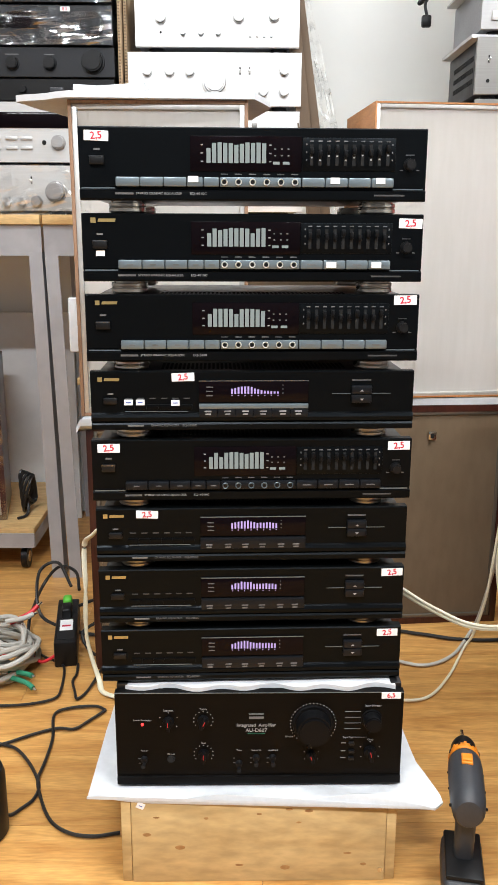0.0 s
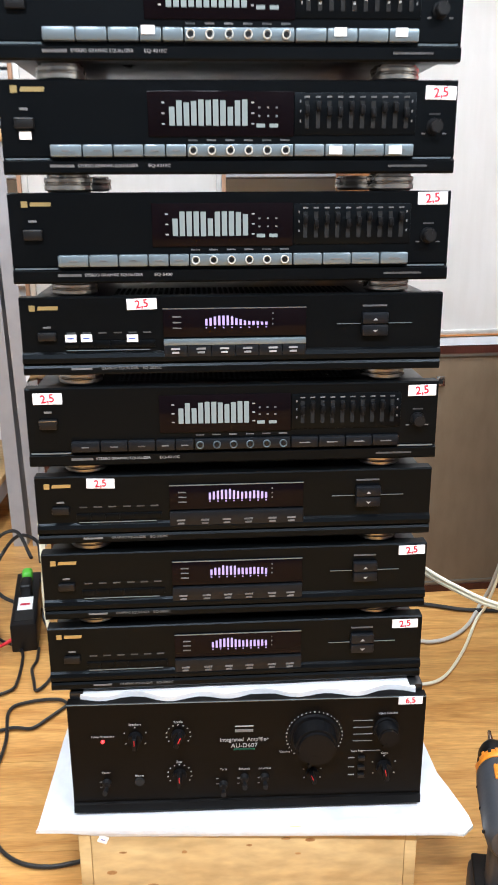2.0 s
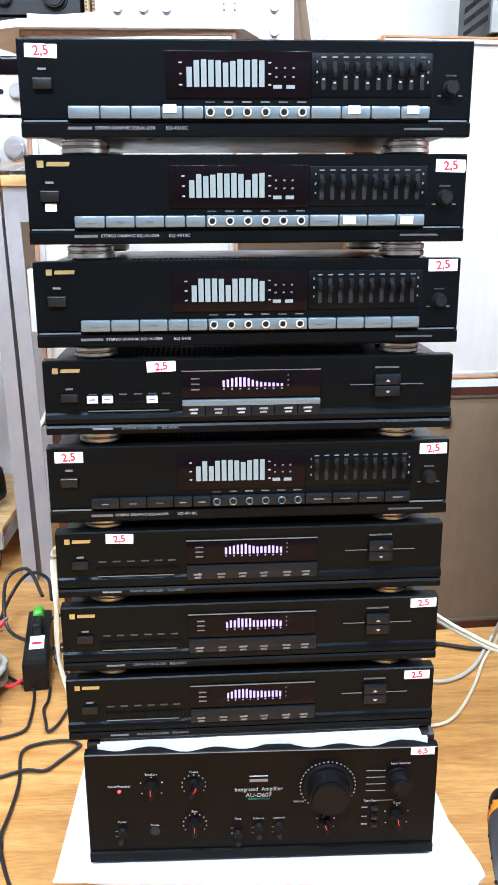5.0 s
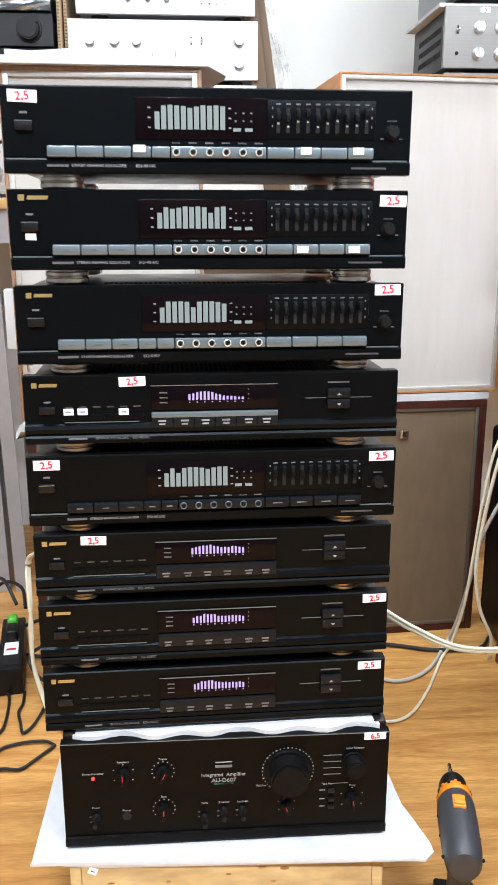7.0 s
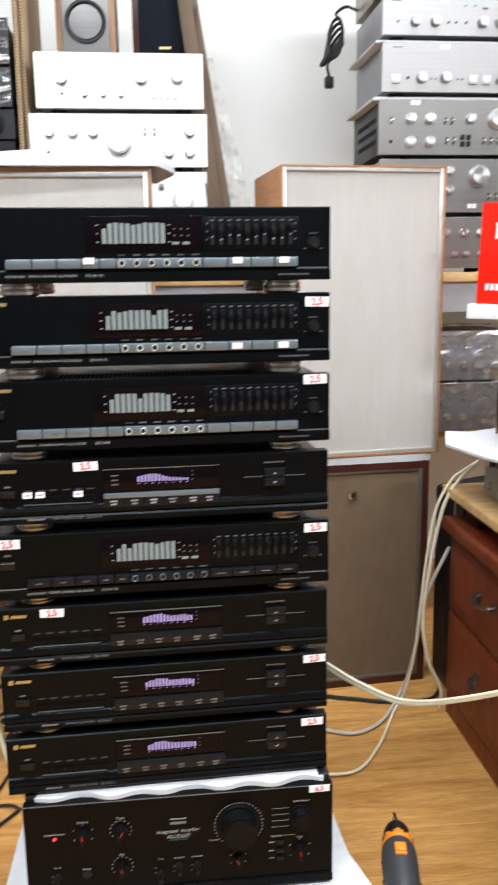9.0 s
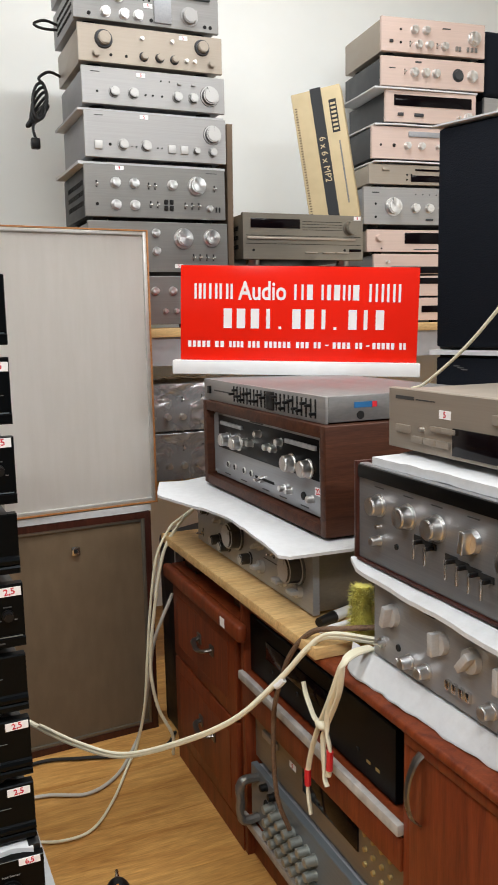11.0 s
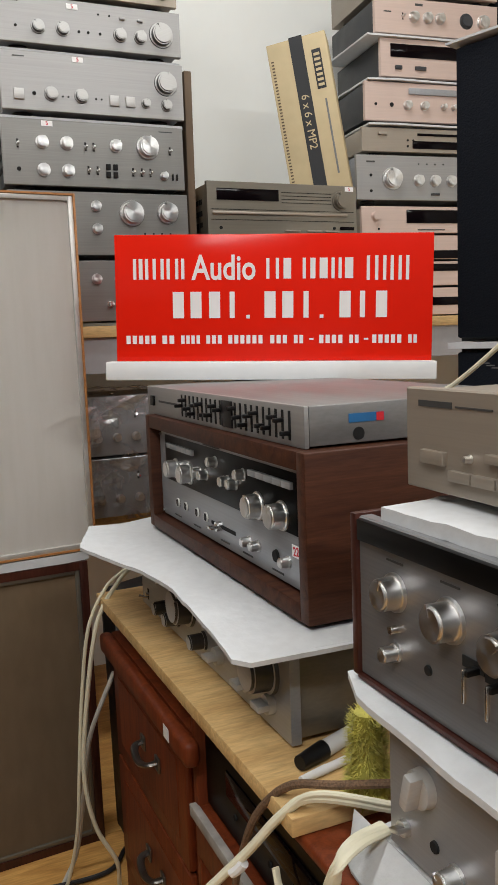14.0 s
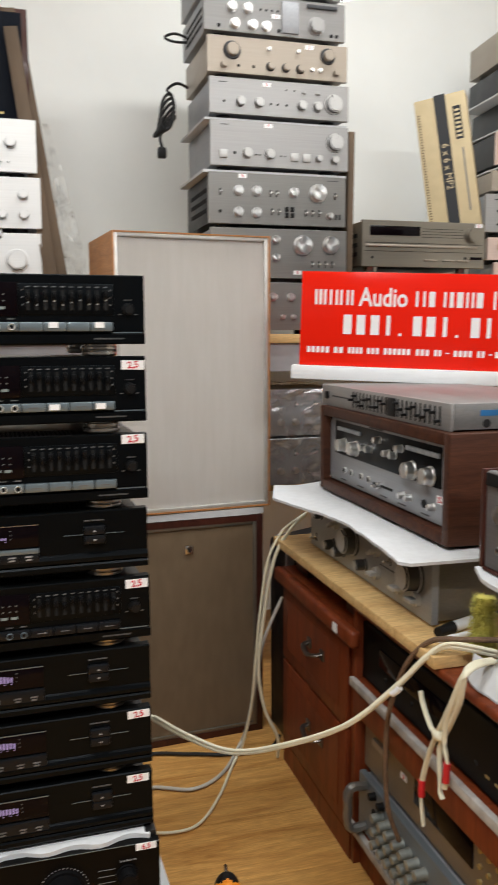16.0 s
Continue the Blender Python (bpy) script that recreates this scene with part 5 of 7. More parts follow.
# coiled mains lead hanging behind
turns = [(0.58, 1.43, 1.745), (0.545, 1.42, 1.752)]
for q in range(6 * 8):
    a, k = q * math.pi / 4, q / 8
    turns.append((0.512 + 0.026 * math.sin(a + 0.55 * k) * (0.7 + 0.1 * k), 1.40 + 0.010 * k, 1.672 - 0.006 * k + (0.044 - 0.003 * k) * 1.25 * math.cos(a + 0.2 * k)))
turns += [(0.52, 1.455, 1.63), (0.50, 1.43, 1.612), (0.49, 1.41, 1.59), (0.497, 1.41, 1.562)]
lead = cable("mains_lead", turns, 0.0043, BLACKCABLE, "coiled black mains lead hanging from an amplifier", "cable")
block("plug", BLACKPLASTIC, lead, 0.482, 0.508, 1.40, 1.42, 1.535, 1.566, 0.005)
cable("mains_lead", [(0.58, 1.40, 1.872), (0.535, 1.39, 1.88), (0.505, 1.39, 1.868), (0.53, 1.39, 1.858), (0.59, 1.4, 1.862)], 0.004, BLACKCABLE, "short loop of black mains lead", "cable")

for i, (x, z1, wd) in enumerate(((0.992, 1.588, 0.018), (1.011, 1.592, 0.016))):
    c = thing("cardboard_sheet", pose(x, 1.17 + 0.05 * i, 1.021, 0, 0.5, 0), "folded cardboard standing beside the grey amplifiers", "cardboard", "cardboard sheets")
    block("board", CARD if i else CARDDARK, c, -wd / 2, wd / 2, 0, 0.3, 0, z1 - 1.021, 0.002)
    sheet_bar(c, "crease", CARDDARK, 0, 0.29, wd, 0.004, -0.0003)

# ---- receiver, carton and unit behind the sign ----
hifi("disc_player", pose(1.222, 1.16, 1.021), 0.396, 0.175, 0.3, BLACKPLASTIC, DARKCOVER, "black unit under the bronze receiver", [("w", 0, 0.5, 0.6, 0.3)], "disc player")
hifi("receiver", pose(1.222, 1.15, 1.1965), 0.397, 0.148, 0.32, BRONZE, BRONZE, "bronze-grey receiver with a dark window and a round knob",
     [("w", -0.24, 0.78, 0.40, 0.2), ("k", 0.39, 0.72, 0.0205, 0.016, BRONZE), ("b", -0.02, 0.46, 0.9, 0.05, CHAMPAGNE), ("g", 0, 0.52, 0.96), ("g", 0, 0.34, 0.96)]
     + [("b", x, 0.16, 0.10, 0.03, CHAMPAGNE) for x in (0.05, 0.2, 0.32)] + [("j", -0.42, 0.2, 0.004), ("j", 0.34, 0.22, 0.004), ("w", 0.43, 0.22, 0.1, 0.06)]
     + [("g", 0.15, z, 0.34) for z in (0.66, 0.72, 0.78, 0.84)] + [("p", 0.45, 0.94, "5")], "receiver", foot=0.016, foot_mat=FOOT)


def carton():
    c = thing("carton", pose(1.408, 1.328, 1.347, -4, -9, -36), "tall tan carton with a black stripe leaning on the wall", "carton")
    block("box", CARDBOX, c, -0.066, 0.094, 0, 0.075, 0, 0.425, 0.002)
    sheet_bar(c, "stripe", BLACKPANEL, 0.014, 0.215, 0.036, 0.427, -0.0004, "black printed stripe")
    for k in range(44):
        sheet_bar(c, "perforation", CARDDARK, -0.056, 0.012 + k * 0.0085, 0.007, 0.0035)
    m = pose(0.014, -0.001, 0.20, 90, 0, 0) @ pose(0, 0, 0, 0, 0, -90)
    put("lettering", text_mesh("6 x 6 x MP2", 0.030, CARDBOX), c, m)
    sheet_bar(c, "label_block", BLACKPANEL, 0.063, 0.33, 0.024, 0.105, -0.0004)
    for k in range(7):
        sheet_bar(c, "writing", CARDBOX, 0.063, 0.288 + 0.0135 * k, 0.016, 0.007, -0.0009)
    sheet_bar(c, "writing", DIMINK, 0.068, 0.15, 0.005, 0.2, -0.0004)
    return c


carton()

# ---- rose and silver units piled at the right ----
G = "rose-tinted units"
PX, PY = 1.80, 1.30
U = [  # x, z, height, width, panel, cover, label, controls
    (1.785, 1.021, 0.082, 0.40, ROSE, GREYCOVER, "rose-silver unit with small knobs", [("k", -0.3, 0.5, 0.01), ("w", 0.1, 0.5, 0.4, 0.3)]),
    (1.775, 1.1035, 0.073, 0.42, ROSE, GREYCOVER, "rose-silver unit with a dark band", [("k", -0.4, 0.5, 0.01), ("w", 0.1, 0.75, 0.9, 0.3)]),
    (1.775, 1.177, 0.072, 0.42, ROSE, GREYCOVER, "rose-silver player with a dark band below", [("w", 0.1, 0.2, 0.9, 0.34), ("k", -0.38, 0.6, 0.005)]),
    (1.755, 1.2495, 0.078, 0.43, ROSE, CHAMPAGNE, "champagne player with a dark display window", [("w", 0.03, 0.62, 0.42, 0.5), ("k", -0.40, 0.62, 0.012, 0.012, ROSE), ("j", -0.38, 0.15, 0.003), ("t", 0.0, 0.12, 0.2, 0.003)]),
    (1.742, 1.338, 0.126, 0.43, SILVER, GREYCOVER, "silver amplifier with large knob and row of smaller knobs", [("k", -0.25, 0.48, 0.026, 0.02), ("k", -0.06, 0.45, 0.014), ("k", 0.06, 0.45, 0.014), ("k", 0.18, 0.45, 0.014),
        ("j", -0.4, 0.55, 0.004), ("j", -0.4, 0.2, 0.004), ("t", -0.4, 0.85, 0.06, 0.004), ("b", 0.06, 0.14, 0.06, 0.05, DARKCOVER)] + row("j", (-0.06, 0.0, 0.06, 0.12), 0.82, 0.002)),
    (1.762, 1.4675, 0.070, 0.43, CHAMPAGNE, CHAMPAGNE, "champagne disc player with dark slot", [("w", 0.08, 0.32, 0.45, 0.32), ("w", 0.1, 0.75, 0.42, 0.1), ("b", -0.36, 0.75, 0.06, 0.14), ("j", -0.18, 0.5, 0.003), ("j", -0.14, 0.5, 0.003), ("j", -0.18, 0.25, 0.003), ("j", -0.14, 0.25, 0.003)]),
    (1.757, 1.549, 0.108, 0.40, ROSE, DARKCOVER, "rose-silver amplifier with a slim window and small knobs", [("b", 0.12, 0.78, 0.58, 0.16, GREYCOVER), ("j", -0.42, 0.42, 0.004), ("j", -0.3, 0.42, 0.006), ("k", -0.18, 0.42, 0.011), ("k", -0.05, 0.42, 0.011), ("k", 0.1, 0.42, 0.007), ("k", 0.18, 0.42, 0.007)]),
    (1.774, 1.6665, 0.106, 0.335, ROSE, DARKCOVER, "rose-silver tuner with a long dark dial", [("w", 0.02, 0.68, 0.86, 0.34), ("b", -0.34, 0.24, 0.06, 0.1, DARKCOVER), ("b", -0.14, 0.24, 0.1, 0.1, DARKCOVER), ("k", 0.3, 0.22, 0.005), ("k", 0.41, 0.25, 0.013)]),
    (1.782, 1.7785, 0.098, 0.38, ROSE, DARKCOVER, "rose-silver amplifier with a row of knobs", row("k", (-0.19, -0.08, 0.02), 0.5, 0.013) + [("k", 0.24, 0.5, 0.018, 0.006, DARKCOVER), ("k", 0.38, 0.5, 0.017), ("s", -0.28, 0.5), ("t", -0.4, 0.6, 0.06, 0.003), ("t", -0.15, 0.85, 0.06, 0.006)]),
    (1.782, 1.884, 0.112, 0.38, ROSE, CHAMPAGNE, "rose-silver amplifier with two rows of knobs", [("k", 0.39, 0.56, 0.0205, 0.018)] + row("k", (-0.19, -0.08), 0.68, 0.012) + row("k", (-0.15, -0.05, 0.1), 0.26, 0.012)
        + row("b", (0.22, 0.25, 0.33, 0.37, 0.41), 0.22, 0.02, 0.14, STEELPANEL) + [("j", -0.32, 0.66, 0.004), ("j", -0.32, 0.28, 0.004), ("b", -0.41, 0.3, 0.03, 0.08, DARKCOVER), ("s", -0.23, 0.26), ("s", 0.03, 0.26), ("t", 0.12, 0.78, 0.08, 0.004)]),
]
for x, z, h, w, panel, cover, label, controls in U:
    hifi("hifi_unit", pose(x, PY, z, 0, 0, -6), w, h, 0.30, panel, cover, label, controls, "hi-fi unit", G, foot=0.006)
for z, sd in ((1.6605, 1), (1.7735, 2), (1.5435, 3)):
    foam_sheet("foam_sheet", [(1.565, 1.31), (1.945, 1.28), (1.965, 1.55), (1.585, 1.58)], z - 0.0005, 0.005, "white packing foam between two hi-fi units", 0.0015, sd)

hifi("hifi_unit", pose(2.168, 1.31, 1.021), 0.36, 0.66, 0.28, BLACKPLASTIC, DARKCOVER, "tall black loudspeaker carrying a silver amplifier", [("w", 0, 0.5, 0.8, 0.9)], "loudspeaker", foot=0.004)
hifi("amplifier", pose(2.17, 1.30, 1.684), 0.36, 0.09, 0.28, SILVER, DARKCOVER, "silver amplifier with one large knob below small loudspeakers", [("k", -0.3, 0.5, 0.016), ("k", 0.1, 0.5, 0.012)])


def satellite(x, label):
    s = thing("bookshelf_speaker", pose(x, 1.30, 1.776), label, "loudspeaker", "small loudspeakers")
    k = "satellite"
    if k not in CACHE:
        bm = bmesh.new()
        add_box(bm, -0.073, 0.073, 0, 0.13, 0, 0.215, 0.018, 4)
        CACHE[k] = finish(bm, BLACKCLOTH, "cabinet", True)
    put("cabinet", CACHE[k], s)
    sheet_bar(s, "badge", REDTAPE, 0.03, 0.03, 0.022, 0.012, -0.0002)


satellite(2.058, "small black loudspeaker with rounded corners on an amplifier")
satellite(2.228, "small black loudspeaker beside its twin on an amplifier")


# ---- black floor-standing loudspeakers ----
def tower(m, w, h, d, label):
    s = thing("loudspeaker", m, label, "loudspeaker", "black loudspeakers")
    block("cabinet", BLACKPLASTIC, s, -w / 2, w / 2, 0.012, d, 0, h, 0.002)
    block("grille", BLACKCLOTH, s, -w / 2 + 0.004, w / 2 - 0.004, -0.006, 0.012, 0.006, h - 0.006, 0.004, "black cloth grille")
    return s


TP = pose(1.282, 0.33, 0.0, 0, 0, -72)
s = tower(TP @ pose(0, 0, 0), 0.36, 0.95, 0.30, "black loudspeaker carrying another black loudspeaker")
for k in range(3):
    sheet_bar(s, "badge", DIMINK, -0.12 + 0.01 * k, 0.925 - 0.004 * k, 0.016, 0.002, -0.0065)
tower(TP @ pose(0, 0, 0.962), 0.36, 0.488, 0.30, "tall black loudspeaker with cloth grille")
for z, th in ((0.9495, 0.011), (1.4505, 0.004)):
    ob = part("foam_sheet", foam_mesh([(-0.19, -0.014), (0.19, -0.014), (0.19, 0.3), (-0.19, 0.3)], th, 0.001, 21, 12), FOAM, None, "", True, TP @ pose(0, 0, z))
    tagged(ob, "white packing foam on a black loudspeaker", "packing foam")

# wrapped units under the bench
for k, z in enumerate((0.579, 0.722)):
    u = hifi("amplifier", pose(0.83, 1.17, z), 0.30, 0.14, 0.26, SATIN, GREYCOVER, "small silver unit bagged in clear plastic under the bench",
             row("k", (-0.3, -0.15, 0.0, 0.15, 0.3), 0.3, 0.009) + row("s", (-0.2, 0.0, 0.2), 0.68), group="bagged units", foot=0.004)
    film_wrap(u, 0.31, 0.14, 0.26, 30 + k, mat=FILMTHICK, crumple=0.006)
# ---- the desk side: red-brown cabinets, board and amplifiers, all facing the seat ----
PEWTER = material("dark_pewter", (0.17, 0.155, 0.14), 0.3, 0.85, vary=0.2, scale=60, bump=0.02)
EDGEBAND = material("worn_edge_band", (0.52, 0.49, 0.45), 0.6, vary=0.3, scale=40, bump=0.05)
DX = 0.634  # front of the cabinets


def cup_handle(parent, y, z, w=0.075):
    """An arched metal pull on a front that faces the seat."""
    bm = bmesh.new()
    add_tube(bm, [(DX - 0.002, y + w / 2, z), (DX - 0.018, y + w / 2 - 0.006, z - 0.003), (DX - 0.022, y, z - 0.010), (DX - 0.018, y - w / 2 + 0.006, z - 0.003), (DX - 0.002, y - w / 2, z)], 0.0042, 8, 1.5)
    for s in (-1, 1):
        add_box(bm, DX - 0.005, DX - 0.0005, y + s * w / 2 - 0.011, y + s * w / 2 + 0.011, z - 0.013, z + 0.010, 0.002)
    part("handle", bm, PEWTER, parent, "arched dark metal pull", True)


def drawer_cabinet():
    c = thing("drawer_cabinet", pose(0, 0, 0), "red-brown drawer cabinet with arched metal pulls under a plywood board", "cabinet")
    y0, y1 = 0.300, 0.70
    block("carcass", CABINET, c, DX + 0.012, 1.1, y0, y1, 0.0, 0.452, 0.002)
    block("plinth", CABINET, c, DX + 0.004, DX + 0.0118, y0, y1, 0.0, 0.05)
    block("top", CABINET, c, DX + 0.004, 1.1, y0 - 0.001, y1 + 0.012, 0.4525, 0.478, 0.002)
    block("nosing", CABINET, c, DX - 0.018, DX + 0.0038, y0 - 0.045, y1 + 0.014, 0.446, 0.480, 0.008, seg=3)
    for z0, z1 in ((0.056, 0.258), (0.264, 0.444)):
        d = block("drawer_front", CABINET, c, DX, DX + 0.0115, y0 + 0.016, y1 - 0.004, z0, z1, 0.003)
        bm = bmesh.new()
        add_box(bm, DX - 0.0012, DX, y0 + 0.05, y1 - 0.04, z0 + 0.03, z1 - 0.03, 0.001)
        part("panel", bm, CABINET, c)
    cup_handle(c, 0.475, 0.366)
    cup_handle(c, 0.478, 0.178)
    bm = bmesh.new()
    add_box(bm, DX - 0.019, DX - 0.0182, 0.32, 0.342, 0.455, 0.473, m=None)
    part("paper_scrap", bm, PAPER, c, "torn white paper scrap")
    return c


drawer_cabinet()


def shelf_cabinet():
    c = thing("shelf_cabinet", pose(0, 0, 0), "red-brown open shelf cabinet with worn white shelf edges", "cabinet")
    for a, b_ in ((0.284, 0.298), (-0.262, -0.248)):
        block("side", CABINET, c, DX + 0.006, 1.1, a, b_, 0.0, 0.518, 0.001)
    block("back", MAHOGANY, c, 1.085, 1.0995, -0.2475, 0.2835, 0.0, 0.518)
    for z in (0.070, 0.360):
        block("shelf", CABINET, c, DX + 0.008, 1.085, -0.2475, 0.2835, z, z + 0.018)
        block("shelf_edge", EDGEBAND, c, DX - 0.003, DX + 0.0078, -0.2475, 0.294, z + 0.003, z + 0.019, 0.001, "worn white shelf edge")
    block("plinth", CABINET, c, DX + 0.02, DX + 0.034, -0.2475, 0.2835, 0.0, 0.0695)
    block("rail", CABINET, c, DX + 0.002, DX + 0.0075, -0.2475, 0.2835, 0.312, 0.3585, 0.001)
    return c


shelf_cabinet()


def door_cabinet():
    c = thing("door_cabinet", pose(0, 0, 0), "red-brown cabinet with a panelled door and a bowed metal handle", "cabinet")
    block("carcass", CABINET, c, DX + 0.014, 1.1, -0.80, -0.2625, 0.0, 0.518, 0.001)
    block("door", CABINET, c, DX, DX + 0.0135, -0.795, -0.268, 0.03, 0.505, 0.003)
    block("top", CABINET, c, DX - 0.009, 1.1, -0.82, 0.27, 0.5185, 0.532, 0.005, seg=3)
    block("moulding", CABINET, c, DX - 0.004, DX + 0.012, -0.82, -0.2625, 0.5015, 0.518, 0.003)
    bm = bmesh.new()
    rings = []
    for q in range(13):
        f = q / 12
        z, bow = 0.408 + 0.1 * f, 0.021 * math.sin(math.pi * f) ** 0.55
        y = -0.292 - 0.008 * f
        half = 0.0052 + 0.0022 * abs(2 * f - 1) ** 2
        rings.append([bm.verts.new((DX - 0.0005 - bow - dx, y + dy, z)) for dx, dy in ((0, -half), (0.0022, -half * 0.7), (0.0030, 0), (0.0022, half * 0.7), (0, half), (-0.0012, 0))])
    for a, b_ in zip(rings, rings[1:]):
        for k in range(6):
            bm.faces.new((a[k], a[(k + 1) % 6], b_[(k + 1) % 6], b_[k]))
    bm.faces.new(rings[0])
    bm.faces.new(rings[-1][::-1])
    bmesh.ops.recalc_face_normals(bm, faces=bm.faces)
    part("handle", bm, PEWTER, c, "bowed dark metal handle", True)
    return c


door_cabinet()

# things on the open shelves
FACE = lambda x, y, z, yaw=0: pose(x, y, z, 0, 0, -90 + yaw)
hifi("amplifier", FACE(0.652, 0.034, 0.379), 0.49, 0.112, 0.33, BLACK, BLACKMETAL, "black amplifier on the upper shelf",
     row("j", (-0.3, -0.1, 0.1, 0.3), 0.3, 0.004) + [("w", -0.1, 0.6, 0.5, 0.3), ("t", 0.36, 0.25, 0.02, 0.004, GOLDINK), ("t", 0.41, 0.25, 0.02, 0.004, GOLDINK)], foot=0.004)
c = thing("cardboard_flap", pose(0.655, 0.03, 0.494, 0, -1, 0), "bent brown cardboard on a black amplifier", "cardboard")
block("board", CARDDARK, c, 0, 0.36, -0.235, 0.20, 0, 0.006, 0.001)
hifi("receiver", FACE(0.655, 0.02, 0.2065), 0.50, 0.115, 0.33, BRONZE, DARKCOVER, "bronze receiver with dark window in the lower shelf",
     [("w", 0.08, 0.55, 0.36, 0.42), ("p", -0.18, 0.55, "5")] + [("k", x, z, 0.0042, 0.004, GOLDINK, "jack") for x in (0.30, 0.345, 0.39, 0.435) for z in (0.28, 0.5, 0.72)] + [("b", -0.36, 0.6, 0.12, 0.12, CHAMPAGNE)], "receiver", foot=0.006)


def mixer():
    a = hifi("mixer_amplifier", FACE(0.642, 0.02, 0.0895), 0.49, 0.115, 0.33, MIXPANEL, GREYCOVER, "grey rack amplifier with end handles and rows of chrome knobs",
             [("k", x, z, 0.0088, 0.020, MIXKNOB) for x in (-0.30, -0.245, -0.19, -0.135, -0.08, -0.025, 0.03) for z in (0.2, 0.43, 0.66)] + [("k", x, 0.87, 0.007, 0.012, BLACKPLASTIC) for x in (-0.36, -0.29)]
             + [("k", x, 0.45, 0.013, 0.02, MIXKNOB) for x in (0.2, 0.32)] + [("j", -0.36, 0.55, 0.010)], foot=0.004)
    for s in (-1, 1):
        bm = bmesh.new()
        add_tube(bm, [(s * 0.215, 0, 0.02), (s * 0.215, -0.032, 0.022), (s * 0.215, -0.036, 0.06), (s * 0.215, -0.032, 0.098), (s * 0.215, 0, 0.10)], 0.0075, 8, 1.3)
        part("handle", bm, STEELPANEL, a, "rounded metal handle", True)


mixer()

# plywood board and what lies below it
tagged(block("plywood_board", PLY, None, 0.616, 1.08, -0.050, 0.714, 0.5325, 0.551, 0.0015), "pale plywood board laid over the cabinets", "board")
for y0, y1 in ((0.60, 0.68), (0.33, 0.38)):
    tagged(block("wooden_spacer", MAHOGANY, None, 0.66, 1.0, y0, y1, 0.4785, 0.532, 0.001), "dark wooden spacer between cabinet and board", "spacer", "spacers")
c = thing("adapter", pose(0.70, 0.43, 0.4785), "black power adapter pushed under the board", "adapter")
block("body", BLACKPLASTIC, c, 0, 0.09, -0.06, 0.05, 0, 0.038, 0.006)
c = thing("notebook", pose(0.64, 0.12, 0.5125, 0, 0, 0), "thin grey folder under the board", "folder")
block("cover", GREYCOVER, c, -0.012, 0.2, -0.12, 0.16, 0.0205, 0.0225)
# amplifier under the foam
# Flat dark discs behind the two big knobs paint in the shade round them.
hifi("amplifier", FACE(0.672, 0.337, 0.5512), 0.55, 0.117, 0.33, SATIN, BRONZE, "champagne-grey amplifier with many turned knobs under white foam",
     [("k", -0.078, 0.56, 0.0285, 0.0015, HOLE, "jack"), ("k", 0.40, 0.60, 0.0275, 0.0015, HOLE, "jack"), ("k", -0.078, 0.56, 0.027, 0.026, SILVERPALE), ("k", 0.40, 0.60, 0.026, 0.028, SILVERPALE), ("k", -0.40, 0.74, 0.016, 0.018, SILVERPALE), ("k", -0.26, 0.27, 0.011, 0.022, SILVERPALE), ("k", -0.17, 0.25, 0.011, 0.022, SILVERPALE), ("k", 0.03, 0.27, 0.011, 0.022, SILVERPALE),
      ("k", 0.136, 0.27, 0.012, 0.022, SILVERPALE, "bar", 85), ("k", 0.307, 0.28, 0.012, 0.022, SILVERPALE, "bar", 90), ("k", 0.415, 0.26, 0.012, 0.022, SILVERPALE, "bar", 90), ("k", -0.23, 0.68, 0.011, 0.02, SILVERPALE, "bar", 60),
      ("k", 0.13, 0.62, 0.010, 0.02, SILVERPALE, "bar", 60), ("s", -0.44, 0.2), ("s", 0.23, 0.6), ("t", 0.25, 0.44, 0.2, 0.0015)], foot=0.004)


def foam_droop(x, y):
    return 0.004 * math.sin(y * 12 + 1.0) * max(0, min(1, (0.68 - x) * 9)) - 0.012 * max(0, min(1, (y - 0.42) * 6)) * max(0, min(1, (0.66 - x) * 9))


foam_sheet("foam_sheet", [(0.557, 0.537), (0.606, 0.378), (0.616, 0.271), (0.606, 0.106), (0.598, 0.022), (0.727, 0.012), (1.0, 0.0), (1.0, 0.69), (0.72, 0.70), (0.60, 0.66)], 0.6720, 0.005,
           "white packing foam sheet under the walnut amplifier", 0.0025, 31, foam_droop, 34)


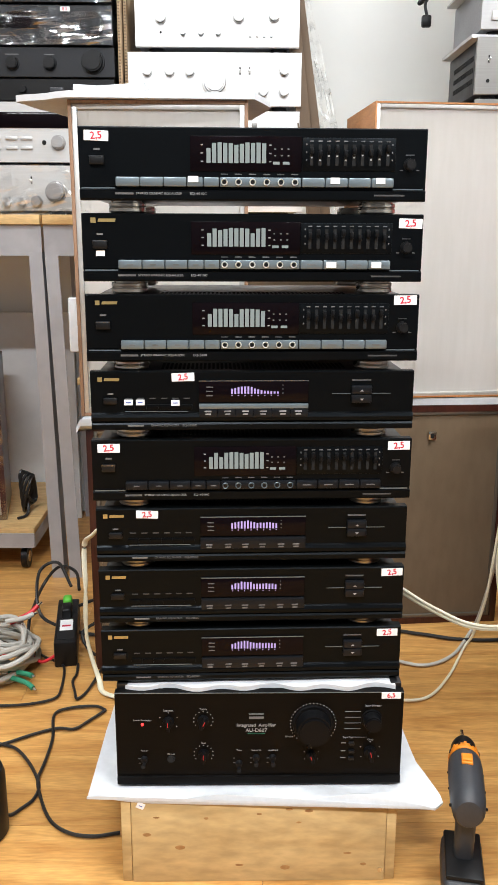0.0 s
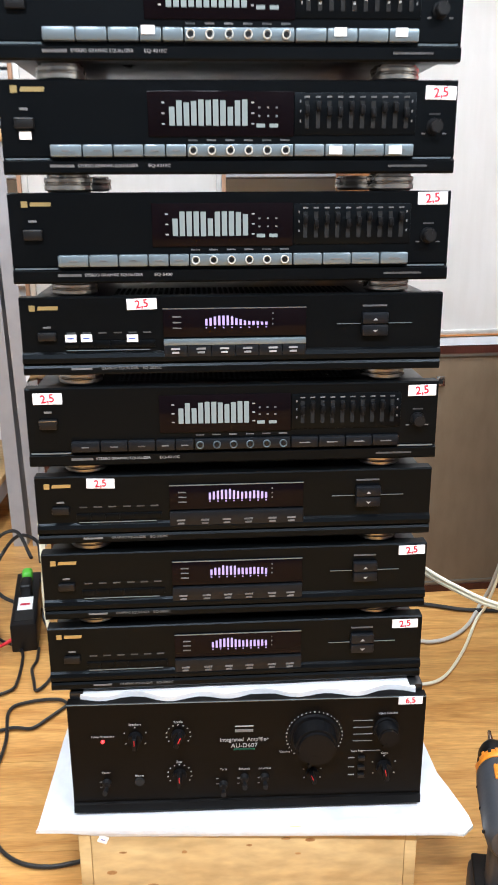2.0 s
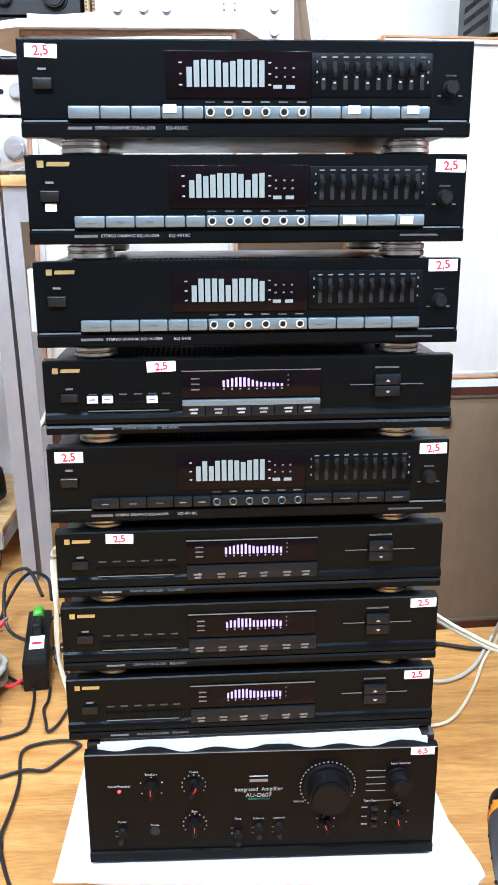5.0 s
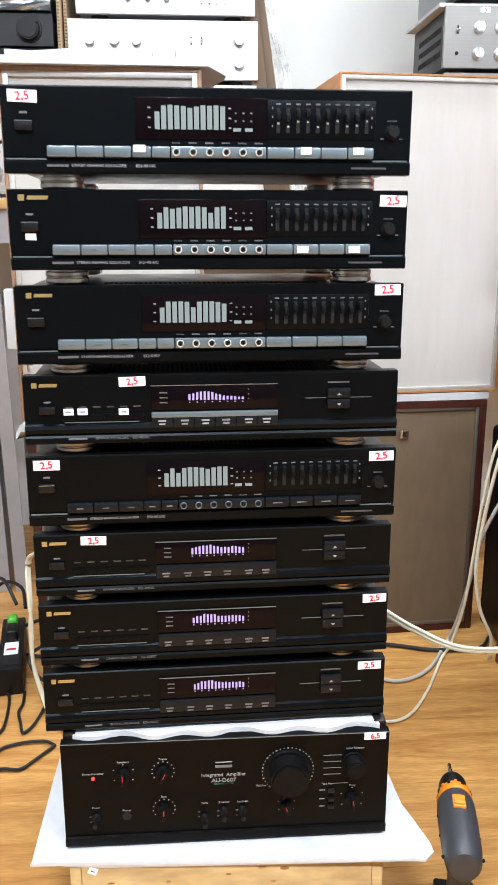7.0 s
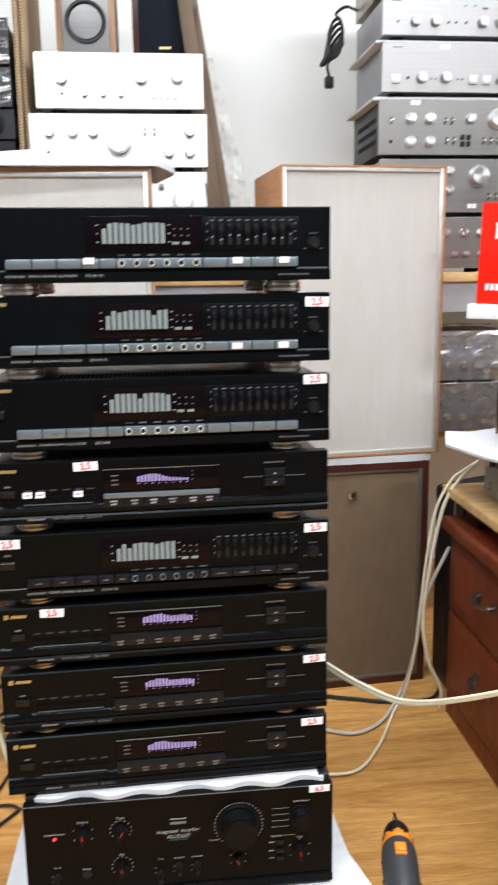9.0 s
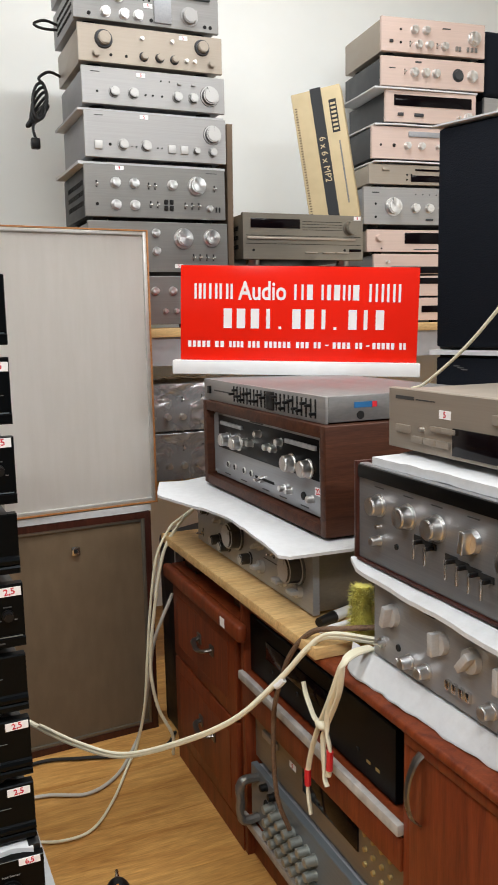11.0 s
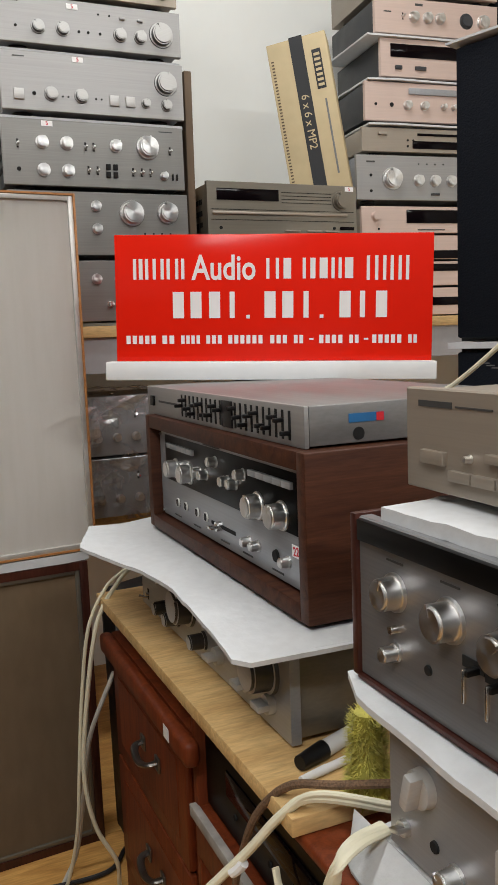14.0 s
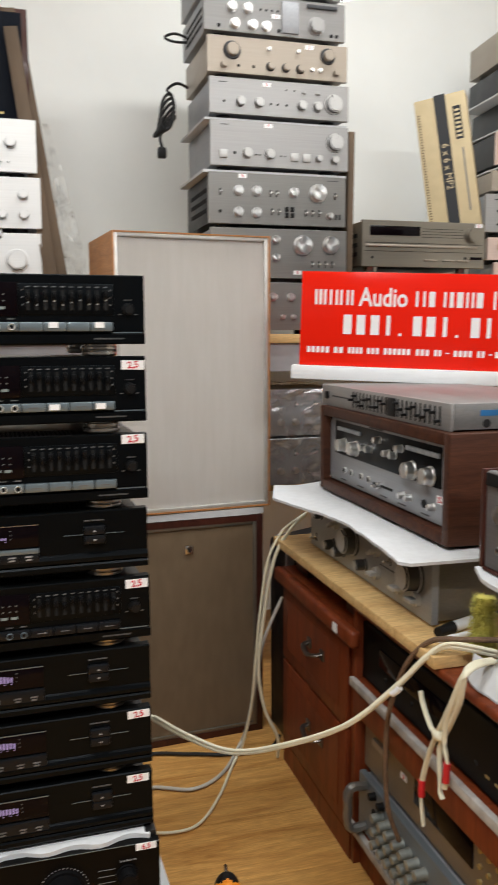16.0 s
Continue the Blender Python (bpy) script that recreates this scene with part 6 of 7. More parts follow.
def walnut_amplifier():
    w, h, d = 0.562, 0.182, 0.31
    a = thing("walnut_amplifier", FACE(0.709, 0.338, 0.683), "vintage amplifier in a walnut case with a black and steel front", "amplifier")
    t = 0.020
    block("case_side", WALNUT, a, -w / 2, -w / 2 + t, -0.015, d, 0, h, 0.002)
    block("case_side", WALNUT, a, w / 2 - t, w / 2, -0.015, d, 0, h, 0.002)
    block("case_top", WALNUT, a, -w / 2 + t, w / 2 - t, -0.015, d, h - t, h, 0.001)
    block("case_bottom", WALNUT, a, -w / 2 + t, w / 2 - t, -0.015, d, 0, t, 0.001)
    block("case_back", WALNUT, a, -w / 2 + t, w / 2 - t, d - 0.01, d - 0.002, t, h - t)
    pw = w - 2 * t - 0.012
    block("front_panel", SATIN, a, -pw / 2, pw / 2, 0.0, 0.01, t + 0.004, h - t - 0.004, 0.001, "brushed steel front panel")
    block("black_field", BLACK, a, -pw / 2 + 0.030, pw / 2 - 0.022, -0.001, 0.0, 0.084, h - 0.028, 0.0004, "glossy black upper field")
    f = lambda q: q * pw
    for x, r, ln in ((-0.341, 0.0135, 0.019), (-0.222, 0.0140, 0.019), (0.257, 0.0150, 0.020), (0.384, 0.0150, 0.020)):
        knob(a, f(x), 0.106 if x < 0 else 0.101, r, ln, KNOBBRIGHT)
    for x, z in ((-0.135, 0.114), (-0.086, 0.114), (-0.012, 0.137), (0.071, 0.117), (0.122, 0.117), (0.173, 0.133)):
        knob(a, f(x), z, 0.0068, 0.014, KNOBBRIGHT)
    for x in (-0.29, 0.33):
        for k in range(5):
            put("key", box_mesh("key", SATIN, 0.0225, 0.005, 0.008, 0.0008), a, pose(f(x) + (k - 2) * 0.0232, -0.003, 0.139))
    for x in (-0.337, -0.267, -0.171, -0.10):
        knob(a, f(x), 0.053, 0.0065, 0.003, HOLE, "jack", name="jack")
        ring_jack(a, f(x), 0.053, 0.0070, -0.0005)
    sheet_bar(a, "slot", HOLE, f(0.02), 0.050, 0.085, 0.005)
    knob(a, f(0.0), 0.050, 0.007, 0.018, CHROME, "bar", 90)
    for x in (0.192, 0.243, 0.406):
        knob(a, f(x), 0.050, 0.0062, 0.012, KNOBBRIGHT)
    knob(a, f(0.345), 0.050, 0.0075, 0.003, HOLE, "jack", name="jack")
    for x in (-0.487, 0.487):
        for z in (0.028, h - 0.028):
            knob(a, f(x), z, 0.004, 0.003, CHROME, "jack", name="screw")
    price(a, f(0.448), 0.066, "22", 0.022, 0.014)
    for k in range(8):
        sheet_bar(a, "badge", DARKINK, f(-0.1) + k * 0.008, h - 0.0245, 0.006, 0.005)
    for x in (-0.35, -0.18, 0.03, 0.18, 0.35):
        sheet_bar(a, "print", DARKINK, f(x), 0.032, 0.03, 0.002)
    return a


walnut_amplifier()


def silver_equalizer():
    w, h, d = 0.562, 0.045, 0.30
    a = thing("silver_equalizer", FACE(0.707, 0.361, 0.8655), "slim silver graphic equalizer with black sliders, standing under the sign", "equalizer")
    block("body", SILVERDARK, a, -w / 2, w / 2, 0.006, d, 0.002, h, 0.0015)
    block("front_panel", SILVER, a, -w / 2, w / 2, 0, 0.0058, 0.0, h, 0.0012)
    for i in range(22):
        if i in (10, 11):
            continue
        x = (-0.19 + i * 0.63 / 21) * w
        sheet_bar(a, "slot", HOLE, x, h / 2, 0.005, 0.032)
        put("slider", box_mesh("slider", BLACKPLASTIC, 0.006, 0.012, 0.005, 0.001), a, pose(x, -0.006, h / 2 + 0.009 * math.sin(i * 1.7)))
    put("window", box_mesh("window", BLACKPLASTIC, 0.034, 0.003, 0.034, 0.001), a, pose(0.125 * w, -0.001, h / 2))
    put("key", box_mesh("key", BLACKPLASTIC, 0.014, 0.005, 0.016, 0.001), a, pose(-0.44 * w, -0.002, h / 2))
    sheet_bar(a, "print", DARKINK, -0.31 * w, h / 2, 0.09, 0.003)
    lab = put("label", box_mesh("label", BLUELABEL, 0.0008, 0.044, 0.0095), a, pose(w / 2 + 0.0006, 0.075, 0.029), "blue and red sticker on the side")
    put("label_red", box_mesh("label_red", REDTAPE, 0.0008, 0.009, 0.0092), lab, pose(0.0006, 0.0165, 0))
    bm = bmesh.new()
    add_cyl(bm, 0.007, 0.007, 0.002, pose(w / 2, 0.065, 0.012, 0, 90, 0), 16)
    part("side_hole", bm, HOLE, a)
    return a


silver_equalizer()


# ---- the red sign ----
def sign():
    s = thing("shop_sign", pose(0.919, 0.602, 0.9105, 0, 1.9, -25.4), "glossy red acrylic sign with white lettering in a white base", "sign")
    w = 0.535
    block("base", WHITEPLASTIC, s, -w / 2 - 0.016, w / 2 + 0.006, -0.022, 0.022, 0.0, 0.031, 0.002, "white sign base")
    block("plate", REDSIGN, s, -w / 2, w / 2, -0.002, 0.002, 0.0315, 0.243, 0.001, "glossy red plate")
    bars = lambda z, h, spans: [sheet_bar(s, "letter_bar", SIGNWHITE, (a + b_) / 2 * w, z, (b_ - a) * w, h, -0.0026) for a, b_ in spans]
    # names, number and address as plain bars, the plain word lettered
    bars(0.186, 0.034, [(-0.442, -0.432), (-0.424, -0.412), (-0.404, -0.394), (-0.38, -0.37), (-0.355, -0.345), (-0.336, -0.326), (-0.309, -0.299), (-0.29, -0.28)])
    lettering(s, "Audio", 0.058, SIGNWHITE, -0.155 * w, 0.186, -0.0026, squeeze=0.76)
    bars(0.186, 0.034, [(-0.022, -0.012), (0.008, 0.018), (0.032, 0.056), (0.092, 0.102), (0.116, 0.132), (0.145, 0.17), (0.182, 0.192), (0.204, 0.214), (0.224, 0.25)])
    bars(0.186, 0.040, [(0.292, 0.302), (0.318, 0.328), (0.343, 0.353), (0.366, 0.376), (0.391, 0.401), (0.414, 0.424)])
    bars(0.126, 0.044, [(-0.318, -0.283), (-0.262, -0.227), (-0.203, -0.168), (-0.138, -0.122), (-0.028, 0.007), (0.028, 0.063), (0.095, 0.111), (0.208, 0.243), (0.272, 0.288), (0.322, 0.357)])
    bars(0.106, 0.006, [(-0.086, -0.074), (0.146, 0.158)])
    for a, b_ in ((-0.468, -0.368), (-0.353, -0.308), (-0.293, -0.228), (-0.213, -0.158), (-0.143, -0.028), (-0.01, 0.05), (0.065, 0.1), (0.145, 0.225), (0.24, 0.275), (0.312, 0.41), (0.425, 0.458)):
        n = max(2, round((b_ - a) / 0.0185))
        bars(0.068, 0.014, [(a + (b_ - a) * i / n, a + (b_ - a) * (i + 0.66) / n) for i in range(n)])
    bars(0.068, 0.003, [(0.113, 0.127), (0.286, 0.3)])
    return s


sign()

# ---- the near amplifiers ----
foam_sheet("foam_sheet", [(0.6635, -0.82), (0.6635, -0.09), (0.9, -0.085), (0.9, -0.82)], 0.5325, 0.033, "white packing foam block on the cabinet under an amplifier", 0.0005, 40)
def foam_edge(y):
    """Where the hanging edge of the thin sheet lies."""
    return min(0.655, 0.637 + max(0, -0.12 - y) * 0.055 + 0.0022 * math.sin(y * 61) + 0.0012 * math.sin(y * 143)) + (0.0 if y < -0.11 else (y + 0.11) * 0.6)


EDGE_Y = [-0.82 + 0.02 * i for i in range(38)]
foam_sheet("foam_sheet", [(foam_edge(y), y) for y in EDGE_Y] + [(0.663, -0.08), (0.663, -0.82)], 0.5625, 0.003, "thin ragged packing foam hanging over the cabinet edge", 0.0015, 41,
           lambda x, y: 0.0285 * max(0, 0.663 - x) / max(0.004, 0.663 - foam_edge(y)), 40)
KB = "bar"
hifi("amplifier", FACE(0.663, -0.355, 0.566), 0.43, 0.121, 0.34, SATIN, GREYCOVER, "steel-fronted amplifier with bar-shaped knobs between foam sheets",
     [("k", -0.39, 0.60, 0.0155, 0.019, SILVERPALE, KB, 15), ("k", -0.144, 0.60, 0.0155, 0.019, SILVERPALE, KB, 0), ("k", -0.003, 0.60, 0.0155, 0.019, SILVERPALE, KB, 40), ("k", 0.133, 0.60, 0.016, 0.019, SILVERPALE, KB, 0), ("k", 0.34, 0.6, 0.017, 0.018),
      ("k", -0.30, 0.17, 0.009, 0.016), ("k", -0.213, 0.18, 0.009, 0.016), ("k", 0.075, 0.20, 0.009, 0.016), ("k", 0.2, 0.2, 0.009, 0.016), ("k", -0.45, 0.2, 0.007, 0.012, None, KB, 70), ("j", -0.36, 0.25, 0.005)]
     + row("b", (-0.105, -0.075, -0.045, -0.015), 0.2, 0.018, 0.1, CHROME) + [("t", x, 0.82, 0.05, 0.0015) for x in (-0.2, -0.05, 0.1)], foot=0.004)
foam_sheet("foam_sheet", [(0.628, -0.56), (0.64, -0.3), (0.645, -0.12), (0.66, -0.08), (0.95, -0.08), (0.95, -0.58)], 0.6875, 0.006,
           "white packing foam sheet between two amplifiers", 0.0024, 44, lambda x, y: 0.35 * max(0, 0.66 - x), 26)
a = hifi("amplifier", FACE(0.663, -0.315, 0.6955), 0.43, 0.139, 0.32, SATINDARK, WALNUT, "steel-fronted amplifier with turned knobs, black top strip and dark wood case",
         [("b", 0, 0.925, 0.985, 0.13, BLACKSATIN), ("k", -0.38, 0.62, 0.0135, 0.017), ("k", -0.22, 0.61, 0.0145, 0.018), ("k", -0.077, 0.60, 0.0145, 0.018), ("k", 0.08, 0.60, 0.0145, 0.019, None, KB, 10), ("k", 0.263, 0.56, 0.021, 0.021),
          ("k", 0.42, 0.6, 0.015, 0.018), ("k", -0.38, 0.26, 0.0065, 0.014), ("k", 0.263, 0.16, 0.0115, 0.015), ("j", -0.28, 0.27, 0.004), ("k", -0.38, 0.4, 0.0035, 0.006, CHROME, "jack"), ("t", -0.4, 0.93, 0.14, 0.006, DIMINK),
          ("t", 0.0, 0.91, 0.12, 0.003, DIMINK)] + [("t", x, 0.8, 0.05, 0.0015) for x in (-0.38, -0.22, -0.08, 0.08)], foot=0.004)
for s_ in (-1, 1):
    block("case_side", MAHOGANY, a, s_ * 0.2195 - 0.004, s_ * 0.2195 + 0.004, -0.004, 0.32, 0.002, 0.141, 0.001)
block("case_bottom", MAHOGANY, a, -0.2155, 0.2155, -0.004, 0.012, 0.0005, 0.0038)
for x, z in ((-0.15, 0.35), (-0.095, 0.33), (0.0, 0.29), (0.05, 0.275), (0.1, 0.26), (0.15, 0.245)):
    z0 = 0.004 + z * 0.135
    sheet_bar(a, "lever_slot", HOLE, x * 0.43 - 0.004, z0 + 0.012, 0.023, 0.008, -0.0012)
    stalk = put("lever_stalk", box_mesh("lever_stalk", BLACKPLASTIC, 0.006, 0.012, 0.005, 0.001), a, pose(x * 0.43, -0.006, z0 + 0.010), "black lever stalk")
    put("lever", box_mesh("lever", CHROME, 0.0026, 0.003, 0.024, 0.0008), stalk, pose(0, -0.0065, -0.009), "slim chrome lever")
foam_sheet("foam_sheet", [(0.668, -0.54), (0.672, -0.3), (0.67, -0.12), (0.95, -0.105), (0.95, -0.53)], 0.834, 0.012, "white packing foam on an amplifier under the disc player", 0.0035, 48, None, 26)
hifi("disc_player", FACE(0.712, -0.314, 0.845), 0.43, 0.093, 0.30, CHAMPAGNE, CHAMPAGNE, "champagne disc player with a dark window and disc drawer",
     [("w", 0.15, 0.27, 0.62, 0.42), ("b", 0.08, 0.70, 0.12, 0.14, CHAMPAGNE), ("b", 0.22, 0.70, 0.32, 0.09, CHAMPAGNE), ("p", -0.2, 0.66, "5"), ("b", -0.41, 0.34, 0.07, 0.13, CHAMPAGNE), ("k", -0.31, 0.38, 0.003, 0.006)]
     + [("b", x, 0.2, 0.06, 0.1, CHAMPAGNE) for x in (-0.33, -0.265, -0.2)] + [("b", x, 0.42, 0.06, 0.08, CHAMPAGNE) for x in (-0.23, -0.175)] + [("t", -0.41, 0.85, 0.1, 0.005), ("t", -0.3, 0.84, 0.1, 0.0015), ("t", -0.13, 0.3, 0.01, 0.004, WHITEINK)],
     "disc player", foot=0.010, foot_mat=FOOT)


# ---- small things on the board ----
def pen(name, a, b_, r, mat, cap, label):
    a, b_ = Vector(a), Vector(b_)
    p = thing(name, Matrix.Translation(a) @ (b_ - a).to_track_quat("Z", "Y").to_matrix().to_4x4(), label, "pen")
    n = (b_ - a).length
    bm = bmesh.new()
    add_cyl(bm, r, r, n * 0.62, pose(0, 0, n * 0.69), 16)
    part("barrel", bm, mat, p, "", True)
    bm = bmesh.new()
    add_cyl(bm, r * 0.85, r * 1.1, n * 0.38, pose(0, 0, n * 0.19), 16)
    part("cap", bm, cap, p, "", True)


pen("marker_pen", (0.660, 0.020, 0.5605), (0.75, 0.055, 0.5605), 0.009, WHITEPLASTIC, BLACKPLASTIC, "black and white marker pen lying on the board")
pen("ballpoint_pen", (0.650, -0.002, 0.556), (0.735, 0.018, 0.556), 0.0045, WHITEPLASTIC, WHITEPLASTIC, "thin white pen lying on the board")
bm = bmesh.new()
rnd = random.Random(8)
for k in range(5200):
    h = rnd.uniform(0, 0.085)
    an, rr = rnd.uniform(0, 6.28), 0.023 * math.sqrt(rnd.random()) * (1 - 0.35 * h / 0.085)
    p = Vector((0.695 + rr * math.cos(an), -0.052 + rr * math.sin(an), 0.5515 + h))
    q = p + Vector((math.cos(an) * rnd.uniform(0.002, 0.009), math.sin(an) * rnd.uniform(0.002, 0.009), rnd.uniform(-0.003, 0.006)))
    side = Vector((-math.sin(an), math.cos(an), 0)) * 0.0007
    bm.faces.new([bm.verts.new(p - side), bm.verts.new(p + side), bm.verts.new(q)])
add_cyl(bm, 0.018, 0.012, 0.085, pose(0.695, -0.052, 0.594), 12)
tagged(part("duster", bm, FLUFF, None), "fluffy yellow-green duster standing on the board", "duster")

# ---- cables by the desk ----
tagged(cable("speaker_cable", [(0.15, 0.42, 0.40), (0.20, 0.372, 0.368), (0.259, 0.316, 0.337), (0.315, 0.262, 0.317), (0.378, 0.201, 0.312), (0.455, 0.128, 0.352), (0.528, 0.058, 0.41), (0.584, 0.004, 0.489),
                     (0.615, -0.03, 0.545), (0.640, -0.050, 0.566), (0.70, -0.094, 0.562)], 0.0047, CREAM, "thick cream twin cable looping from the stack to the desk"), group="cream cables")
bm = bmesh.new()
add_tube(bm, [(0.578, 0.008, 0.476), (0.583, 0.003, 0.482), (0.587, -0.001, 0.489)], 0.0058, 10)
tagged(part("cable_tie", bm, WHITEPLASTIC, None, "", True), "small white cable tie round the cream cable", "cable tie")
cable("speaker_cable", [(0.261, 0.310, 0.343), (0.317, 0.257, 0.323), (0.380, 0.196, 0.318), (0.457, 0.123, 0.358), (0.530, 0.053, 0.416), (0.586, -0.001, 0.495), (0.617, -0.035, 0.551), (0.642, -0.055, 0.572), (0.70, -0.099, 0.568)],
      0.0030, CREAM, "second strand of the cream cable", group="cream cables")
tails = thing("cable_tails", pose(0, 0, 0), "bundle of cream cable ends knotted together over the cabinet edge", "cable", "cream cables")
for k, pts in enumerate(([(0.668, -0.118, 0.570), (0.634, -0.128, 0.572), (0.615, -0.134, 0.562), (0.611, -0.116, 0.52), (0.610, -0.098, 0.485), (0.610, -0.076, 0.448), (0.611, -0.049, 0.397), (0.611, -0.031, 0.335), (0.611, -0.041, 0.283)],
                         [(0.668, -0.123, 0.570), (0.634, -0.133, 0.572), (0.613, -0.139, 0.562), (0.609, -0.124, 0.52), (0.608, -0.106, 0.485), (0.609, -0.098, 0.447), (0.610, -0.106, 0.416), (0.610, -0.100, 0.376)],
                         [(0.668, -0.128, 0.570), (0.634, -0.138, 0.572), (0.611, -0.144, 0.562), (0.612, -0.131, 0.52), (0.613, -0.112, 0.485), (0.613, -0.088, 0.445), (0.613, -0.079, 0.421), (0.613, -0.082, 0.369), (0.613, -0.091, 0.354)],
                         [(0.611, -0.082, 0.450), (0.610, -0.062, 0.447), (0.610, -0.045, 0.459), (0.610, -0.030, 0.475), (0.610, -0.023, 0.490)])):
    cable("tail", pts, 0.0029, CREAM, "", parent=tails, flat=1.5)
bm = bmesh.new()
bmesh.ops.create_uvsphere(bm, u_segments=14, v_segments=10, radius=0.0095, matrix=pose(0.609, -0.080, 0.447) @ Matrix.Diagonal((0.8, 1.3, 0.8, 1)))
part("knot", bm, CREAM, tails, "", True)
for p, q in (((0.611, -0.0325, 0.352), (0.611, -0.0325, 0.326)), ((0.610, -0.1055, 0.418), (0.610, -0.1035, 0.388))):
    bm = bmesh.new()
    add_tube(bm, [p, ((p[0] + q[0]) / 2, (p[1] + q[1]) / 2, (p[2] + q[2]) / 2), q], 0.0052, 10)
    part("red_tape", bm, REDTAPE, tails, "red tape round a cable end", True)
cable("braided_cable", [(0.72, -0.10, 0.585), (0.66, -0.06, 0.578), (0.628, -0.02, 0.565), (0.612, 0.02, 0.52), (0.607, 0.055, 0.455), (0.605, 0.077, 0.39), (0.606, 0.081, 0.30), (0.612, 0.078, 0.235), (0.632, 0.078, 0.18)],
      0.0042, BROWNCABLE, "brown braided cable hanging into the rack amplifier")
cable("speaker_cable", [(0.70, 0.72, 0.60), (0.66, 0.70, 0.585), (0.628, 0.69, 0.565), (0.592, 0.68, 0.504), (0.573, 0.68, 0.385), (0.560, 0.68, 0.25), (0.552, 0.69, 0.14), (0.535, 0.71, 0.04), (0.514, 0.705, 0.008),
                        (0.446, 0.578, 0.006), (0.38, 0.489, 0.006), (0.317, 0.475, 0.006), (0.25, 0.50, 0.006)], 0.0032, CREAM, "thin cream cable hanging from the desk to the floor", group="cream cables")
cable("speaker_cable", [(0.69, 0.70, 0.60), (0.649, 0.68, 0.576), (0.606, 0.67, 0.515), (0.580, 0.67, 0.385), (0.566, 0.67, 0.251), (0.580, 0.67, 0.15), (0.614, 0.675, 0.071), (0.622, 0.70, 0.008)], 0.0040, CREAM,
      "white cable hanging beside the desk", group="white cables")
cable("speaker_cable", [(0.64, 0.72, 0.40), (0.59, 0.71, 0.30), (0.575, 0.72, 0.2), (0.565, 0.77, 0.06), (0.545, 0.775, 0.008), (0.475, 0.668, 0.006), (0.397, 0.622, 0.006), (0.312, 0.654, 0.006), (0.2, 0.66, 0.006)], 0.0042, WHITECABLE,
      "grey-white cable trailing over the floor", group="white cables")
cable("mains_lead", [(0.66, 0.80, 0.008), (0.613, 0.748, 0.006), (0.508, 0.75, 0.006), (0.418, 0.779, 0.006), (0.30, 0.80, 0.006), (0.1, 0.7, 0.006)], 0.0045, BLACKCABLE, "black lead along the foot of the loudspeaker")
cable("speaker_cable", [(0.98, -0.50, 1.45), (0.955, -0.30, 1.25), (0.932, -0.152, 1.118), (0.915, -0.019, 0.995), (0.903, 0.08, 0.926), (0.90, 0.12, 0.912)], 0.0028, CREAM, "cream cable strung down to the equalizer", group="cream cables")
# film-wrapped bundle between loudspeaker and desk
bm = bmesh.new()
add_box(bm, 0.665, 0.80, 0.735, 0.9, 0.0, 0.52, 0.02, 3)
for v in bm.verts:
    v.co += Vector((1, 1, 1)) * 0.012 * noise.noise(v.co * 22)
b0 = tagged(part("dark_parcel", bm, BLACKPLASTIC, None), "dark parcel wrapped in plastic beside the desk", "parcel")
bm = bmesh.new()
add_box(bm, 0.648, 0.668, 0.712, 0.722, 0.0, 0.531, 0.001)
tagged(part("metal_strip", bm, GALV, None), "grey metal upright standing beside the desk", "upright")
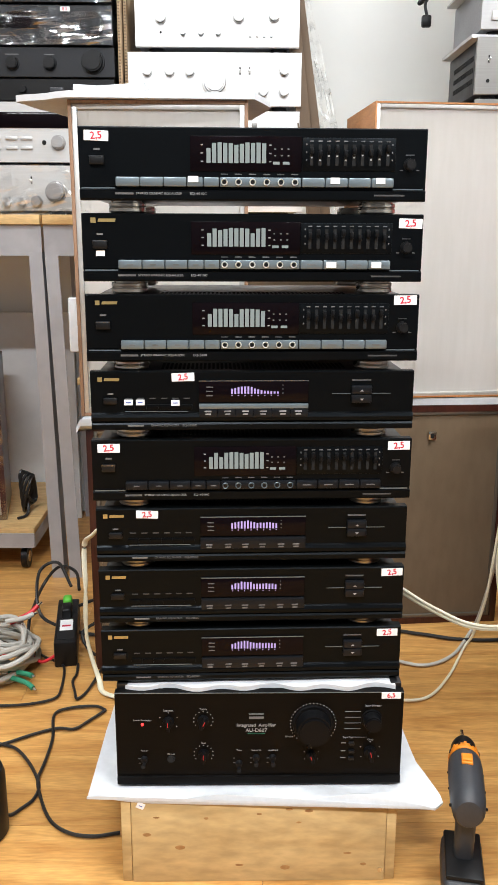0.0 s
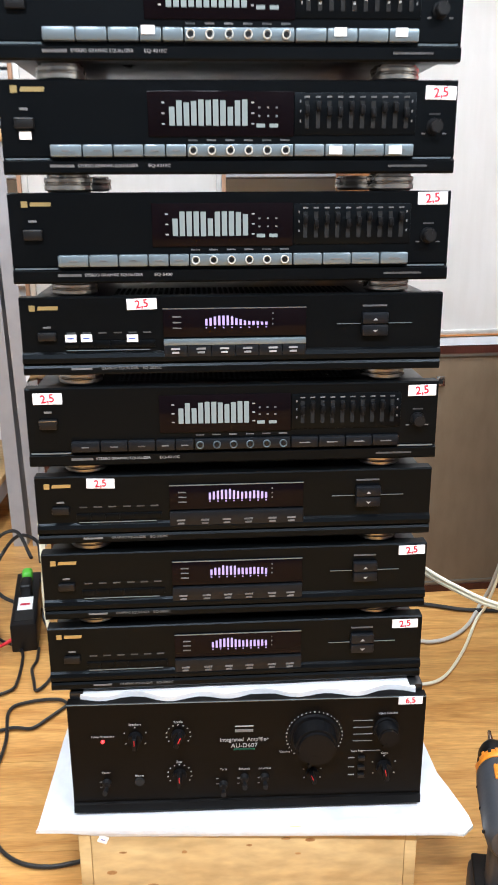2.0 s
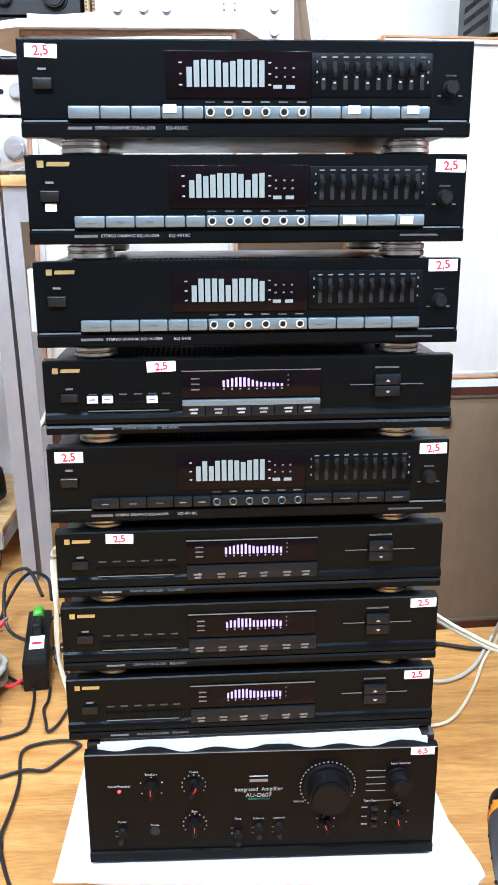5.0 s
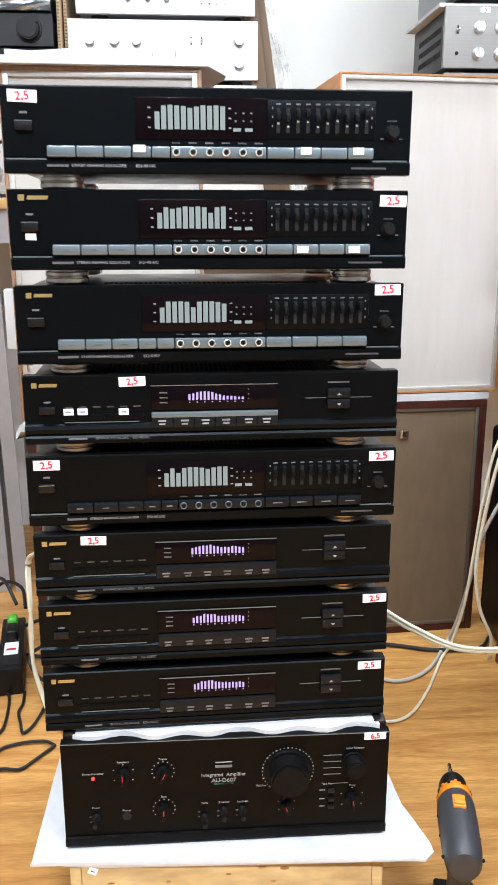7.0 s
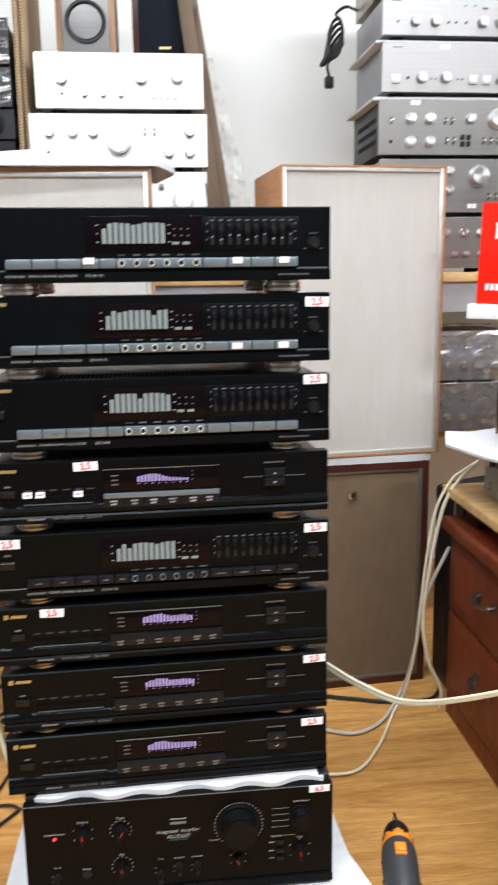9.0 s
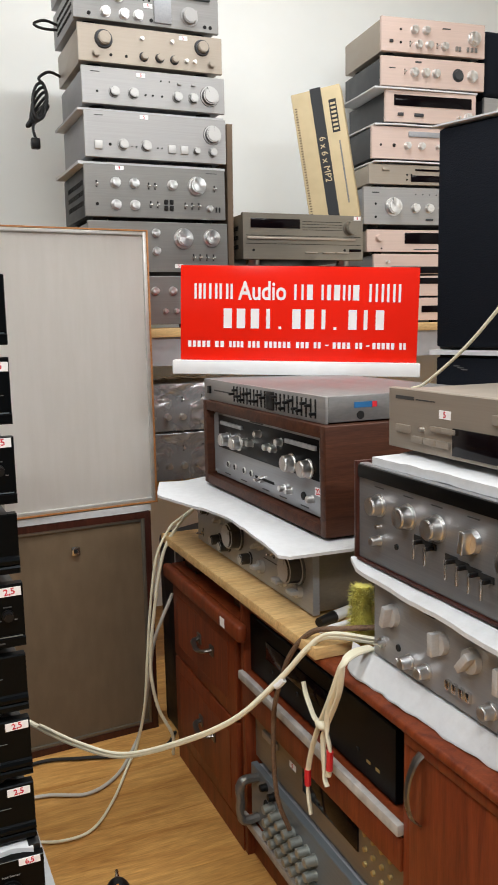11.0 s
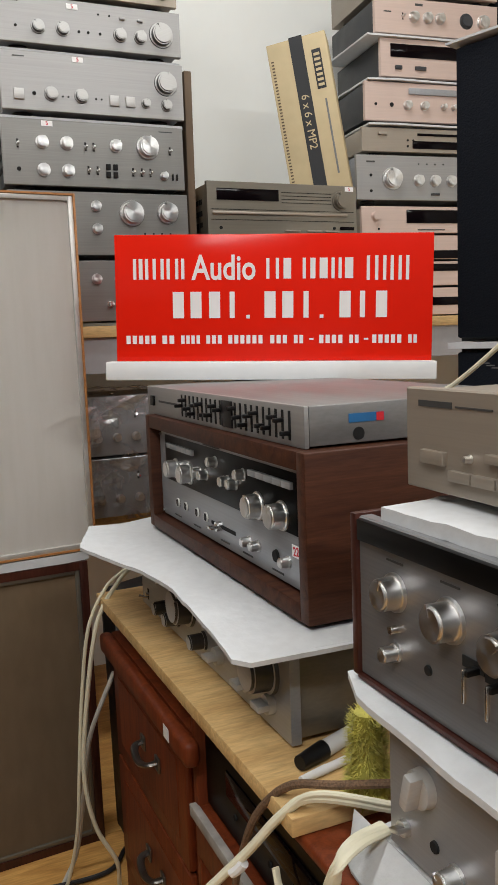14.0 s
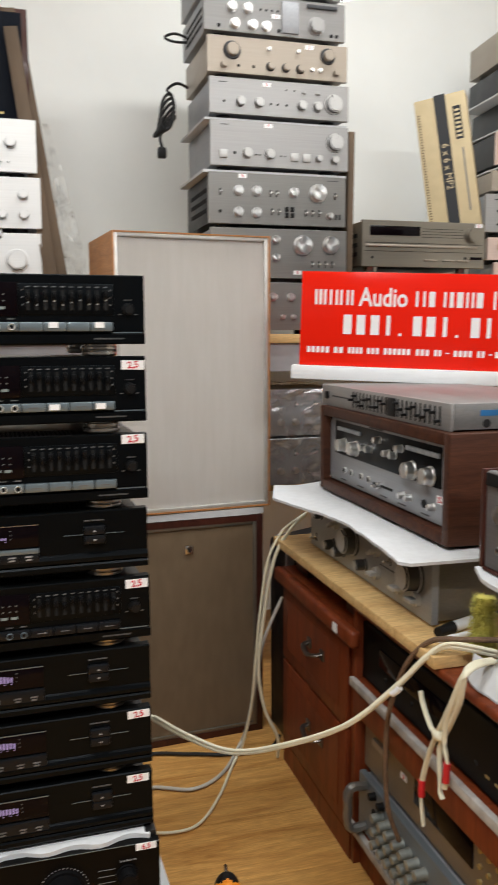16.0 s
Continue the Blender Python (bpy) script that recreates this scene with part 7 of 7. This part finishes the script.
# ---- cordless drill on the floor ----
def drill():
    d = thing("cordless_drill", pose(0.3165, -0.004, 0.0, 0, 0, -12) @ Matrix.Diagonal((0.82, 0.97, 0.98, 1)), "grey and orange cordless drill standing on its battery", "drill")
    ax = 0.160

    def turned(name, pts, mat, label=""):
        bm = bmesh.new()
        seg, loops = 28, []
        for y, r in pts:
            loops.append([bm.verts.new((r * math.cos(2 * math.pi * i / seg), y, ax + r * math.sin(2 * math.pi * i / seg))) for i in range(seg)])
        for p, q in zip(loops, loops[1:]):
            for i in range(seg):
                bm.faces.new((p[i], p[(i + 1) % seg], q[(i + 1) % seg], q[i]))
        bm.faces.new(loops[0])
        bm.faces.new(loops[-1])
        return part(name, bm, mat, d, label, True)

    turned("body", [(-0.080, 0.012), (-0.078, 0.022), (-0.070, 0.0285), (-0.05, 0.0315), (0.0, 0.0325), (0.03, 0.0325), (0.044, 0.031), (0.048, 0.028)], GREYPLASTIC)
    c = turned("clutch_ring", [(0.048, 0.0295), (0.050, 0.0305), (0.062, 0.0295), (0.066, 0.027)], ORANGE, "orange numbered clutch ring")
    for i in range(16):
        an = 2 * math.pi * i / 16
        put("rib", box_mesh("rib", BLACKPLASTIC if i % 2 else ORANGE, 0.005, 0.007, 0.0016, 0.0006), c, pose(0.0298 * math.cos(an), 0.061, ax + 0.0298 * math.sin(an), 0, 90 - math.degrees(an), 0))
    turned("chuck", [(0.066, 0.0235), (0.068, 0.0245), (0.088, 0.0245), (0.096, 0.021), (0.108, 0.012), (0.110, 0.008)], BLACKPLASTIC, "black keyless chuck")
    turned("bit", [(0.110, 0.0045), (0.126, 0.0045), (0.127, 0.0036), (0.140, 0.0036), (0.144, 0.001)], CHROME, "steel screwdriver bit")
    sw = put("selector", box_mesh("selector", ORANGE, 0.021, 0.026, 0.006, 0.002), d, pose(0, 0.012, ax + 0.0325), "orange speed selector")
    put("selector_step", box_mesh("selector_step", ORANGE, 0.017, 0.012, 0.004, 0.001), sw, pose(0, -0.004, 0.004))
    bm = bmesh.new()
    add_box(bm, -0.0175, 0.0175, -0.060, -0.022, 0.05, 0.148, 0.011, 4)
    for v in bm.verts:
        v.co.y += (0.15 - v.co.z) * 0.10
    part("handle", bm, GREYPLASTIC, d, "", True)
    bm = bmesh.new()
    add_box(bm, -0.010, 0.010, -0.024, -0.004, 0.105, 0.135, 0.004, 3)
    part("trigger", bm, BLACKPLASTIC, d, "", True)
    bm = bmesh.new()
    add_box(bm, -0.038, 0.038, -0.095, 0.020, 0.0, 0.052, 0.012, 4)
    part("battery", bm, GREYPLASTIC, d, "dark grey battery pack", True)
    block("battery_lip", BLACKPLASTIC, d, -0.034, 0.034, -0.090, 0.015, 0.052, 0.060, 0.004)
    for s in (-1, 1):
        for y in (-0.06, -0.02, 0.02):
            knob(d, s * 0.0315, ax, 0.0025, 0.002, HOLE, "jack", y=y, name="screw")
    return d


drill()


# ---- the cart and old loudspeaker by the bench ----
def cart():
    c = thing("dolly_cart", pose(0, 0, 0), "low plywood dolly with steel edge and castors", "dolly", "")
    block("deck", PLY, c, -1.25, -0.625, 1.19, 1.66, 0.120, 0.138, 0.002)
    block("edge", GALV, c, -1.25, -0.627, 1.186, 1.192, 0.078, 0.122)
    block("edge", GALV, c, -0.631, -0.625, 1.192, 1.66, 0.078, 0.12)
    for x in (-0.665, -1.2):
        for y in (1.24, 1.6):
            w = put("castor", box_mesh("fork", STEELPANEL, 0.03, 0.036, 0.03, 0.003), c, pose(x, y, 0.085), "steel castor fork")
            bm = bmesh.new()
            add_cyl(bm, 0.034, 0.034, 0.018, pose(0, -0.004, -0.051, 0, 90, 0), 24)
            part("tyre", bm, BLACKPLASTIC, w, "", True)
            bm = bmesh.new()
            add_cyl(bm, 0.018, 0.018, 0.021, pose(0, -0.004, -0.051, 0, 90, 0), 18)
            part("rim", bm, CHROME, w, "", True)
    return c


cart()
wb = thing("white_panel", pose(-1.05, 1.672, 0.0), "plain white panel standing behind the plywood dolly", "panel")
block("board", WHITEPLASTIC, wb, -0.55, 0.47, 0, 0.014, 0, 0.72, 0.002)
old_box = loudspeaker(pose(-0.888, 1.225, 0.139, 0, 0, 12), 0.34, 0.475, 0.26, MAHOGANY, SILVERDARK, "old dark wooden loudspeaker with a grey front on a dolly", trim=TRIMSILVER)
film_wrap(old_box, 0.35, 0.475, 0.26, 50, crumple=0.008)
bm = bmesh.new()
for k in range(5):
    add_tube(bm, [(-0.672 + 0.016 * math.sin(a + k), 1.33 + 0.03 * math.cos(a * 1.0 + k * 0.6), 0.20 + 0.055 * math.sin(a + 0.4 * k) + 0.006 * k) for a in [q * math.pi / 4 for q in range(9)]], 0.0045)
add_tube(bm, [(-0.675, 1.33, 0.19), (-0.668, 1.30, 0.155), (-0.672, 1.28, 0.145), (-0.69, 1.26, 0.144)], 0.0045)
tagged(part("mains_lead", bm, BLACKCABLE, None, "", True), "bundled black mains lead on the dolly", "cable")

# foam strip on the loudspeaker
bm = bmesh.new()
add_box(bm, -0.388, -0.3625, 0.655, 0.675, 0.725, 0.84, 0.004, 3)
tagged(part("foam_strip", bm, FOAM, None, "", True), "white foam strip stuck to the side of the loudspeaker", "packing foam")

# ---- power supply, leads and coil on the floor ----
p = thing("power_strip", pose(-0.445, 0.745, 0.0, 0, 0, 9), "black power adapter box with leads and a green plug", "power adapter")
block("body", BLACKPLASTIC, p, -0.026, 0.026, -0.115, 0.125, 0.0, 0.062, 0.004)
block("recess", HOLE, p, -0.019, 0.019, -0.10, 0.0, 0.0615, 0.0625)
lab = block("label", PAPER, p, -0.015, 0.015, -0.055, 0.0, 0.0626, 0.0634, 0.0, "white and red label")
block("label_red", REDINK, p, -0.010, 0.010, -0.036, -0.028, 0.0634, 0.0638)
bm = bmesh.new()
add_box(bm, -0.012, 0.011, 0.062, 0.094, 0.062, 0.090, 0.008, 3)
part("green_plug", bm, GREEN, p, "bright green plug", True)
bm = bmesh.new()
add_box(bm, -0.012, 0.012, 0.0, 0.045, 0.062, 0.09, 0.005, 3)
part("plug", bm, BLACKPLASTIC, p, "", True)
G = "black leads on the floor"
cable("mains_lead", [(-0.56, 0.60, 0.006), (-0.535, 0.70, 0.01), (-0.555, 0.82, 0.03), (-0.545, 0.93, 0.07), (-0.505, 0.95, 0.115), (-0.455, 0.92, 0.115), (-0.435, 0.86, 0.09)], 0.0042, BLACKCABLE, "black lead arching into the power adapter", group=G)
cable("mains_lead", [(-0.455, 0.86, 0.10), (-0.50, 0.92, 0.14), (-0.545, 0.90, 0.12), (-0.53, 0.82, 0.05), (-0.48, 0.80, 0.02), (-0.40, 0.78, 0.008), (-0.30, 0.76, 0.006)], 0.0042, BLACKCABLE, "black lead looping over the power adapter", group=G)
cable("mains_lead", [(-0.86, 0.50, 0.006), (-0.70, 0.475, 0.006), (-0.60, 0.462, 0.006), (-0.522, 0.461, 0.006), (-0.466, 0.468, 0.006), (-0.423, 0.489, 0.006), (-0.417, 0.527, 0.006), (-0.427, 0.610, 0.006), (-0.445, 0.641, 0.006), (-0.482, 0.667, 0.006), (-0.515, 0.698, 0.006), (-0.56, 0.73, 0.006), (-0.66, 0.77, 0.006), (-0.85, 0.79, 0.006)], 0.0031, BLACKCABLE, "black lead curving over the floor", group=G)
cable("mains_lead", [(-0.307, 0.442, 0.006), (-0.331, 0.457, 0.006), (-0.382, 0.451, 0.006), (-0.410, 0.426, 0.006), (-0.396, 0.344, 0.006), (-0.394, 0.274, 0.006), (-0.395, 0.217, 0.006), (-0.378, 0.164, 0.006), (-0.349, 0.107, 0.006), (-0.313, 0.077, 0.006), (-0.271, 0.068, 0.006), (-0.227, 0.076, 0.006)], 0.0031, BLACKCABLE, "thick black lead running from the crate", group=G)
cable("mains_lead", [(-0.80, 0.26, 0.006), (-0.65, 0.27, 0.006), (-0.55, 0.295, 0.006), (-0.485, 0.327, 0.006), (-0.439, 0.356, 0.006), (-0.395, 0.377, 0.006), (-0.359, 0.375, 0.006), (-0.334, 0.405, 0.006), (-0.307, 0.442, 0.006)], 0.0031, BLACKCABLE, "black lead crossing another on the floor", group=G)
cable("mains_lead", [(-0.82, 0.36, 0.006), (-0.66, 0.355, 0.006), (-0.56, 0.345, 0.006), (-0.484, 0.322, 0.006), (-0.453, 0.304, 0.006), (-0.418, 0.257, 0.006), (-0.390, 0.201, 0.006), (-0.390, 0.163, 0.006), (-0.405, 0.138, 0.006), (-0.418, 0.122, 0.006), (-0.432, 0.118, 0.008)], 0.0031, BLACKCABLE, "black lead winding to the black cylinder", group=G)
cable("mains_lead", [(-0.400, 0.634, 0.006), (-0.395, 0.588, 0.006), (-0.398, 0.559, 0.006), (-0.386, 0.518, 0.006), (-0.375, 0.487, 0.006), (-0.359, 0.515, 0.006), (-0.347, 0.582, 0.006), (-0.338, 0.647, 0.006)], 0.0031, BLACKCABLE, "black lead hanging from the power adapter", group=G)
cable("mains_lead", [(-0.425, 0.80, 0.075), (-0.37, 0.78, 0.10), (-0.36, 0.72, 0.08), (-0.40, 0.70, 0.05), (-0.37, 0.66, 0.02), (-0.32, 0.66, 0.01)], 0.004, BLACKCABLE, "black lead looped beside the adapter", group=G)
cable("red_lead", [(-0.57, 0.60, 0.05), (-0.51, 0.63, 0.03), (-0.478, 0.62, 0.02), (-0.445, 0.64, 0.03)], 0.0038, REDTAPE, "short red lead into the power adapter")
cable("speaker_cable", [(-0.29, 0.56, 0.40), (-0.342, 0.575, 0.345), (-0.366, 0.60, 0.31), (-0.364, 0.58, 0.22), (-0.366, 0.58, 0.10), (-0.340, 0.56, 0.01), (-0.319, 0.508, 0.006), (-0.25, 0.48, 0.006)], 0.0040, CREAM, "flat cream cable hanging beside the dark loudspeaker", group="cream cables", flat=1.6)
coil = thing("cable_coil", pose(0, 0, 0), "coil of grey-white audio cables with coloured plugs", "cable", "white cables")
rnd = random.Random(4)
for k in range(13):
    r = 0.085 + 0.03 * rnd.random()
    cx, cy, cz = -0.612 + 0.02 * rnd.random(), 0.60 + 0.04 * rnd.random(), 0.02 + 0.006 * k
    tilt = rnd.uniform(0.15, 0.35)
    cable("loop", [(cx + r * 0.95 * math.cos(a), cy + r * 1.1 * math.sin(a), max(0.006, cz + tilt * r * math.cos(a + 2.4) + 0.01 * math.sin(3 * a + k))) for a in [q * math.pi / 6 for q in range(13)]], 0.0062, WHITECABLE, "", parent=coil)
for k, (pt, q, col) in enumerate((((-0.525, 0.70, 0.10), (-0.505, 0.715, 0.115), REDTAPE), ((-0.53, 0.68, 0.10), (-0.51, 0.69, 0.105), WHITECABLE), ((-0.50, 0.55, 0.03), (-0.482, 0.54, 0.03), TEAL), ((-0.495, 0.53, 0.02), (-0.475, 0.515, 0.015), TEAL))):
    bm = bmesh.new()
    a, b_ = Vector(pt), Vector(q)
    add_tube(bm, [a * 2 - b_ - Vector((0.02, 0, 0.0)), a, b_], 0.0058, 10)
    pl = part("plug", bm, col, coil, "coloured audio plug", True)
    bm = bmesh.new()
    add_tube(bm, [b_, b_ + (b_ - a) * 0.2, b_ + (b_ - a) * 0.4], 0.003, 8)
    part("tip", bm, CHROME, pl, "", True)


def black_can():
    c = thing("black_canister", pose(-0.468, 0.085, 0.0), "black perforated canister standing on the floor", "canister")
    bm = bmesh.new()
    seg, loops = 36, []
    for r, z in ((0.05, 0), (0.054, 0.004), (0.054, 0.105), (0.050, 0.118), (0.044, 0.118), (0.043, 0.108), (0.001, 0.107)):
        loops.append([bm.verts.new((r * math.cos(2 * math.pi * i / seg), r * math.sin(2 * math.pi * i / seg), z)) for i in range(seg)])
    for p_, q_ in zip(loops, loops[1:]):
        for i in range(seg):
            bm.faces.new((p_[i], p_[(i + 1) % seg], q_[(i + 1) % seg], q_[i]))
    bm.faces.new(loops[0])
    part("body", bm, BLACKPLASTIC, c, "", True)
    bm = bmesh.new()
    for k in range(14):
        an = 2 * math.pi * k / 14
        for r in (0.016, 0.028, 0.038):
            add_cyl(bm, 0.003, 0.003, 0.001, pose(r * math.cos(an), r * math.sin(an), 0.1085), 8)
    part("holes", bm, HOLE, c)


black_can()

# ---- laminate boards of the floor ----
bw, bl = 0.193, 1.22
y, r = Y0, 0
while y < Y1 - 0.02:
    x = X0 - (r * 0.47 % 1.0) * bl
    y1 = min(y + bw, Y1)
    while x < X1 - 0.01:
        a, b_ = max(x, X0), min(x + bl, X1)
        if b_ - a > 0.01:
            me = box_mesh("laminate_board", LAMINATE, b_ - a - 0.0008, y1 - y - 0.0008, 0.0035)
            put("laminate_board", me, floor, pose((a + b_) / 2 - floor.location.x, (y + y1) / 2 - floor.location.y, -0.00175 - floor.location.z))
        x += bl
    y += bw
    r += 1
